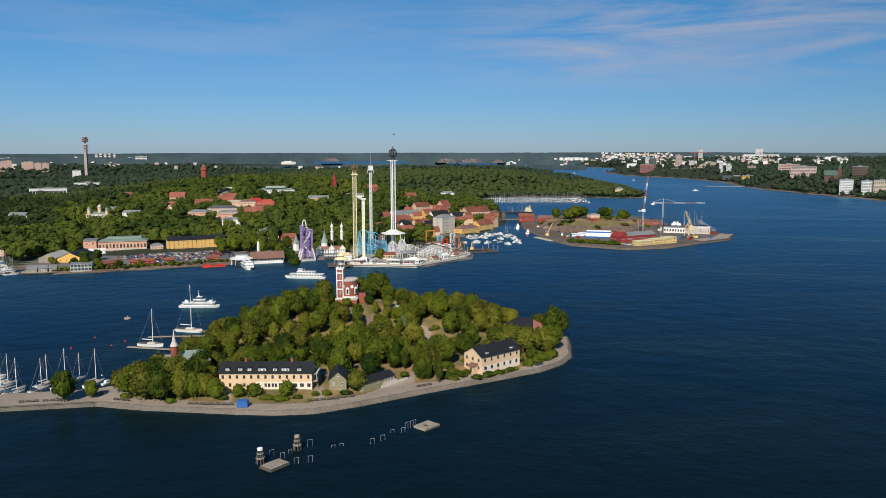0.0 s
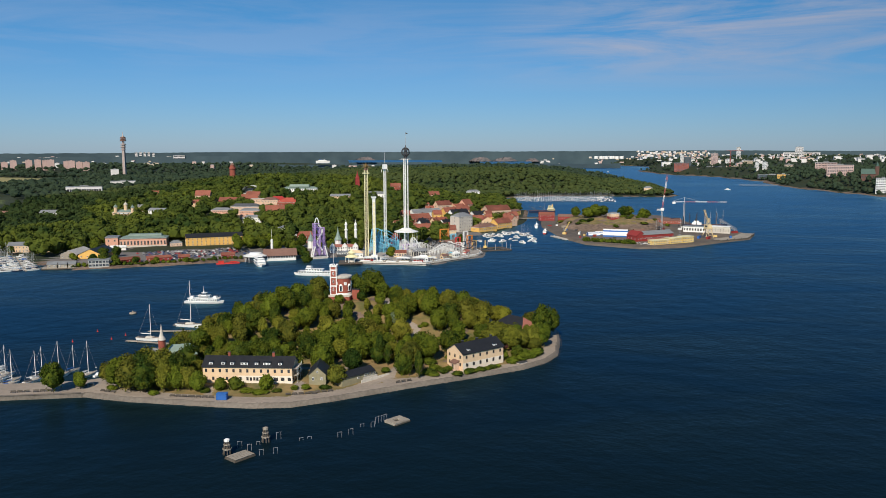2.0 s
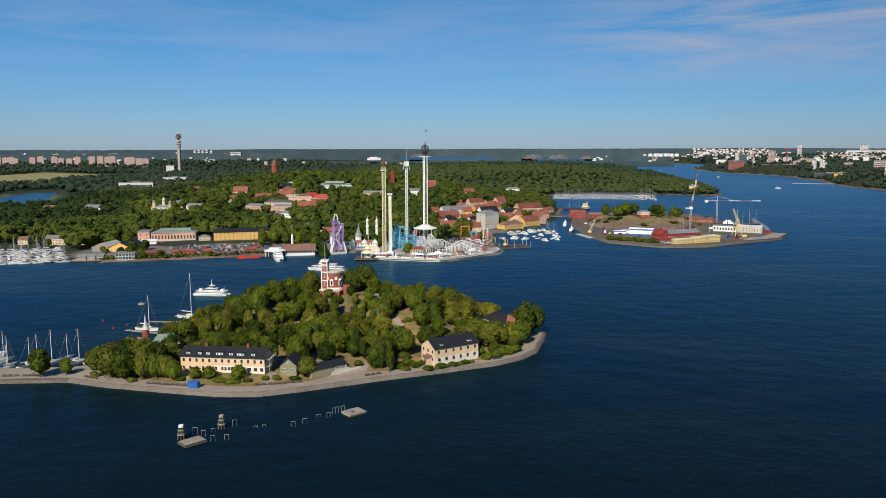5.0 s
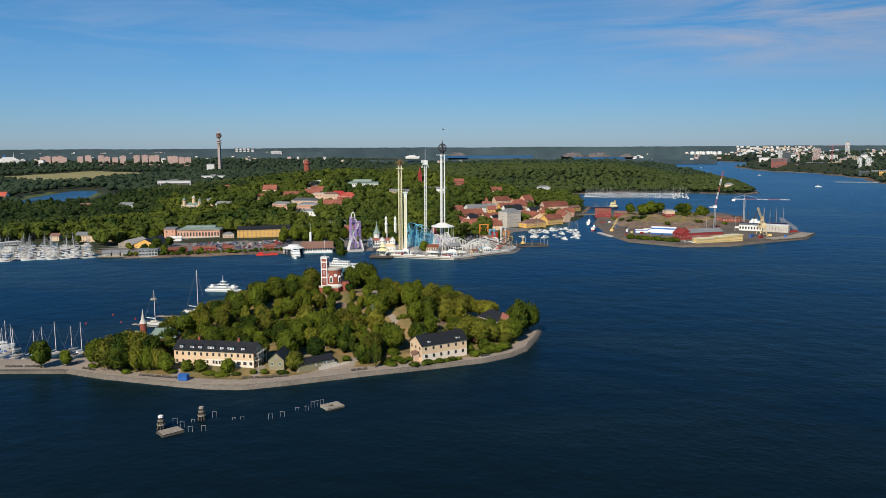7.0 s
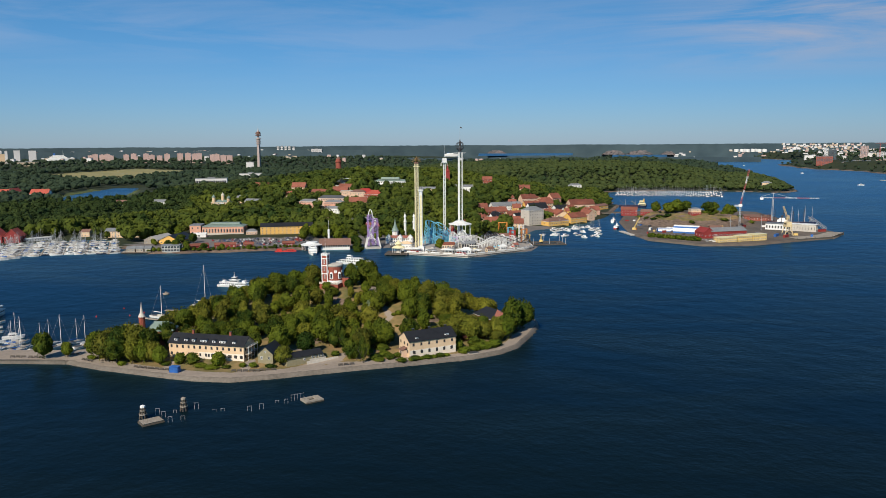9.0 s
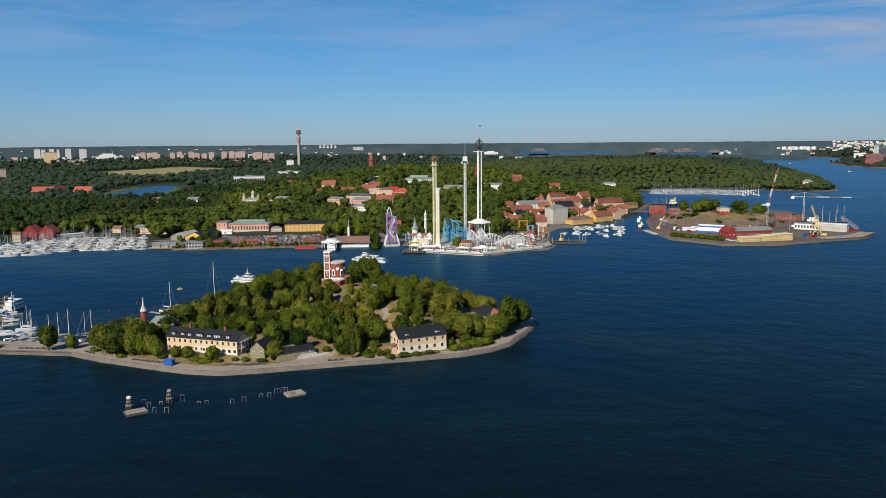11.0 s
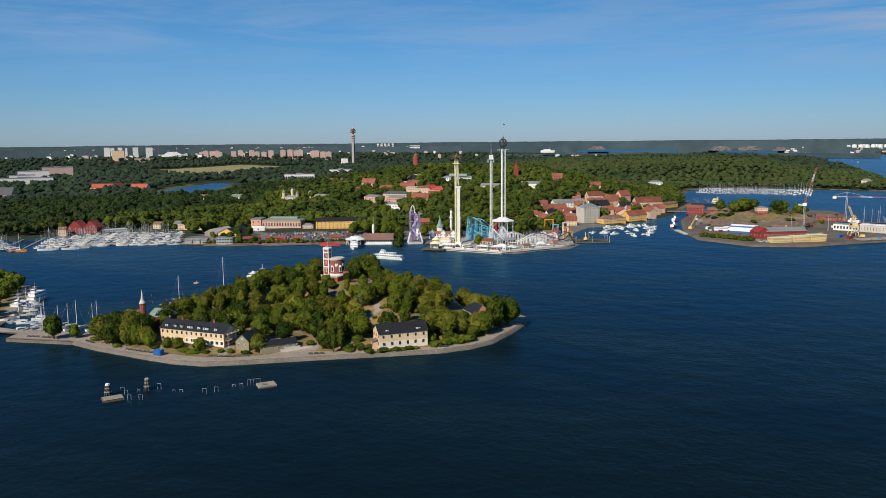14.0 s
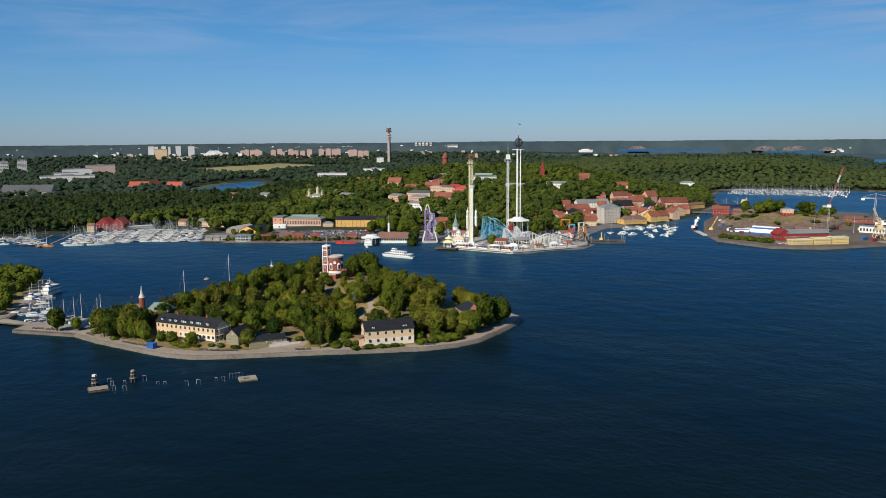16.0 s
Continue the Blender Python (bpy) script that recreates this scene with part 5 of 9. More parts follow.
for bx, by in ((-158, 372), (-161, 377), (-166, 380), (-170, 375), (-163, 385), (-155, 381), (-160, 388), (-173, 369)):
    solid("buoy", white_buoy, bx, by, 0, label="small round white mooring buoy", category="buoy", group="white buoys")

# shore stones
srng = np.random.default_rng(21)
V, T, off = [], [], 0
n = len(ISLAND)
for e in range(n):
    (x0, y0), (x1, y1) = ISLAND[e], ISLAND[(e + 1) % n]
    ln = math.hypot(x1 - x0, y1 - y0)
    nx, ny = -(y1 - y0) / ln, (x1 - x0) / ln
    if y0 > 475:
        continue
    for j in range(int(ln * 1.6)):
        f, d = srng.random(), srng.uniform(-1.9, -0.5)
        s = srng.uniform(0.08, 0.18)
        bv = ICO1[0] * (s, s * srng.uniform(0.7, 1.2), s * srng.uniform(0.5, 0.8)) * (1 + 0.18 * srng.normal(size=(len(ICO1[0]), 1)))
        x, y = x0 + (x1 - x0) * f + nx * d, y0 + (y1 - y0) * f + ny * d
        V.append(bv + (x, y, 0.02 + 0.5 * step(-1.9, -0.5, d)))
        T.append(ICO1[1] + off)
        off += len(bv)
tagged(new("shore_stones", tri_mesh("shore_stones", np.concatenate(V), np.concatenate(T), [BANK])), "pale rough stones piled along the island's waterline", "stones", kind="stuff")

# bushes and the low hedge before the houses
SHRUB = tri_mesh("foliage", *crown(9, 330, 0.13, 1, 301, 1.0, 0.6), [LEAF])
FAR_SHRUB = tri_mesh("foliage", *crown(6, 70, 0.22, 1, 302, 1.0, 0.6), [LEAF])


def bush(x, y, z, w, h, label="low green bush", group="bushes", name="bush"):
    ob = new(name, SHRUB if y < 560 else FAR_SHRUB)
    ob.matrix_world = pose(x, y, z - 0.15 * h, 0, 0, BOAT_RNG.uniform(0, 360)) @ Matrix.Diagonal((w / 2, w / 2, h / 2, 1))
    return tagged(ob, label, "bush", group)


for bx, by, w, h in ((-96, 331.5, 7, 6.5), (-89.5, 332, 8, 6.8), (-76, 333, 8.5, 8), (-102, 329, 6, 2.2), (-84, 330, 8, 1.8), (-78, 329, 9, 1.6), (-71, 331, 5, 1.6), (-60, 336, 5, 2.5), (-52, 338, 6, 2.2), (-64, 334, 4, 2.5),
                     (3, 364.5, 6, 2.6), (8, 369, 7, 2.8), (13, 373.5, 6, 2.4), (18, 378, 6, 2.4), (27, 388, 7, 3.5), (31, 394, 7, 4), (36, 400, 7, 4), (40, 407, 6, 4), (-122, 323, 5, 2.5), (-143, 328, 5, 3), (-22, 363, 6, 9), (-8, 372, 7, 3),
                     (-12, 378, 8, 4), (33, 402, 6, 5), (-46, 346, 4, 3), (-30, 362, 5, 3), (-14, 386, 7, 4), (-20, 392, 6, 3), (22, 395, 7, 6), (29, 402, 8, 7), (7, 367, 4, 2.0), (10.5, 370.5, 4, 1.8), (15.5, 375.2, 4, 2.0), (20.5, 380, 4, 1.9), (-8, 363, 7, 2.2), (-11, 366, 8, 3.0), (-4, 368, 6, 3.2), (-2, 373, 5, 2.6), (27, 391, 7, 3.2), (33, 398, 8, 4.4), (38, 404, 8, 5)):
    bush(bx, by, height_at(island_height, bx, by), w, h, "leafy green bush in the island garden", "garden bushes")
grng = random.Random(77)
for n in range(26):
    bx, by = grng.uniform(-24, 2), grng.uniform(366, 428)
    if by < 384 and bx > -6:
        continue
    w = grng.uniform(2.4, 5.0)
    bush(bx, by, height_at(island_height, bx, by), w, w * grng.uniform(0.45, 0.7), "rounded green shrub on the dry island slope", "slope shrubs")

# neighbouring island's quay and bridge
k = Kit()
k.slab([(-222, 322), (-198, 326), (-198, 331), (-224, 331)], 0.9, 1.7, TIMBER, DARKWOOD)
solid("footbridge", k, label="dark timber footbridge between the islands", category="bridge", kind="structure")
WEST = scatter(lambda x, y: inside(x, y, WEST_ISLE)[0] & (inside(x, y, WEST_ISLE)[1] > 10) & (y > 270), -440, -226, 270, 445, 8.5, 900, 15)
woods("woods_isle", WEST, [crown(9, 120, 0.15, 1, 90 + j) for j in range(4)], "leafy deciduous woods on the neighbouring shore", 9, 13, west_height, LEAF, 0.5)
passenger_ship("passenger_ship", 19, 6, 2, -275, 402, -72, "white two-deck passenger ship at the quay", mast=6, shape=0.8)
passenger_ship("passenger_boat", 20, 6, 1, -264, 380, -66, "white passenger boat at the quay", mast=9, shape=0.7)

# ---------------------------------------------------------------- amusement park on the quay
QUAY = [(-124, 732.5), (-62.5, 727), (-41, 757), (-21, 785), (-17, 806), (-33, 850), (-60, 880), (-135, 850), (-150, 788)]
k = Kit()
k.slab(QUAY, -2.5, 2.5, PARKPAVE, PALE_STONE, 0.4)
solid("quay_park", k, label="pale stone quay of an amusement park", category="quay", kind="structure")
k = Kit()
k.slab([(-124.3, 731.9), (-62.2, 726.4), (-40.5, 756.6), (-20.4, 784.8), (-16.4, 806), (-18, 806), (-21.6, 785.6), (-41.6, 757.6), (-63, 727.8), (-124, 733.2)], 0.9, 1.3, DARKWOOD)
solid("fender_beam", k, label="dark timber fender along the park quay", category="trim", kind="structure")


def fence(points, z, h, gap, mat, label):
    t = thing("fence", 0, 0, z, 0, label, "fence")
    kp = Kit()
    kp.box(-0.06, -0.06, 0, 0.06, 0.06, h, mat)
    post = kp.mesh("post")
    for (x0, y0), (x1, y1) in zip(points, points[1:]):
        ln = math.hypot(x1 - x0, y1 - y0)
        n = max(1, int(ln / gap))
        kr = Kit()
        kr.box(0, -0.03, h * 0.12, ln / n - 0.12, 0.03, h * 0.92, mat)
        rail = kr.mesh("panel")
        a = math.degrees(math.atan2(y1 - y0, x1 - x0))
        for j in range(n):
            px, py = x0 + (x1 - x0) * j / n, y0 + (y1 - y0) * j / n
            placed("post", post, t, px, py, 0, a)
            if j % 4 != 3:
                placed("panel", rail, t, px + 0.06 * math.cos(radians(a)), py + 0.06 * math.sin(radians(a)), 0, a)


fence([(-123, 733.4), (-63, 728), (-42, 758), (-22.3, 785.4), (-18.2, 806), (-33, 848)], 2.5, 1.2, 3.0, WHITE, "white panelled fence along the quay edge")
for x, y, turn, w, d, h, roofm in ((-121, 735.5, -5, 10, 5, 4.2, WHITE), (-104, 734.5, -5, 9, 4, 3.2, GREYROOF), (-90, 733.5, -5, 12, 5, 4.4, WHITE), (-75, 732, -5, 10, 5, 5.0, WHITE), (-60, 741, 54, 9, 4, 3.4, WHITE), (-48, 757, 53, 9, 4, 3.0, GREYROOF)):
    t = thing("kiosk", x, y, 2.5, turn, "open white quayside kiosk on posts with a counter", "kiosk", "quay kiosks")
    for px in np.linspace(0.2, w - 0.2, 4):
        for py in (0.2, d - 0.2):
            k = Kit()
            k.box(px - 0.12, py - 0.12, 0, px + 0.12, py + 0.12, h * 0.7, WHITE)
            part("post", k, t)
    k = Kit()
    k.box(-0.5, -0.5, h * 0.7, w + 0.5, d + 0.5, h * 0.78, WHITE)
    k.poly([(-0.5, -0.5, h * 0.784), (w + 0.5, -0.5, h * 0.784), (w * 0.7, d / 2, h), (w * 0.3, d / 2, h)], roofm)
    k.poly([(w + 0.5, d + 0.5, h * 0.784), (-0.5, d + 0.5, h * 0.784), (w * 0.3, d / 2, h), (w * 0.7, d / 2, h)], roofm)
    k.poly([(w + 0.5, -0.5, h * 0.784), (w + 0.5, d + 0.5, h * 0.784), (w * 0.7, d / 2, h)], roofm)
    k.poly([(-0.5, d + 0.5, h * 0.784), (-0.5, -0.5, h * 0.784), (w * 0.3, d / 2, h)], roofm)
    part("roof", k, t)
    k = Kit()
    k.box(0.6, 0.4, 0, w - 0.6, d - 0.6, h * 0.28, (TIMBER, REDWOOD, CREAM)[int(w) % 3])
    part("counter", k, t)
# parasols over the quay terraces
prng = random.Random(5)
for n in range(60):
    u = prng.random()
    x, y = prng.uniform(-118, -30), prng.uniform(736, 835)
    ok, dd = inside(np.array([x]), np.array([y]), QUAY)
    if not ok[0] or dd[0] < 3 or dd[0] > 24:
        continue
    m = prng.choice((WHITE, WHITE, CRANEYEL, RED, CYAN, PALEYEL, PURPLE))
    t = thing("parasol", x, y, 2.5, 0, m.name.replace("_", " ").replace(" paint", "") + " round parasol on the quay terrace", "parasol", "parasols")
    k = Kit()
    k.lathe([(2.1, 2.3), (1.3, 2.75), (0.05, 3.2)], m, 8)
    part("canopy", k, t)
    k = Kit()
    k.lathe([(0.25, 0), (0.06, 0.2), (0.06, 2.6)], STEEL, 6)
    part("pole", k, t)


def three_column(name, x, y, z, h, spread, r, mat, label):
    """A tower of three tall tubes tied by rings."""
    t = thing(name, x, y, z, 0, label, "ride tower", "ride towers")
    for q in range(3):
        a = 2.09 * q - 1.57
        k = Kit()
        k.lathe([(r, 0), (r, h)], mat, 8, spread * math.cos(a), spread * math.sin(a))
        part("column", k, t)
    k = Kit()
    for j in range(int(h / 4)):
        p = [(spread * math.cos(2.09 * q - 1.57), spread * math.sin(2.09 * q - 1.57), 4.0 * j + 2) for q in range(3)]
        for q in range(3):
            k.beam(p[q], p[(q + 1) % 3], 0.12, mat)
            k.beam(p[q], (p[(q + 1) % 3][0], p[(q + 1) % 3][1], 4.0 * j + 6), 0.05, mat)
    part("bracing", k, t)
    return t


# tallest: star-flyer tower with an openwork globe
t = three_column("star_flyer", -95, 818, 2.5, 93, 2.3, 0.58, WHITE, "very tall white swing-ride tower crowned by an openwork globe")
k = Kit()
for j in range(12):
    a = 2 * math.pi * j / 12
    tube(k, [(4.2 * math.sin(b) * math.cos(a), 4.2 * math.sin(b) * math.sin(a), 99.5 - 4.6 * math.cos(b)) for b in np.linspace(0.25, 2.9, 9)], 0.34, DARKSTEEL)
for zz, rr in ((97, 3.5), (99.5, 4.2), (102, 3.5)):
    tube(k, [(rr * math.cos(a), rr * math.sin(a), zz) for a in np.linspace(0, 6.283, 17)], 0.35, DARKSTEEL)
part("globe", k, t, "dark openwork steel globe")
k = Kit()
k.lathe([(1.6, 93), (1.7, 97), (1.2, 101), (1.5, 103.6), (0.6, 105), (0.25, 107)], DARKSTEEL, 10)
part("core", k, t)
k = Kit()
k.lathe([(0.2, 106.5), (0.08, 119.5)], STEEL, 6)
part("flagpole", k, t)
k = Kit()
k.poly([(0, 0.05, 118), (2.2, 0.3, 117.4), (2.1, 0.3, 118.6), (0, 0.05, 119.3)], DARKSTEEL)
k.poly([(0, -0.02, 119.3), (2.1, 0.23, 118.6), (2.2, 0.23, 117.4), (0, -0.02, 118)], DARKSTEEL)
part("flag", k, t)
k = Kit()
tube(k, [(6.2 * math.cos(a), 6.2 * math.sin(a), 92.5) for a in np.linspace(0, 6.283, 17)], 0.35, WHITE)
for j in range(8):
    a = j * math.pi / 4
    k.beam((2.6 * math.cos(a), 2.6 * math.sin(a), 92.7), (6.2 * math.cos(a), 6.2 * math.sin(a), 92.5), 0.2, WHITE)
part("seat_ring", k, t)
k = Kit()
k.lathe([(12.6, 18.8), (12.6, 19.4), (7.5, 20.8), (4.2, 22.6), (3.2, 22.8)], WHITE, 8)
part("canopy", k, t, "round white canopy")
for j in range(8):
    a = j * math.pi / 4
    k = Kit()
    k.beam((11.2 * math.cos(a), 11.2 * math.sin(a), 0), (11.2 * math.cos(a), 11.2 * math.sin(a), 19), 0.35, WHITE)
    part("canopy_post", k, t)

# free-fall tower with a square white head and drooping arms
t = thing("drop_tower", -124, 860, 2, 30, "tall white free-fall tower with a square head and a thin spire", "ride tower", "ride towers")
k = Kit()
lattice(k, 0, 0, 0, 84, 1.9, WHITE, 2.6, leg=0.5, brace=0.24)
part("shaft", k, t)
k = Kit()
k.box(-2.3, -2.3, 82.0, 2.3, 2.3, 87, WHITE, 0.3)
k.box(-2.6, -2.6, 81.5, 2.6, 2.6, 82.0, GREYROOF)
part("head", k, t)
k = Kit()
k.lathe([(0.4, 88), (0.3, 92), (0.12, 101)], STEEL, 6)
part("spire", k, t)
for j in range(4):
    a = j * math.pi / 2 + 0.4
    k = Kit()
    tube(k, [(r * math.cos(a), r * math.sin(a), z) for r, z in ((2.0, 82), (3.6, 82.3), (4.7, 81), (5.0, 78.5))], 0.32, WHITE)
    part("arm", k, t)

# gilt free-fall tower with a sun-burst top
t = thing("drop_tower", -124.3, 768, 2.5, 10, "tall pale gilt lattice drop tower with a sun-burst crown", "ride tower", "ride towers")
k = Kit()
lattice(k, 0, 0, 0, 83, 3.1, PALEYEL, 1.7, leg=0.62, brace=0.16)
part("shaft", k, t)
k = Kit()
k.lathe([(0.5, 0), (0.5, 83)], TIMBER, 8)
part("core", k, t)
k = Kit()
k.box(-3.2, -3.2, 79.6, 3.2, 3.2, 80.3, PALEYEL)
k.box(-2.2, -2.2, 83.0, 2.2, 2.2, 84.4, BROWNROOF, 0.4)
part("platform", k, t)
k = Kit()
k.lathe([(0.8, 84.4), (1.7, 86), (1.5, 88), (0.4, 89.2)], DARKGILT, 10)
crest = part("sunburst", k, t, "dark gilt sun-burst crest")
for j in range(13):
    b = math.pi * (j / 12) * 1.2 - 0.3
    ln = 5.0 if j % 2 == 0 else 3.6
    for ux, uy in ((1, 0), (0, 1)):
        k = Kit()
        k.beam((1.2 * ux * math.cos(b), 1.2 * uy * math.cos(b), 86 + 1.2 * math.sin(b)), (ln * ux * math.cos(b), ln * uy * math.cos(b), 86 + ln * 0.8 * math.sin(b)), 0.3, DARKGILT)
        part("ray", k, crest)

# shorter white and yellow launch tower
t = thing("launch_tower", -112.5, 745, 2.5, 10, "white and yellow launch tower with a flared cap", "ride tower", "ride towers")
k = Kit()
k.box(-1.0, -1.0, 0, 1.0, 1.0, 56, PALEYEL)
for sx in (-1.1, 1.1):
    for sy in (-1.1, 1.1):
        k.beam((sx, sy, 0), (sx, sy, 56), 0.5, WHITE)
for j in range(14):
    k.box(-1.24, -1.24, 4 * j + 1, 1.24, 1.24, 4 * j + 1.35, WHITE)
part("shaft", k, t)
k = Kit()
k.box(-1.4, -1.4, 54, 1.4, 1.4, 57.5, WHITE)
k.box(-2.2, -2.2, 57.5, 2.2, 2.2, 59, WHITE, -0.2)
for s in (-0.9, 0.9):
    k.lathe([(0.3, 59), (0.25, 61.5)], DARKSTEEL, 6, s, 0)
part("cap", k, t)
k = Kit()
k.box(-3, -3, 0, 3, 3, 4.5, WHITE, 0.2)
part("station", k, t)

# violet looping ride
t = thing("looping_ride", -170.5, 768, 1.0, 30, "violet and white looping ride with twin lattice towers", "ride")
for sx in (-4.6, 0.2, 4.6):
    for sy in (-2.5, 2.5):
        k = Kit()
        lattice(k, sx, sy, 2, 33 if sx < 0 else 29, 1.1, PURPLE, 2.8, leg=0.26, brace=0.11)
        part("column", k, t)
ends = []
for zz in (8, 15, 22, 29, 33):
    ends += [((-4.6, sy, zz), (4.6 if zz < 30 else 0.2, sy, zz), 0.4) for sy in (-2.5, 2.5)]
    ends += [((sx, -2.5, zz), (sx, 2.5, zz), 0.4) for sx in ((-4.6, 4.6) if zz < 30 else (-4.6,))]
for p0, p1, thick in ends:
    k = Kit()
    k.beam(p0, p1, thick, PURPLE)
    part("cross_beam", k, t)
k = Kit()
tube(k, [(1.9 * math.cos(b) - 2.2, -1.0, 32 + 6.5 * math.sin(b)) for b in np.linspace(-0.2, 3.4, 12)], 0.8, WHITE)
part("top_arch", k, t, "thick white track arch")
for ph, sy, m in ((0.0, -2.2, WHITE), (2.1, -0.6, PURPLE), (1.0, 1.2, PURPLE)):
    k = Kit()
    path = [(2.6 * math.sin(0.30 * z + ph), sy + 0.9 * math.cos(0.42 * z + ph), z) for z in np.linspace(3, 32, 34)]
    for off in (-0.5, 0.5):
        tube(k, [(p[0] + off, p[1], p[2]) for p in path], 0.34, m)
    for p in path[::2]:
        k.beam((p[0] - 0.7, p[1], p[2]), (p[0] + 0.7, p[1], p[2]), 0.28, m)
    part("track", k, t)
for sx in (-1, 1):
    for sy in (-3, 3):
        k = Kit()
        tube(k, [(sx * 7.6, sy, 0), (sx * 6.4, sy, 5), (sx * 4.8, sy, 11)], 1.1, WHITE)
        part("foot", k, t, "splayed white foot")
k = Kit()
k.box(-7.5, -4, -2.5, 7.5, 4, 1.0, CONCRETE, 0.3)
part("base", k, t)


# turquoise steel coaster: a climbing helix in a forest of columns
def coaster(name, path, z, rail, support, label, gap=3, w=1.3, leg=0.22, lean=True):
    t = thing(name, 0, 0, z, 0, label, "roller coaster")
    k = Kit()
    P = [Vector(p) for p in path]
    for s in (-w / 2, w / 2):
        side = []
        for a, p in enumerate(P):
            d = (P[(a + 1) % len(P)] - P[a - 1])
            d.z = 0
            n = Vector((-d.y, d.x, 0)).normalized()
            side.append(p + n * s)
        tube(k, side, 0.26, rail)
    for a in range(0, len(P) - 1):
        k.beam(P[a] + Vector((0, 0, -0.25)), P[a + 1] + Vector((0, 0, -0.25)), 0.42, rail)
    part("track", k, t)
    for a in range(0, len(P), gap):
        k = Kit()
        p = P[a]
        d = P[(a + 1) % len(P)] - P[a - 1]
        n = Vector((-d.y, d.x, 0)).normalized()
        for s in ((-1, 1) if lean else (0,)):
            q = p + n * s * 0.5
            k.beam(q, (q.x + n.x * s * 0.12 * p.z, q.y + n.y * s * 0.12 * p.z, 0), leg, support)
        if lean and p.z > 3:
            for zz in np.arange(2.5, p.z, 3.0):
                u = 0.5 + 0.12 * (p.z - zz)
                k.beam((p.x - n.x * u, p.y - n.y * u, zz), (p.x + n.x * u, p.y + n.y * u, zz), leg * 0.7, support)
                if zz + 3 < p.z:
                    u2 = 0.5 + 0.12 * (p.z - zz - 3)
                    k.beam((p.x - n.x * u, p.y - n.y * u, zz), (p.x + n.x * u2, p.y + n.y * u2, zz + 3), leg * 0.6, support)
        part("support", k, t)
    return t


path = []
for j in range(130):
    a = j * 0.245
    rx, ry = 11 + 2.0 * math.sin(a * 0.31), 8 + 2.0 * math.cos(a * 0.23)
    path.append((-112 + rx * math.cos(a) + 3 * math.sin(a * 0.19), 804 + ry * math.sin(a), 5 + 22.0 * (0.5 + 0.5 * math.cos(a * 0.52)) * (0.6 + 0.4 * math.cos(a + 2.6))))
coaster("roller_coaster", path, 2.5, CYAN, CYAN, "turquoise steel roller coaster tangled in its own supports", 2, leg=0.24)
# white timber coaster
path = []
for j in range(190):
    a = j * 2 * math.pi / 95
    lap = 1.0 if j < 95 else 0.68
    u, v = 34 * lap * math.cos(a), 17 * lap * math.sin(a)
    x, y = -66 + u * 0.80 - v * 0.60, 798 + u * 0.60 + v * 0.80
    z = 5.0 + 3.2 * math.sin(4 * a + 0.6 * lap) + 7.5 * math.exp(-((a % 6.283 - 3.3) / 0.55) ** 2) + (1.5 if lap < 1 else 0)
    path.append((x, y, max(1.2, z)))
coaster("roller_coaster", path, 2.5, WHITE, WHITE, "white timber roller coaster rolling in low waves along the quay", 2, 1.6, 0.26)
path = []
for j in range(110):
    a = j * 2 * math.pi / 55
    path.append((-52 + 22 * math.cos(a) + 5 * math.cos(2.1 * a), 822 + 12 * math.sin(a) - 3 * math.sin(3 * a), 5.5 + 4.0 * math.sin(3 * a + (1.4 if j > 55 else 0))))
coaster("kiddie_coaster", path, 2.5, DARKSTEEL, STEEL, "small grey roller coaster winding between white supports", 2, 1.2, 0.2)
# portal frames of the far end rides
for x, y, turn, w, h, m in ((-33, 838, 50, 7, 13, ORANGE), (-38, 848, 50, 6, 16, WHITE), (-63, 872, 20, 9, 16, ORANGE), (-52, 860, 40, 6, 12, CYAN), (-27, 826, 60, 6, 9, CRANEYEL), (-45, 838, 30, 5, 11, RED)):
    t = thing("ride_frame", x, y, 2.3, turn, "tall painted steel portal frame of a fairground ride", "ride frame", "ride frames")
    for s in (-w / 2, w / 2):
        k = Kit()
        lattice(k, s, 0, 0, h, 1.0, m, 2.0, leg=0.26, brace=0.14)
        part("leg", k, t)
    k = Kit()
    k.box(-w / 2 - 0.6, -0.5, h, w / 2 + 0.6, 0.5, h + 0.8, m)
    part("crossbar", k, t)
    k = Kit()
    k.beam((-w / 2, 0, 1), (w / 2, 0, h - 1), 0.25, m)
    k.beam((w / 2, 0, 1), (-w / 2, 0, h - 1), 0.25, m)
    part("brace", k, t)

# buildings of the park
house(-168, 797, 1.8, 11, 29, 11, 5.5, WHITE, BRICKROOF, 2.2, "long white park palace with a red roof and pale pediments", shape="hip", floors=2, cols=11, side_cols=3, win=(1.3, 2.0), frame_mat=PALE_STONE, name="palace", category="palace")
for f in (1.0, 13.0, 23.5):
    house(-168 + f * 0.98, 797 - 2.5 + f * 0.19, 1.8, 11, 5, 4, 6.5, WHITE, WHITE, 3.0, "white gabled palace pediment with a pointed top", shape="gable_front", floors=2, cols=2, side_cols=1, name="pediment", category="pediment", group="palace pediments")
house(-155, 776, 1.6, 20, 22, 7, 3.0, WHITE, GREYROOF, 0.5, "low white waterside gallery on a dark base", shape="flat", floors=1, cols=9, side_cols=2, win=(1.6, 1.6), base=DARKSTEEL, name="gallery", category="building")
house(-219, 876, 1.8, 40, 14, 12, 8.0, BRICK, TILE, 4.0, "red house with a tiled roof behind the park", cols=4, floors=2)
t = house(-112, 826, 2.5, 25, 15, 14, 5.5, REDWOOD, TILE, 9.5, "red gabled fun house behind the turquoise coaster", shape="gable_front", floors=1, cols=4)
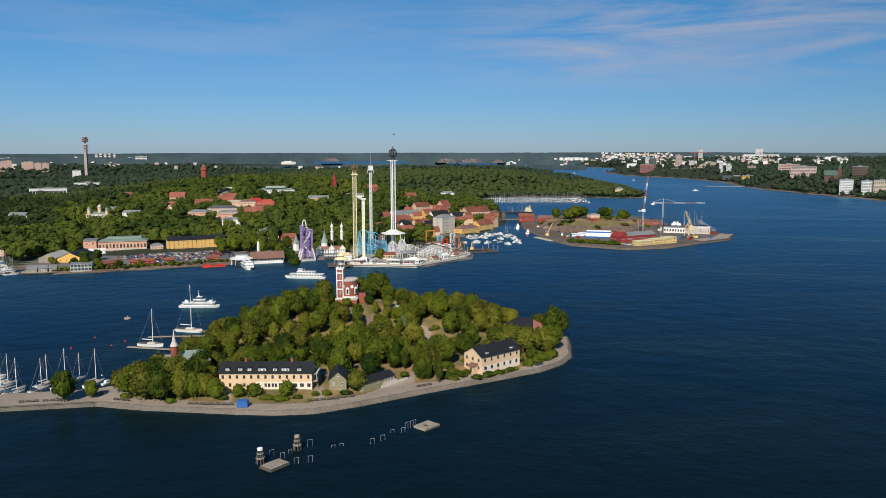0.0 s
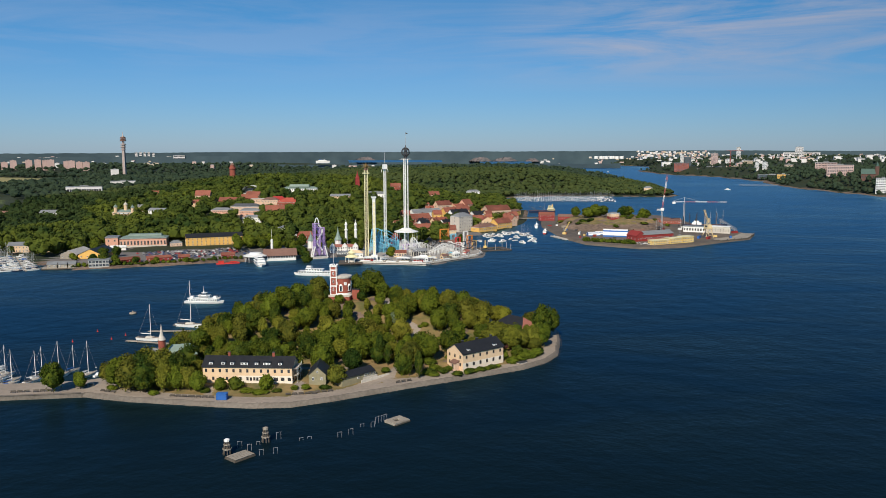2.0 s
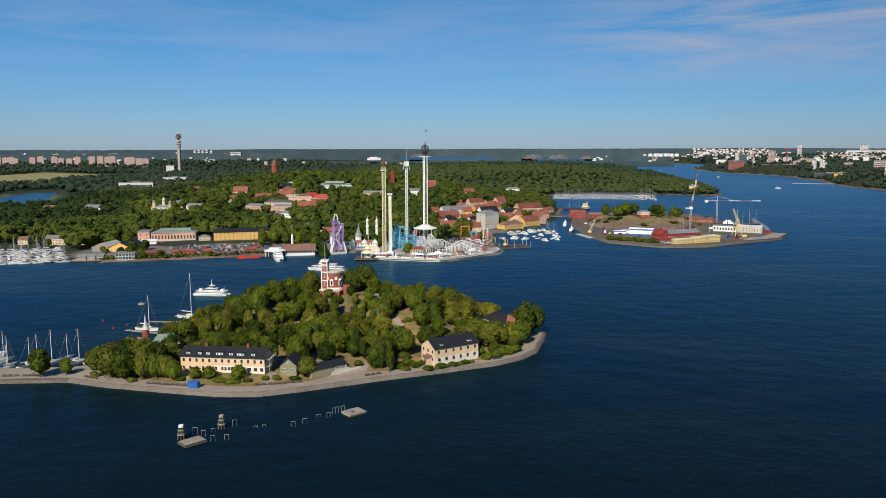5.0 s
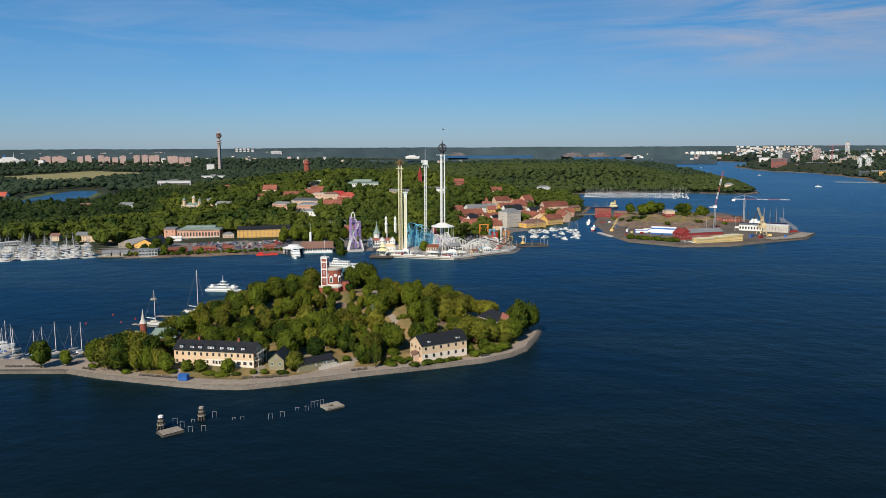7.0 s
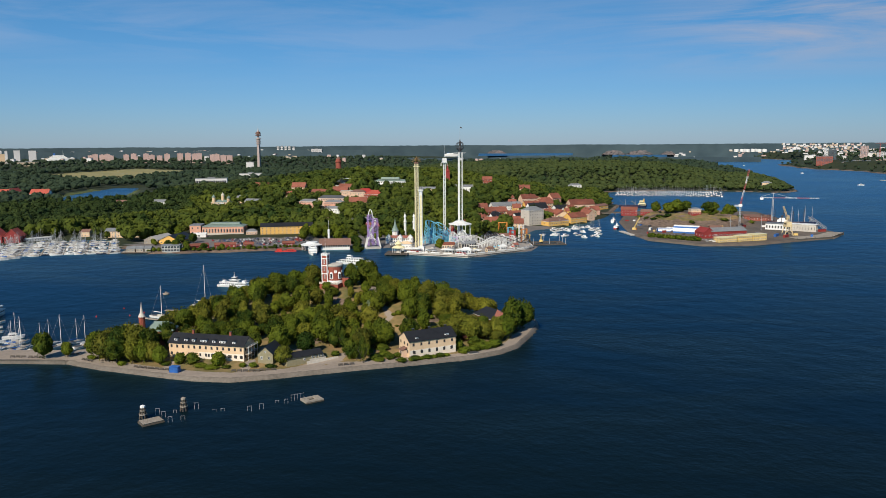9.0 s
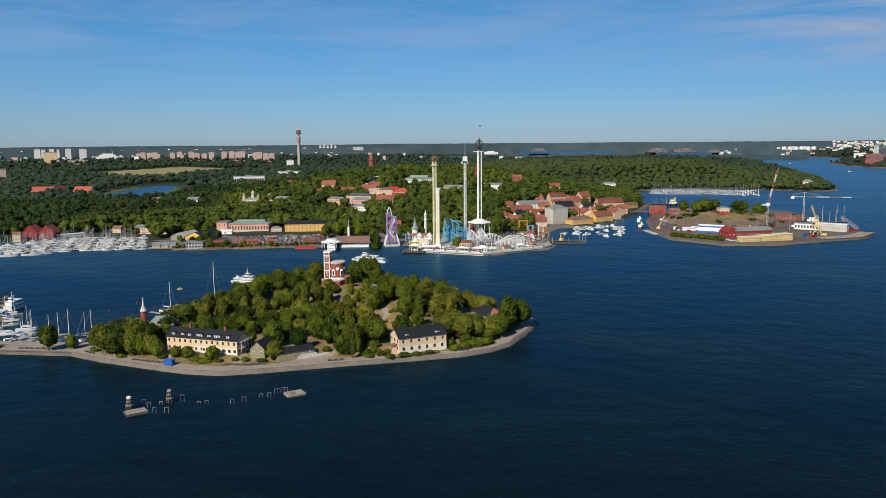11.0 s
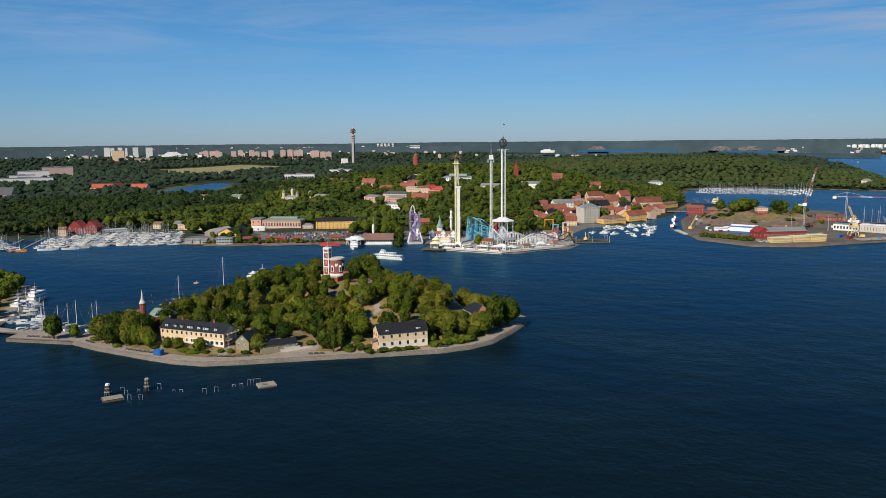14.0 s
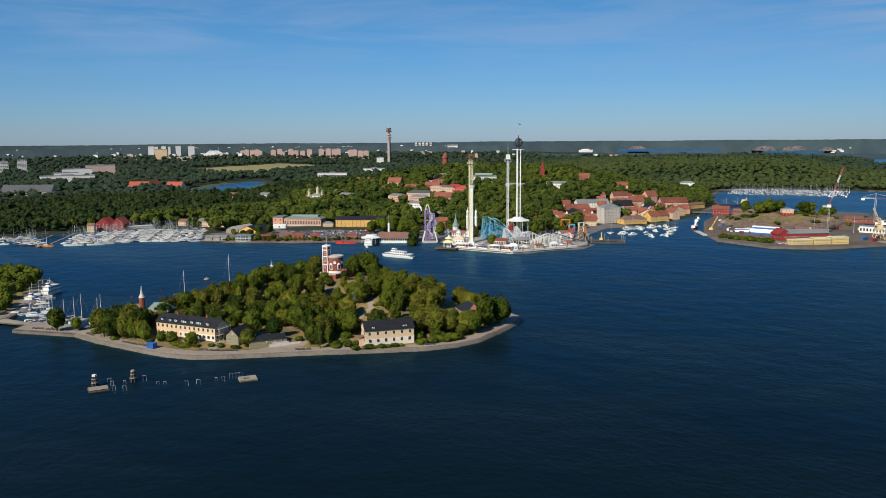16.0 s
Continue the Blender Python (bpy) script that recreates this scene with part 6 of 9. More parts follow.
house(-104, 812, 2.5, 20, 22, 9, 7.0, PURPLE, GREYROOF, 0.6, "dark violet stage building under the white canopy", shape="flat", floors=1, cols=6, win=(2.0, 3.5), frame_mat=DARKSTEEL)
house(-80, 770, 2.5, 40, 16, 7, 4.5, PALE_STONE, GREYROOF, 2.0, "white coaster station with a grey roof", floors=1, cols=6, win=(2.0, 4.0), frame_mat=STEEL)
house(-98, 764, 2.5, 10, 12, 7, 4.0, CREAM, TILE, 2.2, "white park hall beside the coaster", floors=1, cols=5, win=(1.6, 2.4))
house(-60, 845, 2.3, 30, 16, 8, 4.5, PALE_STONE, BROWNROOF, 2.5, "low pale park restaurant with a brown roof", floors=1, cols=5)
house(-137, 752, 2.5, 10, 12, 7, 5.0, WHITE, CREAM, 2.2, "pale park pavilion with a cream roof", shape="hip", floors=1, cols=4)
for x, y in ((-160.2, 835), (-150.2, 835)):
    t = thing("minaret", x, y, 2, 0, "slim white oriental tower with an onion top", "tower", "white towers")
    k = Kit()
    k.lathe([(1.6, 0), (1.4, 18), (1.9, 18.5), (1.9, 19.4), (1.2, 20), (1.1, 23.5)], WHITE, 10)
    part("shaft", k, t)
    k = Kit()
    k.lathe([(1.2, 23.5), (1.6, 24.6), (1.0, 26.2), (0.2, 27.6), (0.06, 30)], WHITE, 10)
    part("dome", k, t)
for x, y, h, m in ((-163, 812, 25, GREENROOF), (-196, 830, 18, GREENROOF)):
    t = thing("pavilion", x, y, 2, 15, "fairground pavilion with a tall pointed roof", "pavilion", "pointed pavilions")
    k = Kit()
    k.lathe([(3.4, 0), (3.4, h * 0.45)], WHITE, 8)
    part("wall", k, t)
    k = Kit()
    k.lathe([(4.2, h * 0.45), (2.2, h * 0.6), (0.8, h * 0.8), (0.05, h)], m, 8)
    part("roof", k, t)

for x, y, turn, w, d, h, wall, roof, rise, shape, label in (
        (-106, 737, 4, 8, 4.5, 3.4, WHITE, PALE_STONE, 0.4, "flat", "white flat-roofed ticket booth on the park quay"), (-86, 735, 4, 9, 5, 3.6, PALE_STONE, GREYROOF, 1.6, "hip", "pale kiosk with a grey hipped roof on the park quay"),
        (-70, 733, 10, 9, 5, 4.0, WHITE, WHITE, 2.2, "hip", "white tented snack bar on the park quay"), (-50, 752, 45, 7, 4, 3.0, CREAM, BROWNROOF, 1.5, "gable", "small cream stall with a brown roof on the park quay"),
        (-41, 768, 45, 7, 4, 3.2, WHITE, WHITE, 2.0, "hip", "white tented stall on the park quay"), (-32, 786, 55, 6, 4, 3.0, PALE_STONE, BRICKROOF, 1.6, "gable", "small pale stall with a red roof on the park quay")):
    house(x, y, 2.5, turn, w, d, h, wall, roof, rise, label, shape=shape, floors=1, cols=3, side_cols=1, win=(1.5, 1.5), name="kiosk", category="kiosk", group="kiosks on the park quay")

# round pier with a cream pagoda
t = thing("pier", -131, 733, 0, 10, "dark timber pier with a round cream pagoda pavilion", "pier")
k = Kit()
k.box(-12, -10, 1.0, 10, 12, 1.8, DARKWOOD)
part("deck", k, t)
for j in range(5):
    for s in (-9.5, 0, 10):
        k = Kit()
        k.lathe([(0.35, -2), (0.35, 1.0)], DARKWOOD, 6, -11 + j * 5, s)
        part("pile", k, t)
k = Kit()
k.lathe([(3.0, 1.8), (2.8, 6.5)], PALE_STONE, 10)
part("kiosk", k, t)
k = Kit()
k.lathe([(6.5, 6.4), (6.5, 6.8), (3.0, 8.6), (2.6, 8.6), (2.6, 10.2), (4.2, 10.2), (1.6, 12.2), (0.2, 14)], PALEYEL, 10)
part("roof", k, t)
for j in range(6):
    a = j * math.pi / 3
    k = Kit()
    k.beam((5.8 * math.cos(a), 5.8 * math.sin(a), 1.8), (5.8 * math.cos(a), 5.8 * math.sin(a), 6.5), 0.25, WHITE)
    part("post", k, t)

# ferry terminal and its ferry
house(-215, 742, 1.6, 22, 29, 12, 4.2, WHITE, BROWNROOF, 5.0, "long low white terminal with a brown hipped roof", floors=1, cols=12, win=(1.6, 2.0), frame_mat=DARKWOOD, over=1.2)
k = Kit()
k.lathe([(1.3, 0), (1.2, 17), (0.5, 17.5), (0.12, 17.6), (0.1, 27)], WHITE, 10)
solid("beacon", k, -214, 760, 1.8, label="white round beacon tower with a thin mast", category="tower")
t = thing("waiting_hall", -224, 742, 1.6, 0, "round white waiting hall with a flat overhanging roof", "pavilion")
k = Kit()
k.lathe([(8.5, -1.5), (8.5, 3.6)], GLASS, 20)
part("wall", k, t)
k = Kit()
k.lathe([(11, 3.6), (11.2, 4.3), (6, 5.6), (5.5, 6.8), (0.5, 7.0)], WHITE, 20)
part("roof", k, t)
for j in range(10):
    a = j * math.pi / 5
    k = Kit()
    k.lathe([(0.25, -1.5), (0.25, 3.7)], WHITE, 6, 10 * math.cos(a), 10 * math.sin(a))
    part("post", k, t)
passenger_ship("ferry", 26, 8.5, 2, -211, 716, -62, "white car ferry lying bow-out at its terminal", mast=5, shape=0.85)
# floating bath dock and blue-roofed pontoon
t = thing("floating_dock", -22, 828, 0, 23, "dark floating timber dock with tall posts", "dock")
k = Kit()
for a in ((0, 0, 36, 7), (0, 20, 36, 26), (29, 7, 36, 20), (0, 7, 6, 20)):
    k.box(a[0], a[1], 0.1, a[2], a[3], 1.0, DARKWOOD)
part("deck", k, t)
for px, py in ((1, 1), (35, 1), (35, 25), (1, 25), (18, 1), (18, 25), (35, 13)):
    k = Kit()
    k.lathe([(0.3, -2), (0.3, 7)], STEEL, 6, px, py)
    part("post", k, t)
k = Kit()
k.lathe([(2.2, 1.0), (2.0, 3), (0.6, 3.5), (0.5, 9)], CRANEYEL, 8, 14, 21)
part("buoy_mast", k, t)
k = Kit()
for j in range(7):
    k.box(3 + 4.2 * j, 1.5, 1.0, 5.5 + 4.2 * j, 3.5, 1.8, DARKSTEEL)
part("crate_row", k, t)
house(-56, 872, 0.2, 60, 26, 7, 3.0, WHITE, BLUE, 1.4, "floating hall under a bright blue roof", floors=1, cols=8, name="floating_hall", category="pontoon")
for x, y, w, h in ((-101, 766, 11, 10.5), (-172, 818, 11, 12), (-160, 822, 10, 13), (-186, 822, 12, 14), (-148, 815, 8, 10), (-140, 812, 9, 11), (-76, 828, 9, 10), (-60, 858, 12, 12), (-45, 868, 11, 12), (-184, 762, 10, 11), (-190, 768, 12, 12), (-150, 826, 11, 12), (-184, 815, 12, 13), (-205, 800, 13, 14), (-222, 800, 12, 14), (-170, 838, 12, 13),
                   (-240, 812, 12, 15), (-256, 820, 13, 15), (-232, 828, 12, 14), (-208, 838, 13, 15), (-190, 852, 12, 14), (-95, 866, 10, 12), (-120, 880, 11, 12), (-138, 870, 11, 13), (-262, 800, 11, 13), (-218, 820, 12, 13)):
    tree(x, y, max(1.6, height_at(mainland_height, x, y)) - 0.1, h, w, int(-x), "round leafy tree among the park buildings", "park trees")

# ---------------------------------------------------------------- shore strip, old town and hill buildings
t = house(-396, 819, 1.7, 18, 47, 21, 9.6, PINK, GREENROOF, 3.4, "big pink hall with a verdigris roof and arched windows", shape="hip", floors=1, cols=14, side_cols=4, win=(1.8, 4.2), frame_mat=PALE_STONE, over=0.8, name="hall", category="hall")
k = Kit()
k.box(8, 5, 11.6, 42, 15, 13.6, GREENROOF, 0.5)
part("lantern", k, t)
k = Kit()
k.box(-0.1, -0.35, -1, 47.1, 0, 2.2, PALE_STONE)
part("plinth", k, t)
house(-409, 814.5, 1.7, 20, 12.4, 19, 10.6, PINK, GREYROOF, 1.0, "square pink end pavilion with a grey roof", shape="flat", floors=2, cols=2, side_cols=4, win=(1.4, 2.2), frame_mat=PALE_STONE)
house(-330, 832, 1.9, 27, 59, 13, 9.4, YELLOW, BLACKROOF, 3.6, "long three-storey ochre house with a black roof", floors=3, cols=13, side_cols=3, win=(1.2, 1.7), name="house")
house(-345, 827, 1.9, 27, 12, 9, 4.4, SALMON, GREYROOF, 2.6, "small salmon house with a grey hipped roof", shape="hip", floors=1, cols=4)
house(-394, 796, 1.7, 24, 15, 9, 3.0, WHITE, WHITE, 1.6, "white marquee tent at the car park", floors=1, cols=1, side_cols=1, win=(2.0, 1.6), name="marquee", category="tent")
house(-409, 732, 1.8, 6, 16, 34, 4.2, TIMBER, CONCRETE, 3.6, "pale boat hall with a long grey sheet roof", shape="gable_front", floors=1, cols=3, side_cols=6)
house(-392.5, 734, 1.8, 6, 23, 34, 3.8, YELLOW, BLACKROOF, 5.2, "yellow boat hall with a long black roof", shape="gable_front", floors=1, cols=4, side_cols=6)
house(-354, 684, 1.4, 22, 17, 10, 6.0, CONCRETE, GREYROOF, 0.5, "glazed grey waterside pavilion with a flat roof", shape="flat", floors=2, cols=6, side_cols=3, win=(2.2, 2.0), frame_mat=STEEL)
for x, y, turn, w in ((-387, 675, 20, 8), (-378.5, 678, 20, 7), (-371, 681, 20, 6)):
    house(x, y, 1.2, turn, w, 9, 3.4, TIMBER, GREYROOF, 2.0, "grey timber boathouse on the dock", floors=1, cols=2, name="boathouse", category="boathouse", group="boathouses")
k = Kit()
k.slab([(-390, 671), (-363, 681), (-366, 694), (-396, 684)], 0.4, 1.3, TIMBER, DARKWOOD)
solid("dock", k, label="grey timber dock below the boathouses", category="dock", kind="structure")
for x, y, turn, w, d in ((-336, 702, 48, 20, 8), (-317, 717, 30, 21, 7), (-292, 729, 30, 10, 6), (-258, 746, 26, 12, 7)):
    house(x, y, 1.8, turn, w, d, 3.4, REDWOOD, TILE, 1.8, "low red shed with a tiled roof by the water", floors=1, cols=5, name="shed", category="shed", group="red sheds")
house(-487, 770, 1.8, 17, 20, 14, 7.0, CREAM, GREYROOF, 3.0, "cream two-storey house behind the marina", floors=2, cols=6)
house(-519, 770, 1.8, 15, 10, 10, 5.6, CREAM, BROWNROOF, 2.6, "small cream house behind the marina", floors=2, cols=3)
for x, y in ((-576, 696), (-560, 703.2)):
    t = house(x, y, 1.6, 24, 16, 18, 7.0, REDWOOD, ROOFRED, 7.4, "red twin boathouse with a steep orange tiled roof", shape="gable_front", floors=2, cols=3, side_cols=3, win=(1.8, 2.2), name="boathouse", category="boathouse")
house(-546, 719, 1.6, 62, 27, 8, 2.6, WHITE, WHITE, 0.4, "long low white harbour shed with a flat roof", shape="flat", floors=1, cols=10)
house(-574, 681, 1.6, 35, 8, 8, 6.4, CREAM, BROWNROOF, 2.6, "small cream house by the marina", floors=2, cols=3)
house(-458, 778, 1.8, 31, 14, 24, 7.4, CREAM, BLACKROOF, 3.2, "cream house with a wide black roof", floors=2, cols=4)
# red pontoon
t = thing("pontoon", -252, 718, 0, 28, "bright red floating pontoon with a cabin", "pontoon")
k = Kit()
k.box(0, 0, -0.4, 21, 5.5, 0.9, RED, 0.2)
part("hull", k, t)
k = Kit()
k.box(2, 1.0, 0.9, 7, 4.5, 2.9, RED)
k.box(12, 1, 1.2, 19, 1.3, 2.2, RED)
part("cabin", k, t)

# scrub along the water's edge
for n in range(58):
    f = (n * 0.6180339) % 1.0
    x = -388 + 150 * f
    y = float(np.interp(x, [-388, -363, -322, -286, -264, -240], [676, 679, 697, 713, 729, 740])) + 3 + 9 * ((n * 0.37) % 1.0)
    bush(x, y, height_at(mainland_height, x, y), 3.5 + 4 * ((n * 0.73) % 1.0), 2.0 + 2.2 * ((n * 0.29) % 1.0), "scrubby green bush on the shore bank", "shore bank bushes")

# parked cars
CAR_COLOURS = [(surface("car_white", (0.75, 0.75, 0.74), 0.3, 0.05), "white car parked in a waterside lot"), (surface("car_black", (0.02, 0.02, 0.022), 0.25, 0.1), "black car parked in a waterside lot"),
               (surface("car_grey", (0.18, 0.19, 0.2), 0.3, 0.1), "grey car parked in a waterside lot"), (surface("car_red", (0.45, 0.03, 0.03), 0.3, 0.1), "red car parked in a waterside lot"),
               (surface("car_blue", (0.04, 0.08, 0.22), 0.3, 0.1), "dark blue car parked in a waterside lot"), (surface("car_silver", (0.5, 0.5, 0.52), 0.3, 0.1), "silver car parked in a waterside lot")]
crng = random.Random(9)
kinds = []
lot = [(-380, 790), (-362, 812), (-290, 838), (-250, 822), (-238, 768), (-280, 736), (-318, 740)]
ax, ay = math.cos(radians(36)), math.sin(radians(36))
spots = []
for r in range(10):
    for c in range(46):
        u, v = -70 + c * 2.9, -38 + r * 8.2 + (0 if r % 2 else 1.6)
        x, y = -312 + u * ax - v * ay, 780 + u * ay + v * ax
        if inside(np.array([x]), np.array([y]), lot)[0][0] and crng.random() < 0.62:
            spots.append((x, y))
for n, (x, y) in enumerate(spots[:165]):
    q = crng.randrange(6)
    m = pose(x, y, height_at(mainland_height, x, y) + 0.03, 0, 0, 126 + crng.uniform(-3, 3) + 180 * crng.randrange(2))
    if q < len(kinds) and kinds[q]:
        copy_thing(kinds[q], m)
    else:
        while len(kinds) <= q:
            kinds.append(None)
        kinds[q] = car(*CAR_COLOURS[q])
        kinds[q].matrix_world = m

# old town behind the park
OLD = ((-123, 989, 27, 52, 13, 4.6, SALMON, TILE, 6.0, "gable", 1, 12, "long low salmon house under a red tiled roof"),
       (-72, 1003, 50, 24, 16, 19.0, PALE_STONE, GREYROOF, 4.5, "hip", 5, 6, "tall cream warehouse house with a grey hipped roof"),
       (-149, 1138, 40, 48, 13, 6.0, WHITE, GREYROOF, 4.5, "gable", 2, 12, "long white house with a grey roof"),
       (-91, 1113, 45, 30, 14, 11.5, WHITE, BLACKROOF, 7.0, "gable", 3, 7, "white three-storey house with a black mansard roof"),
       (-142, 1076, 40, 32, 14, 6.5, BRICK, TILE, 6.0, "gable", 2, 8, "red house with a tiled roof"),
       (-48, 1004, 50, 34, 14, 5.4, YELLOW, BROWNROOF, 4.2, "hip", 1, 9, "ochre quayside building with a brown hipped roof"),
       (-53, 1094, 15, 20, 14, 5.0, CREAM, TILE, 6.0, "gable_front", 2, 5, "cream gabled house with a red roof"),
       (-28, 1050, 52, 30, 13, 6.6, YELLOW, TILE, 5.5, "gable", 2, 8, "yellow quayside house with a red roof"),
       (-42, 1205, 28, 38, 22, 11.0, SALMON, TILE, 7.0, "gable", 2, 11, "big salmon hall with white trim and a red roof"),
       (-84, 1297, 55, 20, 14, 11.0, PINK, TILE, 7.5, "gable", 3, 5, "tall pink house with a steep red roof"),
       (-61, 1191, 40, 24, 13, 6.2, WHITE, BLACKROOF, 4.2, "gable", 2, 6, "white house with a black roof"),
       (-85, 1200, 50, 26, 13, 10.0, CREAM, TILE, 6.5, "gable", 3, 6, "cream house with a steep red roof"),
       (-12, 1245, 60, 34, 12, 5.8, YELLOW, BROWNROOF, 2.6, "gable", 1, 10, "long ochre boat shed by the water"),
       (-108, 1050, 40, 22, 12, 8.0, CREAM, TILE, 5.0, "gable", 2, 6, "cream townhouse with a red roof"),
       (-100, 1165, 35, 26, 13, 9.0, YELLOW, TILE, 6.0, "gable", 3, 6, "yellow townhouse with a red roof"),
       (-20, 1130, 55, 24, 12, 7.0, CREAM, TILE, 5.5, "gable_front", 2, 5, "cream gabled quayside house"),
       (-120, 1240, 40, 26, 13, 9.0, SALMON, TILE, 6.0, "gable", 2, 7, "salmon house with a red roof on the slope"),
       (-150, 1000, 30, 22, 12, 8.0, SALMON, TILE, 5.0, "gable", 2, 6, "salmon townhouse with a red roof"))
for x, y, turn, w, d, h, wall, roof, rise, shape, floors, cols, label in OLD:
    x += 12 if y < 1150 else 4
    house(x, y, max(1.6, height_at(mainland_height, x, y)), turn, w, d, h, wall, roof, rise, label, shape=shape, floors=floors, cols=cols, side_cols=1, win=(1.3, 1.6), chimneys=2, group="old town houses")
orng = random.Random(41)
small = ((CREAM, TILE, "small cream townhouse with a red tiled roof"), (YELLOW, TILE, "small yellow townhouse with a red tiled roof"), (SALMON, TILE, "small salmon townhouse with a red tiled roof"),
         (WHITE, BLACKROOF, "small white townhouse with a black roof"), (PINK, TILE, "small pink townhouse with a red roof"), (CREAM, BROWNROOF, "small cream townhouse with a brown roof"))
for n in range(70):
    x, y = orng.uniform(-150, 5), orng.uniform(940, 1290)
    ok, dd = inside(np.array([x]), np.array([y]), SHORE)
    w, d = orng.uniform(11, 17), orng.uniform(9, 12)
    crowded = False
    for hx, hy, a, u0, u1, dep, _ in PLOTS:
        c, s = math.cos(radians(a)), math.sin(radians(a))
        u, v = (x - hx) * c + (y - hy) * s, -(x - hx) * s + (y - hy) * c
        crowded |= u0 - 15 < u < u1 + 3 and -14 < v < dep + 4
    if crowded or not ok[0] or dd[0] < 12:
        continue
    wall, roof, label = small[n % 6]
    house(x, y, height_at(mainland_height, x, y), orng.choice((20, 35, 50, -40)), w, d, orng.uniform(5.5, 9), wall, roof, orng.uniform(3.5, 5.5), label, floors=2, cols=4, side_cols=1, win=(1.1, 1.5), chimneys=1, group="old town houses")
HILL = ((-396, 1062, 2, 27, 12, 9.5, PINK, GREYROOF, 3.2, "hip", 3, 9, "pale pink three-storey house half hidden by trees"),
        (-352, 1048, 9, 26, 12, 10.5, PINK, GREYROOF, 3.2, "hip", 3, 9, "pink three-storey house half hidden by trees"),
        (-354, 1141, 7, 24, 16, 9.0, SALMON, BROWNROOF, 3.5, "hip", 2, 6, "salmon theatre wing with a low roof"),
        (-331, 1140, -6, 34, 22, 6.0, BRICK, ROOFRED, 6.0, "hip", 1, 8, "hall under a broad bright red roof"),
        (-468, 1181, 10, 22, 14, 9.5, SALMON, TILE, 7.0, "gable", 2, 5, "salmon house with a red tiled roof on the hill"),
        (-641, 1070, 6, 29, 12, 8.4, WHITE, GREYROOF, 3.4, "gable", 2, 8, "white house among trees on the hill"),
        (-487, 1071, -6, 24, 12, 6.4, WHITE, GREYROOF, 3.0, "gable", 2, 6, "white house standing between leafy trees"),
        (-420, 1150, 5, 30, 14, 5.5, BRICK, TILE, 5.0, "gable", 1, 7, "brick hall with a red roof"),
        (-395, 1172, 12, 24, 14, 6.0, BRICK, TILE, 5.0, "gable", 1, 6, "low brick house with a red roof"),
        (-400, 1205, -5, 22, 12, 5.5, SALMON, TILE, 5.0, "gable", 1, 5, "salmon cottage with a red roof"),
        (-323, 1066, 17, 25, 14, 8.0, CREAM, TILE, 6.5, "gable", 2, 6, "cream house with a red tiled roof"),
        (-210, 1367, 17, 17, 12, 11.0, BRICK, TILE, 4.0, "gable", 3, 4, "tall red house on the wooded hill"),
        (-150, 1363, 14, 22, 13, 8.0, SALMON, TILE, 6.0, "gable", 2, 5, "salmon villa with a steep red roof"),
        (-112, 1680, 10, 27, 13, 10.0, WHITE, GREYROOF, 3.5, "hip", 3, 9, "white manor house in the woods"),
        (262, 1866, -2, 19, 13, 9.0, CREAM, GREYROOF, 4.0, "hip", 2, 5, "cream villa at the tip of the peninsula"),
        (-560, 1230, 5, 24, 12, 8, CREAM, TILE, 6, "gable", 2, 6, "cream cottage with a red roof in the park"),
        (-719, 1085, 2, 22, 12, 8, WHITE, BROWNROOF, 4, "gable", 2, 6, "white house at the edge of the woods"),
        (-268, 1190, 8, 30, 14, 6, CREAM, GREYROOF, 3, "gable", 1, 8, "long pale pavilion on the hill"),
        (-378, 1085, 4, 40, 13, 10.0, SALMON, SLATE, 4.0, "hip", 3, 11, "long salmon theatre house with a slate roof"),
        (-372, 1148, 12, 27, 15, 9.0, SALMON, PALE_STONE, 0.6, "flat", 2, 8, "flat-roofed salmon hall below the theatre"),
        (-346, 1147, 12, 26, 16, 7.0, SALMON, REDROOF, 6.0, "hip", 2, 7, "salmon hall under a bright red hipped roof"),
        (-452, 1130, 6, 16, 10, 7.0, CREAM, TILE, 4.5, "gable", 2, 4, "cream cottage with a red roof on the hill"),
        (-520, 1105, 4, 14, 10, 7.0, CREAM, GREYROOF, 3.0, "gable", 2, 4, "small cream house between park trees"),
        (-230, 1260, 12, 32, 12, 6, WHITE, GREYROOF, 3, "gable", 1, 8, "low white house on the wooded hill"),
        (-330, 1000, 10, 22, 12, 9, WHITE, GREYROOF, 3, "hip", 2, 6, "white house standing between leafy trees"),
        (-260, 930, 30, 20, 12, 8, WHITE, GREYROOF, 3, "hip", 2, 5, "white pavilion behind the park"),
        (-300, 925, 25, 18, 10, 6, SALMON, BROWNROOF, 3, "gable", 1, 5, "salmon garden house with a brown roof"))
for x, y, turn, w, d, h, wall, roof, rise, shape, floors, cols, label in HILL:
    house(x, y, height_at(mainland_height, x, y), turn, w, d, h + 2, wall, roof, rise, label, shape=shape, floors=floors, cols=cols, side_cols=1, win=(1.4, 1.7), chimneys=1 if roof is TILE else 0)
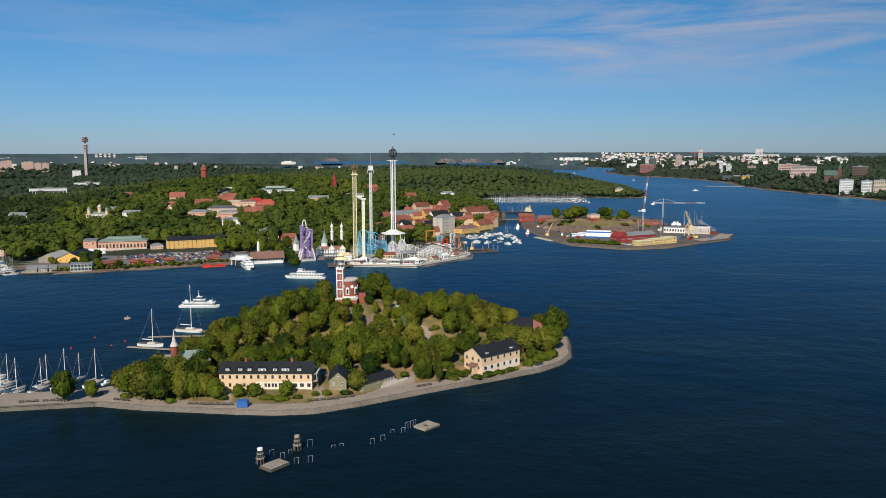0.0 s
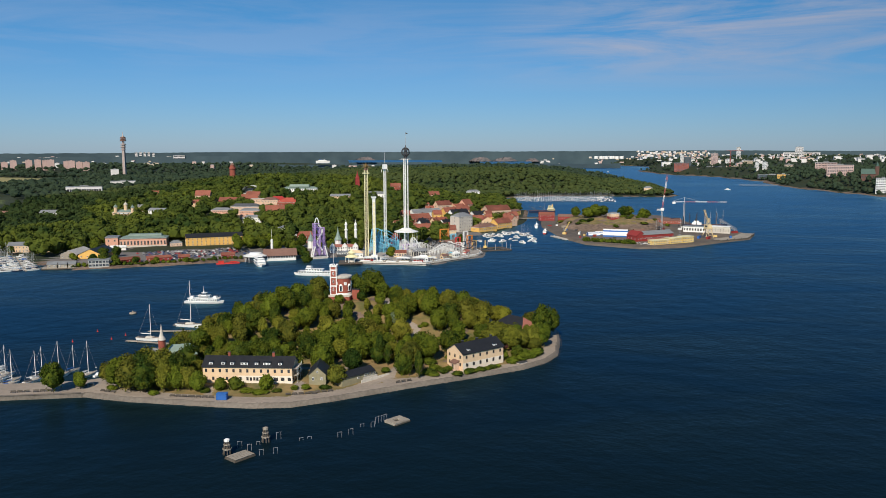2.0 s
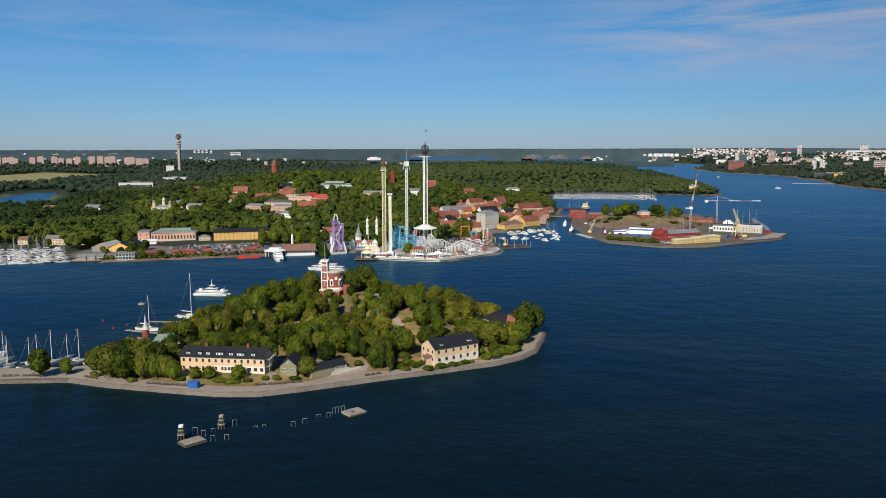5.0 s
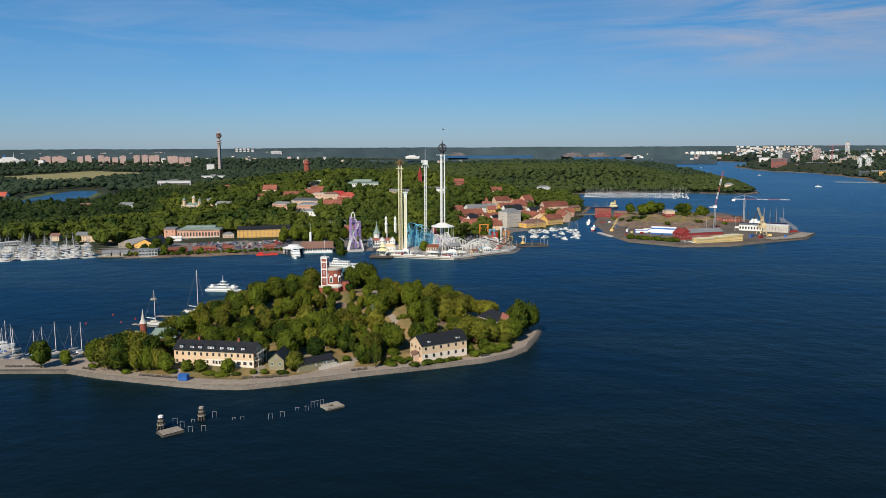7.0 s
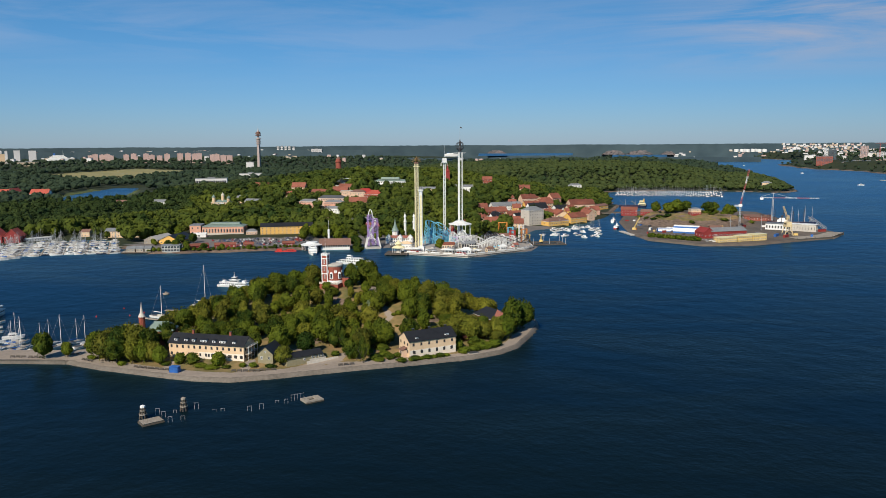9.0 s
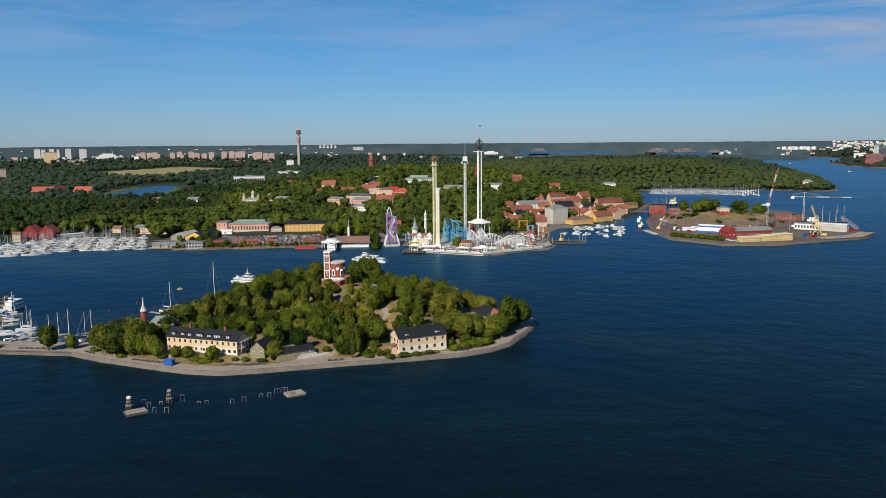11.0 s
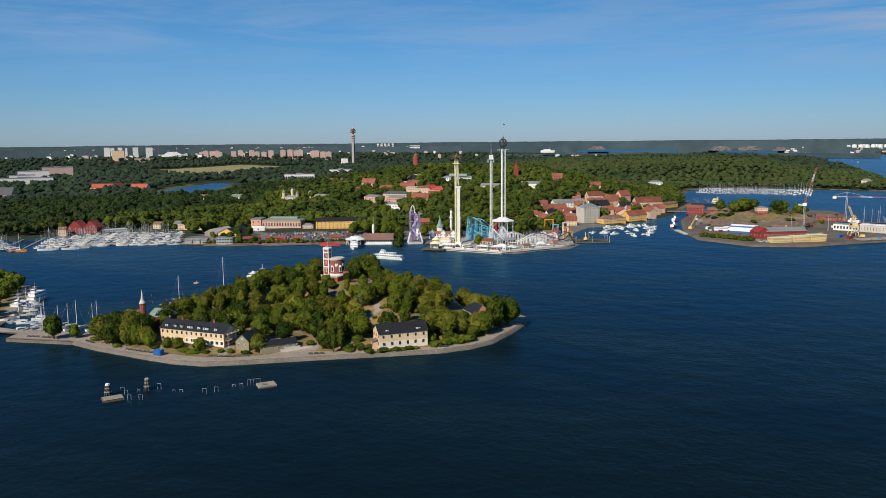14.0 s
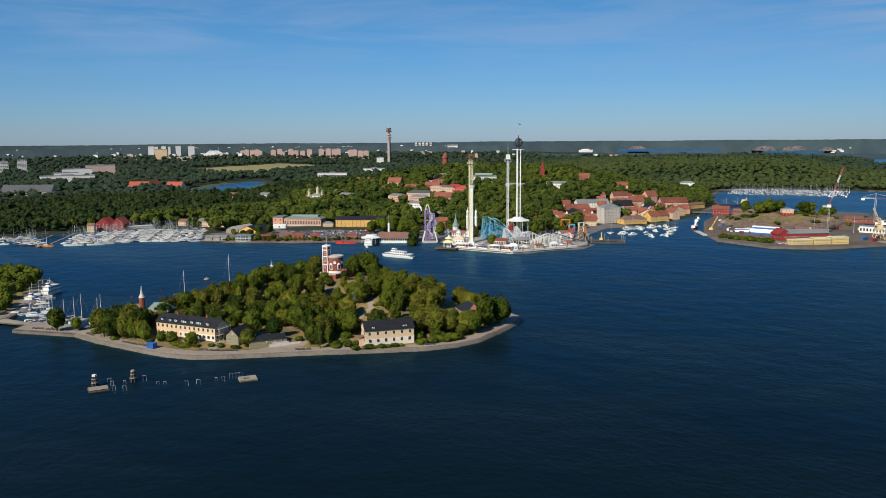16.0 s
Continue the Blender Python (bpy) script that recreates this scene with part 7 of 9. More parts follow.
# hill hall with a green roof and the arched open-air stage
t = house(-360, 1251, 34, 5, 58, 16, 8, WHITE, GREENROOF, 3.0, "long white hall with a verdigris roof on the hill", shape="hip", floors=2, cols=18, win=(1.8, 2.2))
k = Kit()
k.box(12, 3, 11, 44, 12, 14.5, GREENROOF, 1.0)
part("upper_roof", k, t)
k = Kit()
k.box(-6, -8, -4, 64, -1, 1.5, CONCRETE)
part("terrace", k, t)
PLOTS.append((-421, 1248, -5, 0, 28, 14, 38))
t = thing("stage", -421, 1248, 33.9, -5, "open-air stage under an arched white roof", "stage")
k = Kit()
for j in range(9):
    b0, b1 = math.pi * (0.12 + 0.76 * j / 9), math.pi * (0.12 + 0.76 * (j + 1) / 9)
    q = [(14 - 15 * math.cos(b0), 0, 3 + 10 * math.sin(b0)), (14 - 15 * math.cos(b1), 0, 3 + 10 * math.sin(b1))]
    k.poly([q[0], q[1], (q[1][0], 14, q[1][2]), (q[0][0], 14, q[0][2])], WHITE)
    k.poly([(q[0][0], 14, q[0][2] - 0.4), (q[1][0], 14, q[1][2] - 0.4), (q[1][0], 0, q[1][2] - 0.4), (q[0][0], 0, q[0][2] - 0.4)], WHITE)
part("roof", k, t)
k = Kit()
k.box(2, 8, -3, 26, 14, 9, GREYROOF)
k.box(-4, -6, -3, 30, 0, 1.5, CONCRETE)
part("platform", k, t)
# cream villa with domed turrets above the trees
t = house(-510, 1020, height_at(mainland_height, -510, 1020), 8, 26, 14, 15, CREAM, GREENROOF, 3.0, "cream villa with white balconies and domed turrets", shape="hip", floors=4, cols=7, side_cols=2, win=(1.5, 2.2))
PLOTS[-1] = PLOTS[-1][:6] + (10,)
for fx, fy, up in ((4, 1, 7.0), (15, 7, 9.5), (26, 1, 6.0)):
    k = Kit()
    k.lathe([(2.3, 14), (2.3, 17 + up - 3), (2.8, 17.4 + up - 3)], CREAM, 10, fx, fy)
    part("turret", k, t)
    k = Kit()
    k.lathe([(2.6, 17.4 + up - 3), (2.5, 18.6 + up - 3), (1.6, 20 + up - 3), (0.3, 20.8 + up - 3), (0.1, 23 + up - 3)], GREENROOF if fx != 15 else PALE_STONE, 10, fx, fy)
    part("dome", k, t)
for zz in (4.5, 9.0, 13.0):
    k = Kit()
    k.box(10, -1.6, zz, 20, 0, zz + 0.25, WHITE)
    floor_slab = part("balcony", k, t)
    k = Kit()
    k.box(10, -1.6, zz + 0.254, 20, -1.5, zz + 1.2, WHITE)
    part("parapet", k, floor_slab)
# towers on the hill
t = thing("water_tower", -543, 1532, 40, 0, "round red brick lookout tower with a stepped top", "tower")
k = Kit()
k.lathe([(6.0, -6), (5.6, 24), (6.6, 25), (6.6, 28), (5.0, 28.2), (4.8, 32), (5.2, 32.3)], BRICK, 14)
part("shaft", k, t)
k = Kit()
k.lathe([(5.2, 32.3), (2.0, 35.5), (0.3, 37)], BROWNROOF, 14)
part("roof", k, t)
t = thing("bell_tower", -255, 1315, height_at(mainland_height, -255, 1315), 20, "dark red wooden belfry with a tapering shingled body", "tower")
k = Kit()
k.box(-5, -5, -2, 5, 5, 14, REDWOOD, 2.0)
k.box(-3.4, -3.4, 14, 3.4, 3.4, 22, REDWOOD, 0.6)
part("body", k, t)
k = Kit()
k.lathe([(4.0, 22), (2.2, 25), (1.0, 29), (0.1, 34)], REDWOOD, 8)
part("spire", k, t)
# museum-like long hall and manor roofs far left
house(-1190, 1000, 2.3, 31, 92, 26, 9.5, SALMON, SLATE, 13, "long grey stone hall with a steep slate roof", shape="gable", floors=2, cols=22, side_cols=4, win=(1.8, 2.4), frame_mat=PALE_STONE)
house(-1150, 1262, 4.5, 20, 44, 20, 6, CREAM, ROOFRED, 8.5, "long cream stable with an orange tiled roof", floors=2, cols=10, win=(1.4, 1.8))
house(-1118, 1302, 4.5, 110, 40, 18, 6, CREAM, ROOFRED, 8.5, "cream house with an orange tiled roof", floors=2, cols=10, win=(1.4, 1.8))
house(-1070, 1290, 4.5, 15, 36, 18, 6, WHITE, ROOFRED, 8.5, "white house with an orange tiled roof", floors=2, cols=9, win=(1.4, 1.8))

# boats: marina rows along floating jetties
MARINA = [sailing_boat(L, m, hm, 0, 0, 0, lab, "boats in the marina") for L, m, hm, lab in
          ((8.5, 11.5, None, "white sailing boat berthed in a crowded marina"), (10, 14, None, "white sailing boat berthed in a crowded marina"),
           (9, 12.5, NAVY, "navy-hulled sailing boat in a crowded marina"), (12, 16, None, "large white sailing boat in a crowded marina"))]
MOTORS = [motor_boat(L, 0, 0, 0, "white motor boat berthed in a marina", "boats in the marina") for L in (6.5, 8.5, 11)]
for tpl, (bx, by) in zip(MARINA + MOTORS, ((-440, 668), (-433, 672), (-426, 676), (-446, 690), (-452, 684), (-458, 678), (-434, 686))):
    tpl.matrix_world = pose(bx, by, 0, 0, 0, 125)
mrng = random.Random(31)
basin = [(-572, 684), (-590, 640), (-628, 588), (-606, 560), (-560, 570), (-508, 588), (-466, 622), (-432, 651), (-384, 664), (-414, 701), (-464, 754), (-524, 748), (-540, 702)]
ux, uy = math.cos(radians(128)), math.sin(radians(128))
count = 0
for r in range(13):
    jet = []
    for c in range(52):
        u, v = -125 + c * 4.4, -105 + r * 20
        x, y = -490 + u * ux - v * uy, 675 + u * uy + v * ux
        ok, dd = inside(np.array([x]), np.array([y]), basin)
        if not ok[0] or dd[0] < 3:
            continue
        jet.append((x, y))
        for s in (-1, 1):
            if mrng.random() < 0.26 or count > 250:
                continue
            tpl = mrng.choice(MARINA + MOTORS + MARINA)
            copy_thing(tpl, pose(x - s * 6.2 * uy + mrng.uniform(-0.4, 0.4), y + s * 6.2 * ux, 0, 0, 0, 128 + 90 * s + mrng.uniform(-4, 4)))
            count += 1
    if len(jet) > 1 and count < 290:
        (xa, ya), (xb, yb) = jet[0], jet[-1]
        k = Kit()
        k.box(0, -0.9, 0.1, math.hypot(xb - xa, yb - ya), 0.9, 0.6, TIMBER)
        solid("jetty", k, xa, ya, 0, 128, "long grey floating marina jetty", "jetty", "marina jetties")
for n in range(34):
    f = n / 33
    bx, by = -600 + 95 * f + mrng.uniform(-3, 3), 606 - 28 * f + 22 * (n % 3) * (1 - f) * 0.6 + mrng.uniform(-3, 3)
    copy_thing(mrng.choice(MARINA + MOTORS), pose(bx, by - 8, 0, 0, 0, 60 + mrng.uniform(-12, 12)))
# larger old vessels along the marina's outer edge
for x, y, L, turn, hm, lab in ((-486, 592, 20, 35, HULL, "white two-masted schooner along the marina"), (-470, 606, 18, 38, HULL, "white motor yacht along the marina"), (-505, 573, 18, 20, ORANGE, "old wooden fishing boat with an orange hull"),
                               (-468, 616, 20, 40, HULL, "long white yacht along the marina"), (-525, 570, 14, 30, NAVY, "dark-hulled old sailing boat"), (-562, 566, 13, 30, HULL, "white sailing boat at the end of the marina"),
                               (-585, 566, 12, 60, HULL, "white sailing boat off the quay"), (-540, 570, 12, 20, NAVY, "dark sailing boat off the quay")):
    sailing_boat(L, L * 1.05, hm, x, y, turn, lab, "boats in the marina")
# old-town basin
for n in range(44):
    x, y = mrng.uniform(-34, 36), mrng.uniform(905, 1015)
    if (x - 36) * 0.7 + (y - 905) * 0.55 > 55 or x < -38 + max(0, y - 960) * 0.45:
        continue
    copy_thing(mrng.choice(MOTORS + MOTORS + MARINA[:2]), pose(x, y, 0, 0, 0, 40 + 90 * mrng.randrange(2) + mrng.uniform(-5, 5)))
# sheltered marina behind the dock island
k = Kit()
for j in range(5):
    k.box(-20 + j * 3, 1610 + j * 32, 0.1, 178 + j * 2, 1611 + j * 32, 0.5, DARKWOOD)
solid("jetty", k, label="far rows of grey marina jetties", category="jetty", kind="stuff")
kf = Kit()
for j in range(5):
    for c in range(44):
        if mrng.random() > 0.84:
            continue
        bx, by, way = -16 + c * 4.5 + mrng.uniform(-1, 1), 1604 + j * 32 + mrng.choice((0, 14)), mrng.choice((-1, 1))
        L = 12.5 if bx > 150 and mrng.random() < 0.6 else mrng.uniform(7.5, 10)
        k = Kit()
        hull(k, L, L * 0.3, L * 0.11, HULL, WHITE)
        k.box(-L * 0.2, -L * 0.09, L * 0.1, L * 0.2, L * 0.09, L * 0.18, HULL, L * 0.02)
        k.lathe([(0.15, L * 0.1), (0.08, L * mrng.uniform(1.25, 1.5))], STEEL, 5, L * 0.08)
        k.beam((L * 0.08, 0, L * 0.26), (-L * 0.34, 0, L * 0.27), 0.35, WHITE)
        i = len(kf.v)
        kf.v += [(bx - way * q[1], by + way * q[0], q[2]) for q in k.v]
        kf.f += [tuple(i + v for v in f) for f in k.f]
        kf.m += [kf.slot(k.mats[m]) for m in k.m]
solid("sailing_boats", kf, label="rows of white sailing boats moored in a sheltered marina", category="boats", kind="stuff")
t = thing("cargo_ship", 40, 1328, 0, 4, "dark-hulled coaster ship with a cream deckhouse astern", "ship")
k = Kit()
hull(k, 44, 9, 4.2, NAVY, BROWNROOF, bluff=1.1)
part("hull", k, t)
for x0, x1, z0, z1, w in ((8, 20, 4.2, 7.0, 3.8), (9, 18, 7.0, 9.6, 3.4), (10, 15, 9.6, 12.0, 3.0)):
    k = Kit()
    k.box(x0, -w, z0 + 0.004, x1, w, z1, PALEYEL, 0.1)
    k.box(x0 + 0.6, -w - 0.05, z0 + 1.1, x1 - 0.6, w + 0.05, z0 + 1.9, GLASS, 0.1)
    part("deckhouse", k, t)
k = Kit()
k.lathe([(1.3, 9.6), (1.1, 14.5)], CRANEYEL, 10, 16.5)
part("funnel", k, t)
for px, h in ((-12, 13), (4, 16)):
    k = Kit()
    k.lathe([(0.3, 4), (0.12, h)], STEEL, 6, px)
    k.beam((px, 0, 6), (px - 8, 0, 11), 0.25, CRANEYEL)
    part("mast", k, t)
for x, y, L, turn in ((300, 3400, 14, 60), (430, 2700, 12, 30), (322, 2150, 10, 80), (480, 2050, 14, -20), (225, 1180, 10, 70)):
    motor_boat(L, x, y, turn, "white motor boat under way on open water", "boats under way")
# bridge to the dock island
t = thing("bridge", -2, 1178, 0, 25, "low timber bridge on dark trestles", "bridge")
k = Kit()
k.box(0, -3.5, 3.0, 52, 3.5, 3.6, TIMBER)
part("deck", k, t)
for s in (-3.4, 3.4):
    k = Kit()
    k.box(0, s - 0.1, 3.6, 52, s + 0.1, 4.6, DARKWOOD)
    part("parapet", k, t)
for j in range(6):
    k = Kit()
    for s in (-2.6, 2.6):
        k.beam((4 + 9 * j, s, -2), (4 + 9 * j, s * 0.8, 3.0), 0.6, DARKWOOD)
    k.beam((4 + 9 * j, -3.2, 2.7), (4 + 9 * j, 3.2, 2.7), 0.5, DARKWOOD)
    part("trestle", k, t)
for x, y, w, h in ((-372, 742, 12, 11), (-364, 752, 11, 11), (-394, 727, 7, 7), (-388, 722, 6, 5), (-335, 698, 8, 6), (-322, 706, 9, 7), (-306, 713, 7, 6), (-281, 722, 6, 5), (-347, 697, 9, 9), (-351, 704, 11, 11), (-341, 705, 9, 9), (-362, 706, 10, 9), (-404, 786, 11, 12), (-412, 798, 12, 13), (-478, 762, 9, 9), (-450, 764, 9, 9), (-276, 838, 11, 12), (-262, 846, 12, 13), (-286, 856, 11, 12),
                   (-258, 832, 11, 12), (-246, 826, 12, 13), (-428, 780, 12, 13), (-440, 786, 11, 12), (-446, 776, 12, 12), (-420, 790, 10, 11), (-500, 776, 11, 11), (-530, 772, 11, 12), (-545, 760, 11, 12), (-590, 720, 12, 13), (-600, 708, 12, 13), (-266.7, 812.9, 12, 14), (-262.1, 826.6, 13, 15), (-250.7, 830.6, 13, 15), (-242.2, 837.7, 13, 15), (-234, 840.6, 12, 14), (-174.9, 739.6, 12, 14), (-293.3, 896.9, 13, 16), (-288.6, 910.5, 13, 15), (-285, 924, 13, 15), (-317, 900.7, 14, 17), (-337.8, 905.9, 14, 17), (-430, 760, 10, 9), (-610, 690, 12, 13)):
    tree(x, y, height_at(mainland_height, x, y) - 0.1, h, w, int(-x), "leafy tree along the shore road", "shore trees")

# ---------------------------------------------------------------- shipyard island
DZ = dockland_height
t = house(150, 914, 2.0, 32, 44, 14, 7.4, REDWOOD, GREYROOF, 3.4, "long dark red workshop with a grey sheet roof", floors=1, cols=16, side_cols=3, win=(1.6, 1.4))
house(142.5, 911, 2.0, 32, 13, 17, 6.6, REDWOOD, REDWOOD, 4.6, "red gabled end building of the workshop", shape="gable_front", floors=1, cols=3, side_cols=3)
for x, y, w, h in ((157, 881, 22, 4.6), (176, 894, 17, 5.6), (190.5, 904, 17, 6.4)):
    house(x, y, 2.0, 35, w, 9, h, CRANEYEL, PALEYEL, 0.5, "row of yellow barrack offices with a flat roof", shape="flat", floors=2, cols=int(w / 2.4), side_cols=2, win=(1.3, 1.2), group="yellow offices")
# blue sheds under white barrel roofs
for x, y, turn, L, W, H in ((110, 962, -14, 28, 14, 8.5), (94, 966, 12, 14, 9, 4.4), (103, 978, 10, 12, 8, 4.2)):
    t = thing("boat_shed", x, y, 2.0, turn, "blue boat shed under a white barrel roof", "shed", "blue boat sheds")
    k = Kit()
    k.box(0, 0, -1, L, W, H * 0.22, BLUE)
    for xx in (0.0, L):
        k.poly([(xx, W / 2 - W / 2 * math.cos(b), H * 0.22 + H * 0.78 * math.sin(b)) for b in np.linspace(0, math.pi, 11)], BLUE)
    part("wall", k, t)
    k = Kit()
    for j in range(10):
        b0, b1 = math.pi * j / 10, math.pi * (j + 1) / 10
        q = [(W / 2 - (W / 2 + 0.2) * math.cos(b), H * 0.22 + (H * 0.78 + 0.2) * math.sin(b)) for b in (b0, b1)]
        k.poly([(-0.3, q[0][0], q[0][1]), (L + 0.3, q[0][0], q[0][1]), (L + 0.3, q[1][0], q[1][1]), (-0.3, q[1][0], q[1][1])], BLUE if j in (2, 7) else WHITE)
    part("roof", k, t)
t = house(210, 1023, 2.0, -20, 26, 11, 7.0, WHITE, GREYROOF, 0.6, "long white dock hall with a flat grey roof and dark openings", shape="flat", floors=1, cols=8, win=(1.8, 3.0), frame_mat=CONCRETE)
house(235.2, 1013.8, 2.0, -20, 28, 11, 8.0, PALE_STONE, WHITE, 0.5, "pale ribbed dock hall with a flat white roof", shape="flat", floors=1, cols=9, win=(0.6, 4.0), frame_mat=CONCRETE)
house(36, 1165, 3, 5, 22, 12, 7.0, REDWOOD, TILE, 4.0, "red wooden house with white windows above the strait", floors=2, cols=6)
house(62, 1160, 4, -5, 26, 11, 4.4, REDWOOD, BROWNROOF, 3.0, "low brown-red house above the strait", floors=1, cols=7)
house(128, 1088, height_at(DZ, 134, 1094) - 0.5, 20, 13, 10, 7.5, CREAM, GREYROOF, 1.8, "small cream house with a red ground floor on the rock", shape="hip", floors=2, cols=4, base=REDWOOD)
for x, y, turn, w, d, h in ((192, 1128, 4, 34, 12, 3.6), (150, 1000, 15, 14, 7, 3), (200, 1125, 10, 24, 12, 4)):
    house(x, y, height_at(DZ, x, y), turn, w, d, h, BRICK, BROWNROOF, 1.8, "rust-red shipyard shed with tiled roof", floors=1, cols=7, group="shipyard sheds")
# dry dock with a ship standing in it
t = thing("ship", 240, 1046, 2.0, -18, "white and black ship standing in dry dock among scaffolds", "ship")
k = Kit()
hull(k, 54, 10, 7.0, NAVY, BROWNROOF, z0=0.2)
part("hull", k, t)
k = Kit()
k.box(-16, -3.6, 7, -4, 3.6, 9.4, HULL, 0.3)
k.box(-14, -3.0, 9.4, -7, 3.0, 11.6, HULL, 0.3)
k.box(-14.2, -2.9, 10.1, -6.9, 2.9, 11, GLASS, 0.2)
part("deckhouse", k, t)
k = Kit()
k.lathe([(1.1, 11.6), (0.9, 14.5)], DARKSTEEL, 10, -11)
part("funnel", k, t)
for px, h in ((14, 22), (0, 26)):
    k = Kit()
    k.lathe([(0.3, 7), (0.15, h)], STEEL, 6, px)
    part("mast", k, t)
# lattice gangway of the dry dock
t = thing("gangway", 274, 1030, 2.0, 112, "sloping steel gangway over the dock", "gangway")
k = Kit()
for s in (-1.5, 1.5):
    tube(k, [(0, s, 1), (34, s, 11)], 0.5, STEEL)
    for j in range(9):
        k.beam((j * 3.7, s, 1 + j * 1.09), (j * 3.7 + 1.8, s, 3.8 + j * 1.09), 0.25, STEEL)
    tube(k, [(0, s, 3.2), (34, s, 13.2)], 0.4, STEEL)
part("truss", k, t)
k = Kit()
k.beam((32, 0, 0), (32, 0, 10.5), 1.2, STEEL)
part("support", k, t)


# slender luffing crane in red and white bands
def banded(k, a, b, w, n, m1, m2, leg=0.3):
    a, b = Vector(a), Vector(b)
    for j in range(n):
        p, q = a.lerp(b, j / n), a.lerp(b, (j + 1) / n)
        m = m1 if (j * 5 // n) % 2 == 0 else m2
        d = (b - a).normalized()
        s = d.cross(Vector((0.3, 1, 0))).normalized() * w / 2
        u = s.cross(d).normalized() * w / 2
        cs = (s + u, s - u, -s - u, u - s)
        for e in range(4):
            k.beam(p + cs[e], q + cs[e], leg, m)
            k.beam(p + cs[e], q + cs[(e + 1) % 4], leg * 0.6, m)
            k.beam(q + cs[e], q + cs[(e + 1) % 4], leg * 0.6, m)


t = thing("luffing_crane", 181, 1000, height_at(DZ, 181, 1000), 0, "tower crane with a raised jib in red and white bands", "crane")
k = Kit()
lattice(k, 0, 0, 0, 29, 1.6, STEEL, 2.4, leg=0.2, brace=0.11)
part("mast", k, t)
k = Kit()
k.box(-2.0, -1.4, 28.5, 2.0, 1.4, 31.5, WHITE)
k.box(-6.5, -1.2, 28.5, -2.0, 1.2, 30.5, STEEL)
part("cab", k, t)
k = Kit()
banded(k, (0, 0, 30.5), (11, 32, 70), 1.3, 20, FADEDRED, WHITE, 0.17)
part("jib", k, t, "red and white banded lattice jib")
t = thing("tower_crane", 223, 1100, height_at(DZ, 223, 1100), 0, "tower crane with a level white and red jib", "crane")
k = Kit()
lattice(k, 0, 0, 0, 31, 1.6, STEEL, 2.6, leg=0.3, brace=0.16)
part("mast", k, t)
k = Kit()
banded(k, (-13, 4, 32), (50, -18, 33.5), 0.9, 24, WHITE, FADEDRED, 0.14)
part("jib", k, t)
k = Kit()
k.beam((0, 0, 31), (0, 0, 38), 0.6, STEEL)
k.beam((0, 0, 38), (-14, 4, 33), 0.25, STEEL)
k.beam((0, 0, 38), (18, -6, 33.5), 0.25, STEEL)
part("apex", k, t)
k = Kit()
k.box(-15, 2.6, 29.4, -11, 5.4, 32, WHITE)
part("counterweight", k, t)
# yellow portal crane on the quay
t = thing("portal_crane", 228, 964, 2.0, 20, "old yellow portal crane on splayed legs", "crane")
for sx in (-4.5, 4.5):
    for sy in (-4.5, 4.5):
        k = Kit()
        k.beam((sx, sy, 0), (sx * 0.55, sy * 0.55, 10), 0.6, CRANEPALE)
        part("leg", k, t)
k = Kit()
k.box(-3.6, -3.6, 9.6, 3.6, 3.6, 11, CRANEPALE)
for sx in (-4.2, 4.2):
    k.beam((sx, -4.2, 1.5), (sx, 4.2, 1.5), 0.6, CRANEPALE)
    k.beam((sx * 0.9, -4, 4), (-sx * 0.9, -4, 8), 0.35, CRANEPALE)
part("portal", k, t)
k = Kit()
k.box(-3, -4, 11, 3, 4, 15, CRANEPALE, 0.4)
k.box(-3.05, -2, 12.4, 3.05, 2, 13.8, GLASS, 0.2)
lattice(k, 0, 0, 15, 22, 3.4, CRANEPALE, 2.4, 2.0, leg=0.35, brace=0.2)
part("cab", k, t)
k = Kit()
banded(k, (0, 0, 17), (-6.5, -1, 32), 1.6, 8, CRANEPALE, CRANEPALE, 0.3)
part("jib", k, t)
# small yellow crawler crane by the strait
t = thing("crawler_crane", 66, 985, 2.0, 0, "small yellow crawler crane with a raised boom", "crane")
k = Kit()
k.box(-2, -1.6, 0, 2, 1.6, 2.6, CRANEYEL, 0.2)
part("body", k, t)
k = Kit()
banded(k, (0, 0, 2), (6.5, 1, 15), 0.9, 8, CRANEYEL, CRANEYEL, 0.3)
part("boom", k, t)
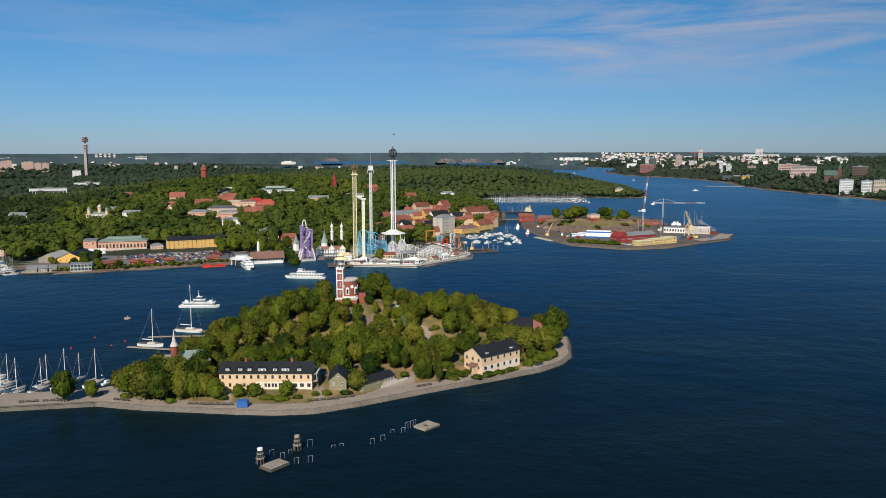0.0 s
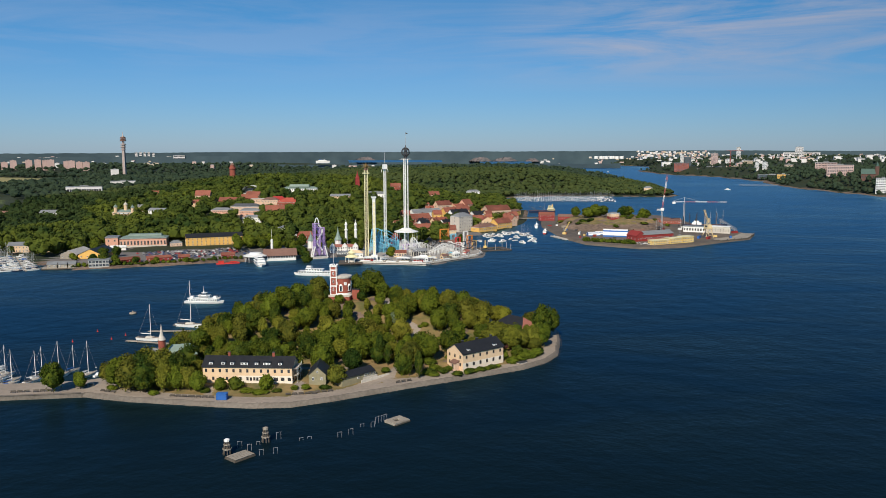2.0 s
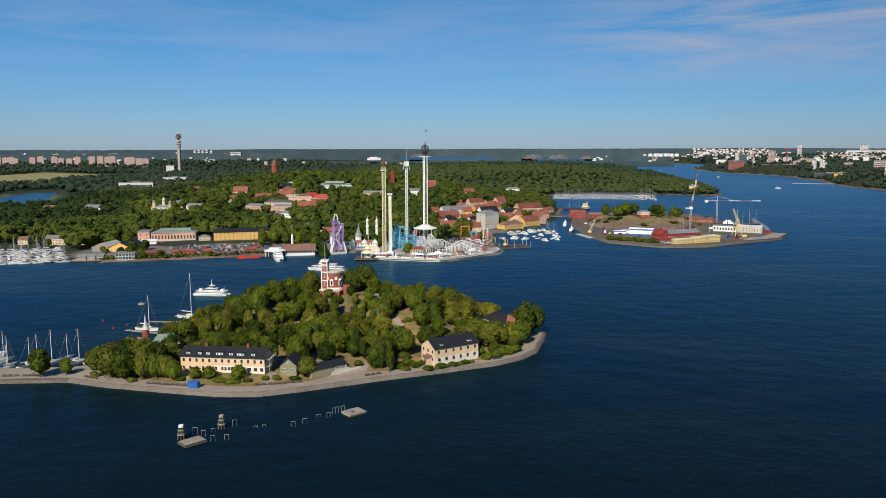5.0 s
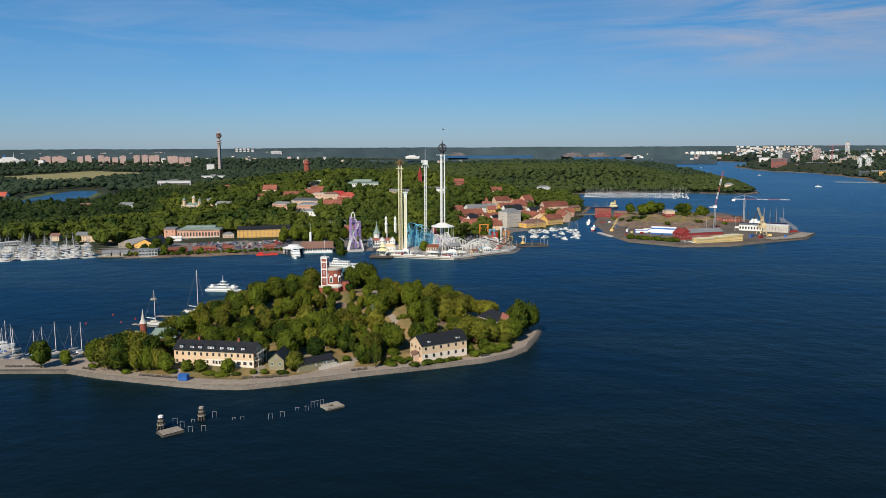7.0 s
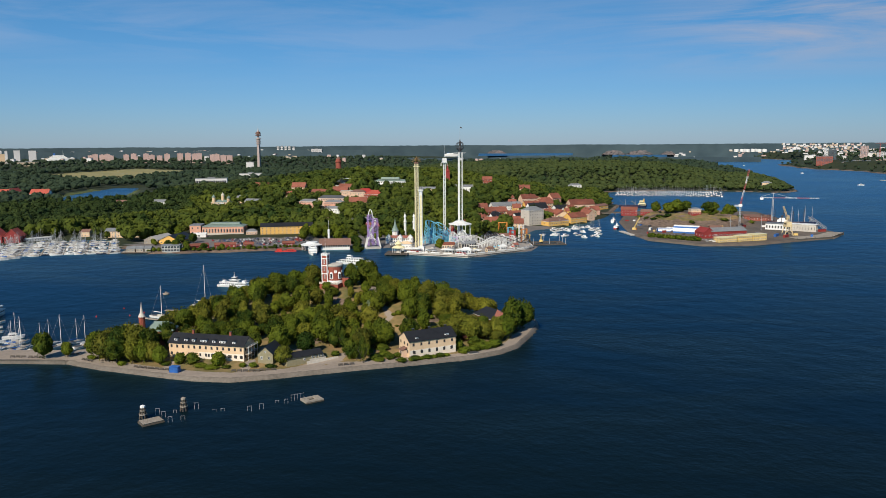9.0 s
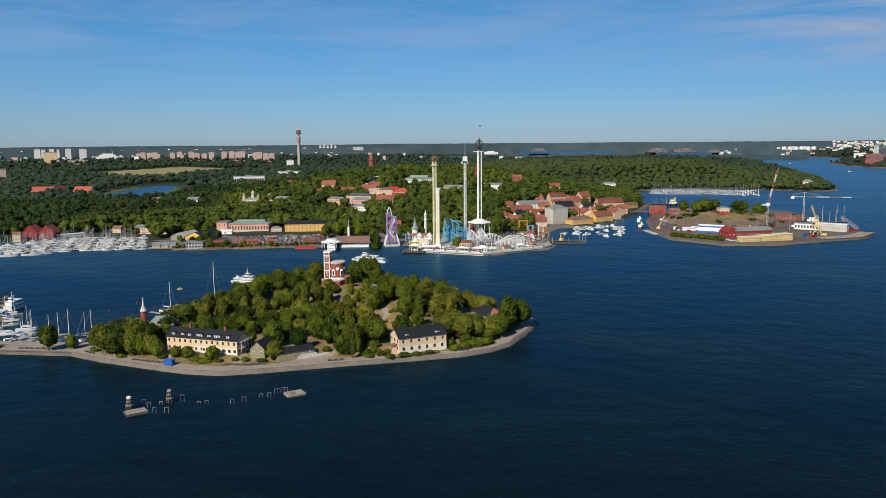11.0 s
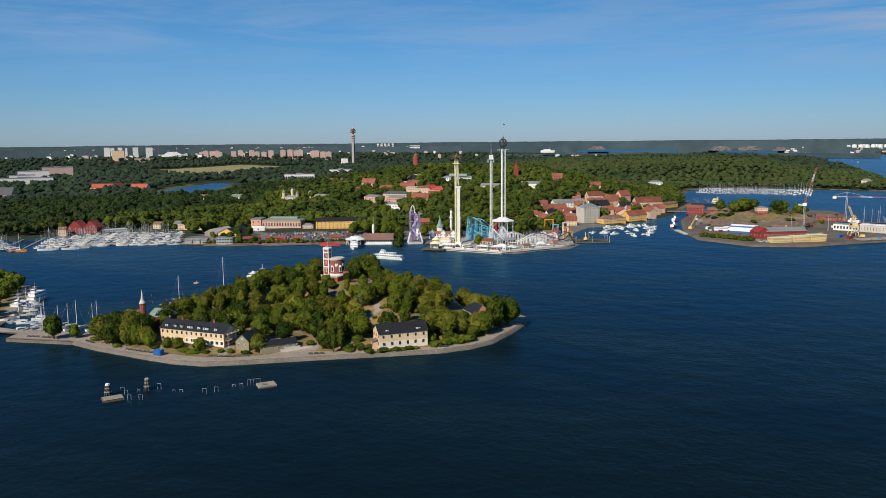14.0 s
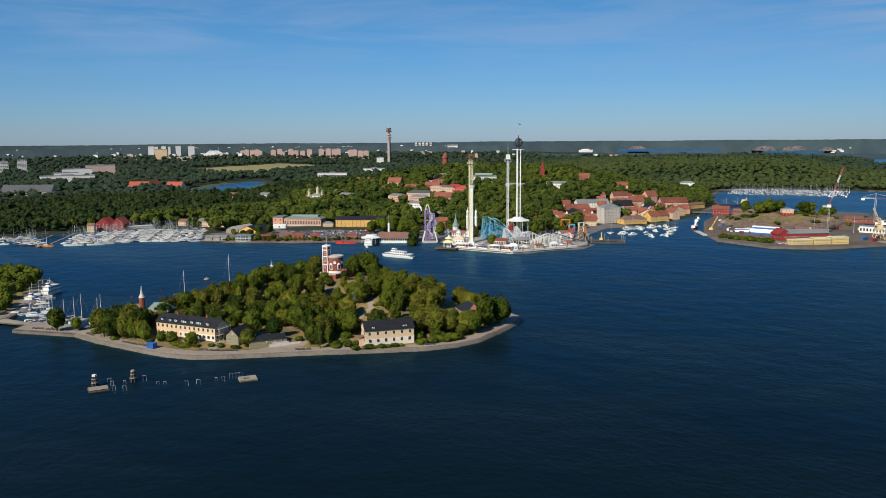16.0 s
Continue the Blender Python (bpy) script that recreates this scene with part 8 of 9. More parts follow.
# masts, stacks of material, containers and vans
drng = random.Random(17)
cols = [WHITE, BLUE, ORANGE, GREYROOF, TIMBER, REDWOOD, CRANEYEL, DARKSTEEL]
for n in range(170):
    x, y = drng.uniform(48, 285), drng.uniform(890, 1110)
    ok, dd = inside(np.array([x]), np.array([y]), DOCKLAND)
    if not ok[0] or dd[0] < 7 or height_at(DZ, x, y) > 4 or 135 < x < 210 and 875 < y < 948 or 76 < x < 140 and y < 945 or 205 < x < 268 and 975 < y < 1045:
        continue
    w, d, h = drng.choice(((6.0, 2.5, 2.6), (4.5, 2.0, 2.2), (5, 3, 1.2), (3, 2, 1.8), (9, 2.4, 2.6), (2.5, 2, 1.5)))
    m = drng.choice(cols)
    t = thing("container" if h > 2.4 else "material_stack", x, y, height_at(DZ, x, y), drng.uniform(0, 90), m.name.replace("_", " ") + " clad " + ("container" if h > 2.4 else "stack of yard material") + " on the shipyard ground", "container" if h > 2.4 else "stack", "yard clutter")
    k = Kit()
    k.box(-w / 2, -d / 2, 0, w / 2, d / 2, h, m, 0.06)
    part("body", k, t)
    k = Kit()
    k.box(-w / 2 - 0.05, -d / 2 - 0.05, h, w / 2 + 0.05, d / 2 + 0.05, h + 0.15, m)
    part("lid", k, t)
for x, y, h in ((170, 965, 20), (240, 1050, 24), (248, 1056, 22), (205, 1015, 18), (262, 1050, 26), (256, 1062, 26)):
    k = Kit()
    k.lathe([(0.3, 0), (0.12, h)], STEEL, 6)
    k.beam((-1.5, 0, h * 0.7), (1.5, 0, h * 0.7), 0.15, STEEL)
    k.lathe([(0.5, 0), (0.4, 0.8)], CONCRETE, 8)
    solid("mast", k, x, y, height_at(DZ, x, y), label="bare steel mast in the shipyard", category="mast", group="shipyard masts")
for x, y, turn in ((150, 893, 35), (146, 888, 35), (153, 886, 35), (143, 897, 40)):
    copy_thing(kinds[0] or [q for q in kinds if q][0], pose(x, y, 2.03, 0, 0, turn))
k = Kit()
k.slab([(234, 926), (272, 959), (289, 1004), (276, 1010), (257, 970), (227, 942)], -1.5, 2.5, TIMBER, DARKWOOD)
solid("wharf", k, label="old brown timber wharf at the end of the shipyard", category="quay", kind="structure")
for j in range(9):
    f = j / 8
    x, y = (234 + 76 * f, 926 + 66 * f) if f < 0.5 else (272 + 34 * (f - 0.5), 959 + 90 * (f - 0.5))
    k = Kit()
    k.lathe([(0.35, -2.0), (0.35, 3.4), (0.2, 3.6)], DARKWOOD, 7)
    solid("fender_pile", k, x, y, 0, label="dark timber fender pile along the wharf", category="pile", group="wharf piles")
k = Kit()
k.slab([(50, 975), (66, 938), (70, 941), (55, 978)], 0.2, 1.2, PALE_STONE, CONCRETE)
solid("landing_stage", k, label="pale concrete landing stage in the strait", category="quay", kind="structure")
passenger_ship("tug", 16, 5, 1, 44, 1010, 80, "red and white tug lying in the strait", hull_mat=RED, mast=5, shape=0.7, category="boat")
passenger_ship("workboat", 18, 5, 1, 33, 1085, 85, "white workboat lying in the strait", mast=5, shape=0.7, category="boat")
for n in range(105):
    u, v = drng.uniform(0, 1), drng.uniform(0, 1)
    x, y = 86 + 52 * u, 905 - 24 * u + 7 + 16 * v
    bush(x, y, height_at(DZ, x, y), drng.uniform(4, 8), drng.uniform(2.5, 5), "wild green shrub on the shipyard shore", "shore shrubs")
for n in range(75):
    x, y = drng.uniform(60, 215), drng.uniform(1020, 1150)
    if 3.5 < height_at(DZ, x, y) and float(noise2(np.array([x]), np.array([y]), 26, 4.0)[0]) > 0.15:
        bush(x, y, height_at(DZ, x, y), drng.uniform(6, 14), drng.uniform(2, 5), "wild green shrub on the rock knoll", "knoll shrubs")
for x, y, h in ((214, 1048, 17), (222, 1052, 21), (232, 1060, 19), (252, 1040, 23), (218, 1070, 16), (236, 1080, 20), (244, 1072, 18), (228, 1038, 15)):
    k = Kit()
    lattice(k, 0, 0, 0, h, 1.0, DARKSTEEL, 2.4, 0.5, leg=0.14, brace=0.08)
    solid("derrick", k, x, y, height_at(DZ, x, y), label="thin dark steel derrick beside the dry dock", category="mast", group="dock derricks")
for x, y, w, h in ((84, 1108, 15, 15), (100, 1112, 19, 16), (111, 1116, 21, 18), (121, 1122, 17, 16), (106, 1128, 17, 15), (148, 1120, 18, 17), (155, 1126, 15, 16), (171, 1112, 16, 15), (177, 1118, 14, 13), (40, 1190, 10, 10), (158, 1118, 8, 6), (166, 1112, 8, 5), (176, 1110, 8, 5)):
    tree(x, y, height_at(DZ, x, y) - 0.2, h, w, int(x), "round-crowned tree on the bare rock knoll", "trees on the knoll")

# ---------------------------------------------------------------- far landmarks and towns
OLDCONCRETE = surface("weathered_concrete", (0.44, 0.37, 0.35), 0.9, 0.3, 0.15)
t = thing("broadcast_tower", -1286, 2555, 29, 0, "slender grey-brown concrete broadcasting tower with stacked round decks", "tower")
k = Kit()
k.box(-4.5, -4.5, -12, 4.5, 4.5, 88, OLDCONCRETE, 0.8)
part("shaft", k, t)
for z0, r in ((68, 7.5), (76, 8.5), (84, 8.5), (96, 9.5), (101, 9.5), (106, 8)):
    k = Kit()
    k.lathe([(r * 0.8, z0), (r, z0 + 0.8), (r, z0 + 3.6), (r * 0.8, z0 + 4.2)], BROWNROOF if z0 > 90 else OLDCONCRETE, 14)
    part("deck", k, t)
k = Kit()
k.lathe([(3.6, 88), (3.6, 112), (2.2, 113), (0.9, 118), (0.5, 127)], OLDCONCRETE, 10)
part("core", k, t)


def block(x, y, z, turn, w, d, top, wall, floors, cols, label, roof=None, name="apartment_block", group="far town"):
    """A far block: body, flat roof slab and a band of panes between piers to each storey."""
    t = thing(name, x, y, z, turn, label, "building", group)
    PLOTS.append((x, y, turn, -w / 2, w / 2, d, 6 if x > 300 or y > 2400 else 95 if x < -1500 else 26))
    k = Kit()
    k.box(-w / 2, 0, -3, w / 2, d, top - z, wall)
    part("wall", k, t)
    k = Kit()
    k.box(-w / 2 - 0.4, -0.4, top - z + 0.004, w / 2 + 0.4, d + 0.4, top - z + 1.0, roof or GREYROOF)
    k.box(-w * 0.12, d * 0.3, top - z + 1.0, w * 0.12, d * 0.7, top - z + 3.2, roof or GREYROOF)
    part("roof", k, t)
    if not cols:
        return t
    fh = (top - z) / floors
    kw = Kit()
    kw.box(-w * 0.47, -0.12, 0, w * 0.47, 0.05, fh * 0.42, GLASS)
    for c in range(1, cols):
        kw.box(-w * 0.47 + w * 0.94 * c / cols - 0.5, -0.2, -0.02, -w * 0.47 + w * 0.94 * c / cols + 0.5, -0.1, fh * 0.43, wall)
    kb, n = Kit(), len(kw.v)
    for f in range(floors):
        kb.v += [(a, b, c + fh * (f + 0.3)) for a, b, c in kw.v]
        kb.f += [tuple(i + f * n for i in q) for q in kw.f]
    kb.m, kb.mats = kw.m * floors, kw.mats
    tagged(part("window_band", kb, t), kind="stuff")
    return t


PALE = surface("pale_render", (0.66, 0.65, 0.65), 0.85, 0.12, 0.3)
BEIGE = surface("beige_render", (0.52, 0.43, 0.33), 0.85, 0.15, 0.3)
# rose brick made paler and greyer, distance haze mixed into its colour
ROSE = surface("hazed_rose_brick", (0.50, 0.36, 0.33), 0.85, 0.2, 0.3)
CH = coast_height
DARKBRICK = surface("dark_brick", (0.115, 0.062, 0.050), 0.85, 0.3, 0.3)
COPPER_ROOF = surface("dark_copper_roof", (0.065, 0.115, 0.095), 0.6, 0.3, 0.3)
for x, y, turn, w, d, top, wall, fl, cl, lab in (
        (545, 3140, -9, 52, 24, 42, BRICK, 7, 9, "red brick mill block by the far shore"), (562, 3240, -9, 14, 14, 70, PALE, 16, 3, "slim white tower block"),
        (580, 3220, -10, 26, 16, 63, DARKSTEEL, 13, 5, "dark tower block by the far shore"), (692, 3290, -12, 25, 18, 76, ROSE, 15, 5, "hazed rose brick tower block"),
        (655, 3130, -11, 62, 20, 28, PALE, 5, 12, "long white block by the far shore"), (720, 3120, -12, 40, 18, 34, BEIGE, 6, 8, "beige block on the far slope"),
        (610, 3080, -10, 40, 16, 22, BRICK, 4, 8, "low brick block on the far quay"), (980, 4180, -13, 20, 16, 97, PALE, 16, 3, "white tower block on the ridge"),
        (1240, 4100, -17, 34, 18, 98, PALE, 14, 5, "white hotel tower on the ridge"), (1245, 4080, -17, 160, 24, 72, PALE, 3, 20, "long white hall on the ridge"),
        (720, 2760, -14, 13, 13, 53, PALE, 11, 3, "grey and white tower block"), (742, 2750, -15, 15, 13, 53, PALE, 11, 3, "grey and white tower block"),
        (715, 2440, -16, 32, 14, 24, YELLOW, 4, 7, "ochre factory house by the water"), (720, 2570, -15, 84, 18, 18, DARKSTEEL, 3, 16, "long dark shed along the quay"),
        (770, 2150, -19, 60, 18, 57, ROSE, 7, 14, "long rose brick apartment block on the hill"), (800, 2350, -18, 54, 16, 59, ROSE, 6, 14, "row of rose brick houses on the hill"),
        (852, 2010, -22, 34, 16, 60, DARKBRICK, 5, 7, "dark brick wing under a green roof"),
        (752, 1835, -22, 27, 16, 36, PALE, 9, 7, "white apartment block by the shore"), (778, 1792, -23, 22, 16, 35, PALE, 9, 5, "white apartment block by the shore"),
        (800, 1772, -23, 32, 18, 37, BEIGE, 9, 8, "beige apartment block by the shore"), (834, 1752, -24, 30, 18, 38, PALE, 9, 7, "pale apartment block by the shore"),
        (760, 3350, -13, 30, 16, 52, PALE, 8, 6, "white block on the far slope"), (820, 3300, -14, 36, 16, 48, BEIGE, 7, 7, "beige block on the far slope"),
        (780, 2900, -15, 30, 14, 42, PALE, 6, 6, "pale block on the far slope"), (830, 2800, -16, 26, 14, 44, BEIGE, 6, 5, "beige block on the far slope")):
    block(x, y, max(1.5, height_at(CH, x, y)), turn, w, d, top, wall, fl, cl, lab)
frng = random.Random(23)
for n in range(110):
    a, r = radians(frng.uniform(6.0, 22.0)), frng.uniform(3200, 4450)
    x, y = 10 + r * math.sin(a), r * math.cos(a)
    on, off = inside(np.array([x]), np.array([y]), COAST)
    if not on[0] or off[0] < 70:
        continue
    z = height_at(CH, x, y)
    block(x, y, z, -9 + frng.uniform(-12, 12), frng.uniform(9, 26), 12, z + frng.uniform(9, 16), frng.choice((PALE, PALE, PALE, BEIGE, ROSE)), 4, 0, "pale apartment block on the far hillside", group="far hillside blocks")
# church with green roofs and a spire
t = thing("church", 780, 1990, height_at(CH, 780, 1990), -21, "dark brick church with green copper roofs and a spire", "church")
k = Kit()
k.box(-16, 0, -4, 12, 20, 16, DARKBRICK)
k.box(12, 4, -4, 20, 12, 34, DARKBRICK)
part("wall", k, t)
k = Kit()
k.poly([(-17, -1, 16), (13, -1, 16), (13, 10, 28), (-17, 10, 28)], COPPER_ROOF)
k.poly([(13, 21, 16), (-17, 21, 16), (-17, 10, 28), (13, 10, 28)], COPPER_ROOF)
k.poly([(-16, 0, 16), (-16, 20, 16), (-16, 10, 27)], DARKBRICK)
k.poly([(12, 20, 16), (12, 0, 16), (12, 10, 27)], DARKBRICK)
k.box(11.4, 3.4, 34.004, 20.6, 12.6, 35.2, COPPER_ROOF, 1.0)
k.lathe([(2.6, 35.2), (2.2, 39), (0.2, 44)], COPPER_ROOF, 8, 16, 8)
part("roof", k, t)
for j in range(5):
    placed("window", window(1.6, 5.0, DARKSTEEL), t, -13 + j * 5.4, 0, 6)
# storage tanks on the far headland
k = Kit()
k.lathe([(11, 0), (11, 12), (10.4, 12.6), (1, 14.5)], WHITE, 18)
TANK = k.mesh("storage_tank")
for j, (x, y) in enumerate(((306, 4290), (332, 4310), (356, 4280), (382, 4305), (408, 4285), (434, 4310), (345, 4330), (395, 4330))):
    solid("storage_tank", TANK, x, y, max(40, height_at(CH, x, y)), 0, "white cylindrical storage tank on the far headland", "tank", "far storage tanks")
# west: tower blocks, rose rows, halls and the white ship in the far port
MH = mainland_height
for x, y, turn, w, d, top, wall, fl, cl, lab in (
        (-2658, 2762, 46, 24, 14, 75, PALE, 13, 0, "white tower block far beyond the park"),
        (-2625, 2762, 46, 16, 14, 73, PALE, 13, 0, "white tower block far beyond the park"),
        (-2580, 2762, 46, 19, 14, 75, PALE, 13, 0, "white tower block far beyond the park"),
        (-2545, 2762, 46, 10, 14, 73, PALE, 13, 0, "white tower block far beyond the park"),
        (-2491, 2762, 46, 22, 14, 76, PALE, 13, 0, "white tower block far beyond the park"),
        (-2414, 2762, 46, 27, 14, 75, PALE, 13, 0, "white tower block far beyond the park"),
        (-2428, 2600, 46, 48, 18, 64, CREAM, 9, 0, "cream ribbed grain silo in the far port"), (-2290, 2600, 44, 74, 24, 33, BEIGE, 4, 0, "beige flat-roofed hall in the far port"), (-2560, 2520, 46, 60, 20, 34, ROSE, 5, 8, "hazed rose brick block in the far port"),
        (-2196, 1775, 54, 28, 16, 44, PALE, 10, 5, "white tower block at the city's edge"), (-2240, 1740, 54, 28, 16, 40, PALE, 8, 5, "white block at the city's edge"),
        (-1746, 1702, 50, 80, 40, 33, ROSE, 4, 0, "broad rust-roofed hall beyond the woods"), (-1708, 1590, 51, 76, 30, 27, PALE, 4, 0, "long white hall beyond the woods"), (-1567, 1446, 52, 130, 30, 17, PALE, 3, 0, "long pale flat-roofed hall beyond the woods"),
        (-1640, 1500, 52, 60, 30, 21, PALE, 4, 0, "pale museum block beyond the woods"), (-1870, 3800, 25, 11, 11, 80, PALE, 8, 3, "slim white tower block on the far heights"), (-1849, 3800, 25, 11, 11, 82, PALE, 8, 3, "slim white tower block on the far heights"), (-1828, 3800, 25, 11, 11, 80, PALE, 8, 3, "slim white tower block on the far heights"), (-1808, 3800, 25, 11, 11, 81, PALE, 8, 3, "slim white tower block on the far heights"), (-1785, 3800, 25, 11, 11, 78, PALE, 8, 3, "slim white tower block on the far heights"),
        (-1660, 3800, 24, 52, 16, 66, PALE, 5, 9, "long white block on the far heights"),
        (-936, 1700, 26, 72, 16, 21.5, PALE, 1, 14, "long low white hall in the woods"), (-1004, 2000, 26, 60, 16, 21, PALE, 1, 0, "long low white hall in the woods"),
        (-1290, 2500, 26, 24, 14, 37, PALE, 1, 0, "small white hall at the foot of the broadcasting tower")):
    block(x, y, max(2, height_at(MH, x, y)), turn, w, d, top, wall, fl, cl, lab)
for x0, x1, ht in ((-2340, -2209, 58), (-2174, -2140, 62), (-2140, -2095, 62), (-2078, -2049, 66), (-2044, -1943, 58), (-1910, -1783, 62), (-1760, -1656, 57)):
    n = max(1, int((x1 - x0) / 26))
    for j in range(n):
        x, y = x0 + (x1 - x0) * (j + 0.5) / n, 3000 + frng.uniform(-12, 12)
        block(x, y, height_at(MH, x, y), 36, 22, 14, ht - 6 + frng.uniform(-3, 4), ROSE, 7, 0, "hazed rose brick apartment row beyond the field", group="hazed rose brick rows", roof=ROSE)
for n in range(26):
    a, r = radians(frng.uniform(-49, -12)), frng.uniform(3600, 4000)
    x, y = 100 + r * math.sin(a), r * math.cos(a)
    z = height_at(MH, x, y)
    if not inside(np.array([x]), np.array([y]), SHORE)[0][0]:
        continue
    block(x, y, z, frng.uniform(0, 40), frng.uniform(10, 26), 12, z + frng.uniform(17, 22), frng.choice((PALE, PALE, ROSE, BEIGE)), 4, 0, "pale block among the far woods", group="far wood blocks")
for x, y, turn, L, up in ((-2402, 2900, 41, 105, 1.5), (-961, 3760, 15, 66, 0.5)):
    t = thing("cruise_ship", x, y, 26 if x < -1500 else 36, turn, "white cruise ship lying in a far port", "ship", "cruise ships")
    k = Kit()
    hull(k, L, 14, 9, HULL, WHITE, z0=-12)
    part("hull", k, t)
    k = Kit()
    for j in range(4):
        k.box(-L * (0.42 - 0.05 * j), -6, 9 + 2.4 * j, L * (0.32 - 0.06 * j), 6, 11.2 + 2.4 * j, HULL, 0.2)
    part("superstructure", k, t)
    k = Kit()
    k.box(-L * 0.25, -3, 18, -L * 0.16, 3, 24, BLUE, 0.8)
    k.lathe([(0.8, 18), (0.3, 32)], WHITE, 6, L * 0.12)
    part("funnel", k, t)
    t.scale = (1, 1, up)
# tower crane on the far shore
k = Kit()
lattice(k, 0, 0, 0, 56, 2.6, FADEDRED, 4, leg=0.5, brace=0.25)
k.box(-14, -0.6, 56, 44, 0.6, 57.2, FADEDRED)
solid("tower_crane", k, 690, 3010, height_at(CH, 690, 3010), label="orange tower crane on the far shore", category="crane")
k = Kit()
k.box(-52, -3, 0.2, 52, 3, 1.2, CONCRETE)
solid("breakwater", k, 610, 2290, 0, label="long pale floating breakwater", category="pier")

# scattered far houses on the ridges, too small to tell apart
grng = np.random.default_rng(77)
k = Kit()
for n in range(260):
    a, r = radians(grng.uniform(-58, 24)), grng.uniform(3950, 4560)
    x, y = 120 + r * math.sin(a), r * math.cos(a)
    zt = 30 + (r - 3900) / 800 * 38 if a < radians(-20) or a > radians(5) else 12 + (r - 3900) / 800 * 45
    if -25 < math.degrees(a) < -2:
        continue
    w = grng.uniform(7, 20)
    k.box(x - w / 2, y - 4, zt - 3, x + w / 2, y + 4, zt + grng.uniform(1, 4), (PALE, PALE, BEIGE, ROSE)[n % 4])
for n in range(120):
    a = n / 119
    x, y = 505 + 350 * a + grng.uniform(-6, 6), 4300 + grng.uniform(-60, 60)
    zt = grng.uniform(52, 72) if n % 3 else grng.uniform(66, 80)
    if n % 5 == 0:
        x, zt = 520 + 60 * a, 38 + 20 * a
    w = grng.uniform(6, 15)
    k.box(x - w / 2, y - 4, zt - 5, x + w / 2, y + 4, zt + grng.uniform(0, 4), (PALE, PALE, ROSE, BEIGE, PALE)[n % 5])
solid("far_houses", k, label="scattered pale far houses on the wooded ridges", category="houses", kind="stuff")


# bare quarried rock faces on the far shore, pink greyed with painted haze
CLIFF = surface("hazed_pink_granite", (0.185, 0.150, 0.148), 0.9, second=(0.075, 0.082, 0.085), scale=0.06, big=4.0)


def cliff(x, y, w, z0, z1, seed, label):
    """A rough, leaning rock face with an uneven crest, let into the wooded ridge."""
    g, v, f, nu, nv = random.Random(seed), [], [], 18, 6
    mid = math.atan2(x - 120, y)
    for i in range(nu + 1):
        u = i / nu
        a = mid + (u - 0.5) * w / 4690
        crest = z0 + (z1 - z0) * (min(1.0, 3.2 * u, 3.2 * (1 - u)) * g.uniform(0.72, 1.0))
        for j in range(nv):
            z = z0 - 3 + (crest - z0 + 3) * j / (nv - 1) + g.uniform(-0.8, 0.8)
            s = 1 + 0.012 * (z - 20) / 57 - 0.0035 + g.uniform(-0.0008, 0.0008)
            v.append((s * (120 + 4686 * math.sin(a)), s * 4686 * math.cos(a), z))
        v.append((1.012 * (120 + 4686 * math.sin(a)), 1.012 * 4686 * math.cos(a), crest - 6))
    for i in range(nu):
        for j in range(nv):
            p, q = i * (nv + 1) + j, (i + 1) * (nv + 1) + j
            f += [(p, q, q + 1), (p, q + 1, p + 1)]
    ob = new("rock_cliff", tri_mesh("rock_cliff", np.array(v), np.array(f), [CLIFF]))
    return tagged(ob, label, "cliff", kind="structure")


cliff(-945, 4600, 110, 32, 50, 3, "pale quarried rock face above the far inlet")
cliff(-300, 4600, 130, 24, 47, 5, "pinkish bare rock face above the far inlet")
cliff(-168, 4625, 140, 24, 46, 8, "pinkish bare rock face above the far inlet")
cliff(-20, 4640, 80, 22, 40, 11, "pinkish bare rock face above the far inlet")

# ---------------------------------------------------------------- woods
ICO_T = [crown(7, 56, 0.17, 1, 60 + j) for j in range(8)]
FAR_T = [crown(3, 7, 0.3, 1, 80 + j) for j in range(6)]


def clear_of_houses(x, y):
    """Keeps crowns off each building's plot, and a little in front of it."""
    ok = np.ones(x.shape, bool)
    for hx, hy, turn, u0, u1, dep, ahead in PLOTS:
        c, s = math.cos(radians(turn)), math.sin(radians(turn))
        u, v = (x - hx) * c + (y - hy) * s, -(x - hx) * s + (y - hy) * c
        ok &= ~((u > u0 - 5) & (u < u1 + 5) & (v > -ahead) & (v < dep + 4))
    return ok


def on_main(x, y):
    ins, d = inside(x, y, SHORE)
    wet, db = inside(x, y, BAY)
    ok = ins & ~wet & (db > 25) & (d > 10) & ~((db < 55) & (y < 1560) & (x > -915 - 0.58 * (y - 1285)))
    ok &= ~((x > -420) & (x < -230) & (y < 852 - 0.14 * (x + 300))) & ~((x > -600) & (x <= -420) & (y < 742))
    ok &= ~((x >= -230) & (y < 872))
    ok &= ~((x > -100) & (y < 1270) & (d < 22))
    ok &= clear_of_houses(x, y)
    ok &= ~((x > -150) & (y > 930) & (y < 1290) & (noise2(x, y, 17, 6.0) > -0.1))
    return ok & ~inside(x, y, OPEN)[0]


near_places = scatter(on_main, -950, 60, 560, 1560, 11.5, 26000, 3)
west_places = [p for p in near_places if p[0] < -700 and p[1] > 1050]
dark_places = [p for p in near_places if p[0] < -560 + 40 * math.sin(p[1] / 47) and not (p[0] < -700 and p[1] > 1050)]
apart = set(west_places) | set(dark_places)
near_places = [p for p in near_places if p not in apart]
woods("woods_dark", dark_places, ICO_T, "dense dark deciduous woods above the marina", 12, 19, mainland_height, LOWWOODS)
woods("woods_west", west_places, ICO_T, "low mixed woods round a sheltered bay", 8, 13, mainland_height, LOWWOODS)
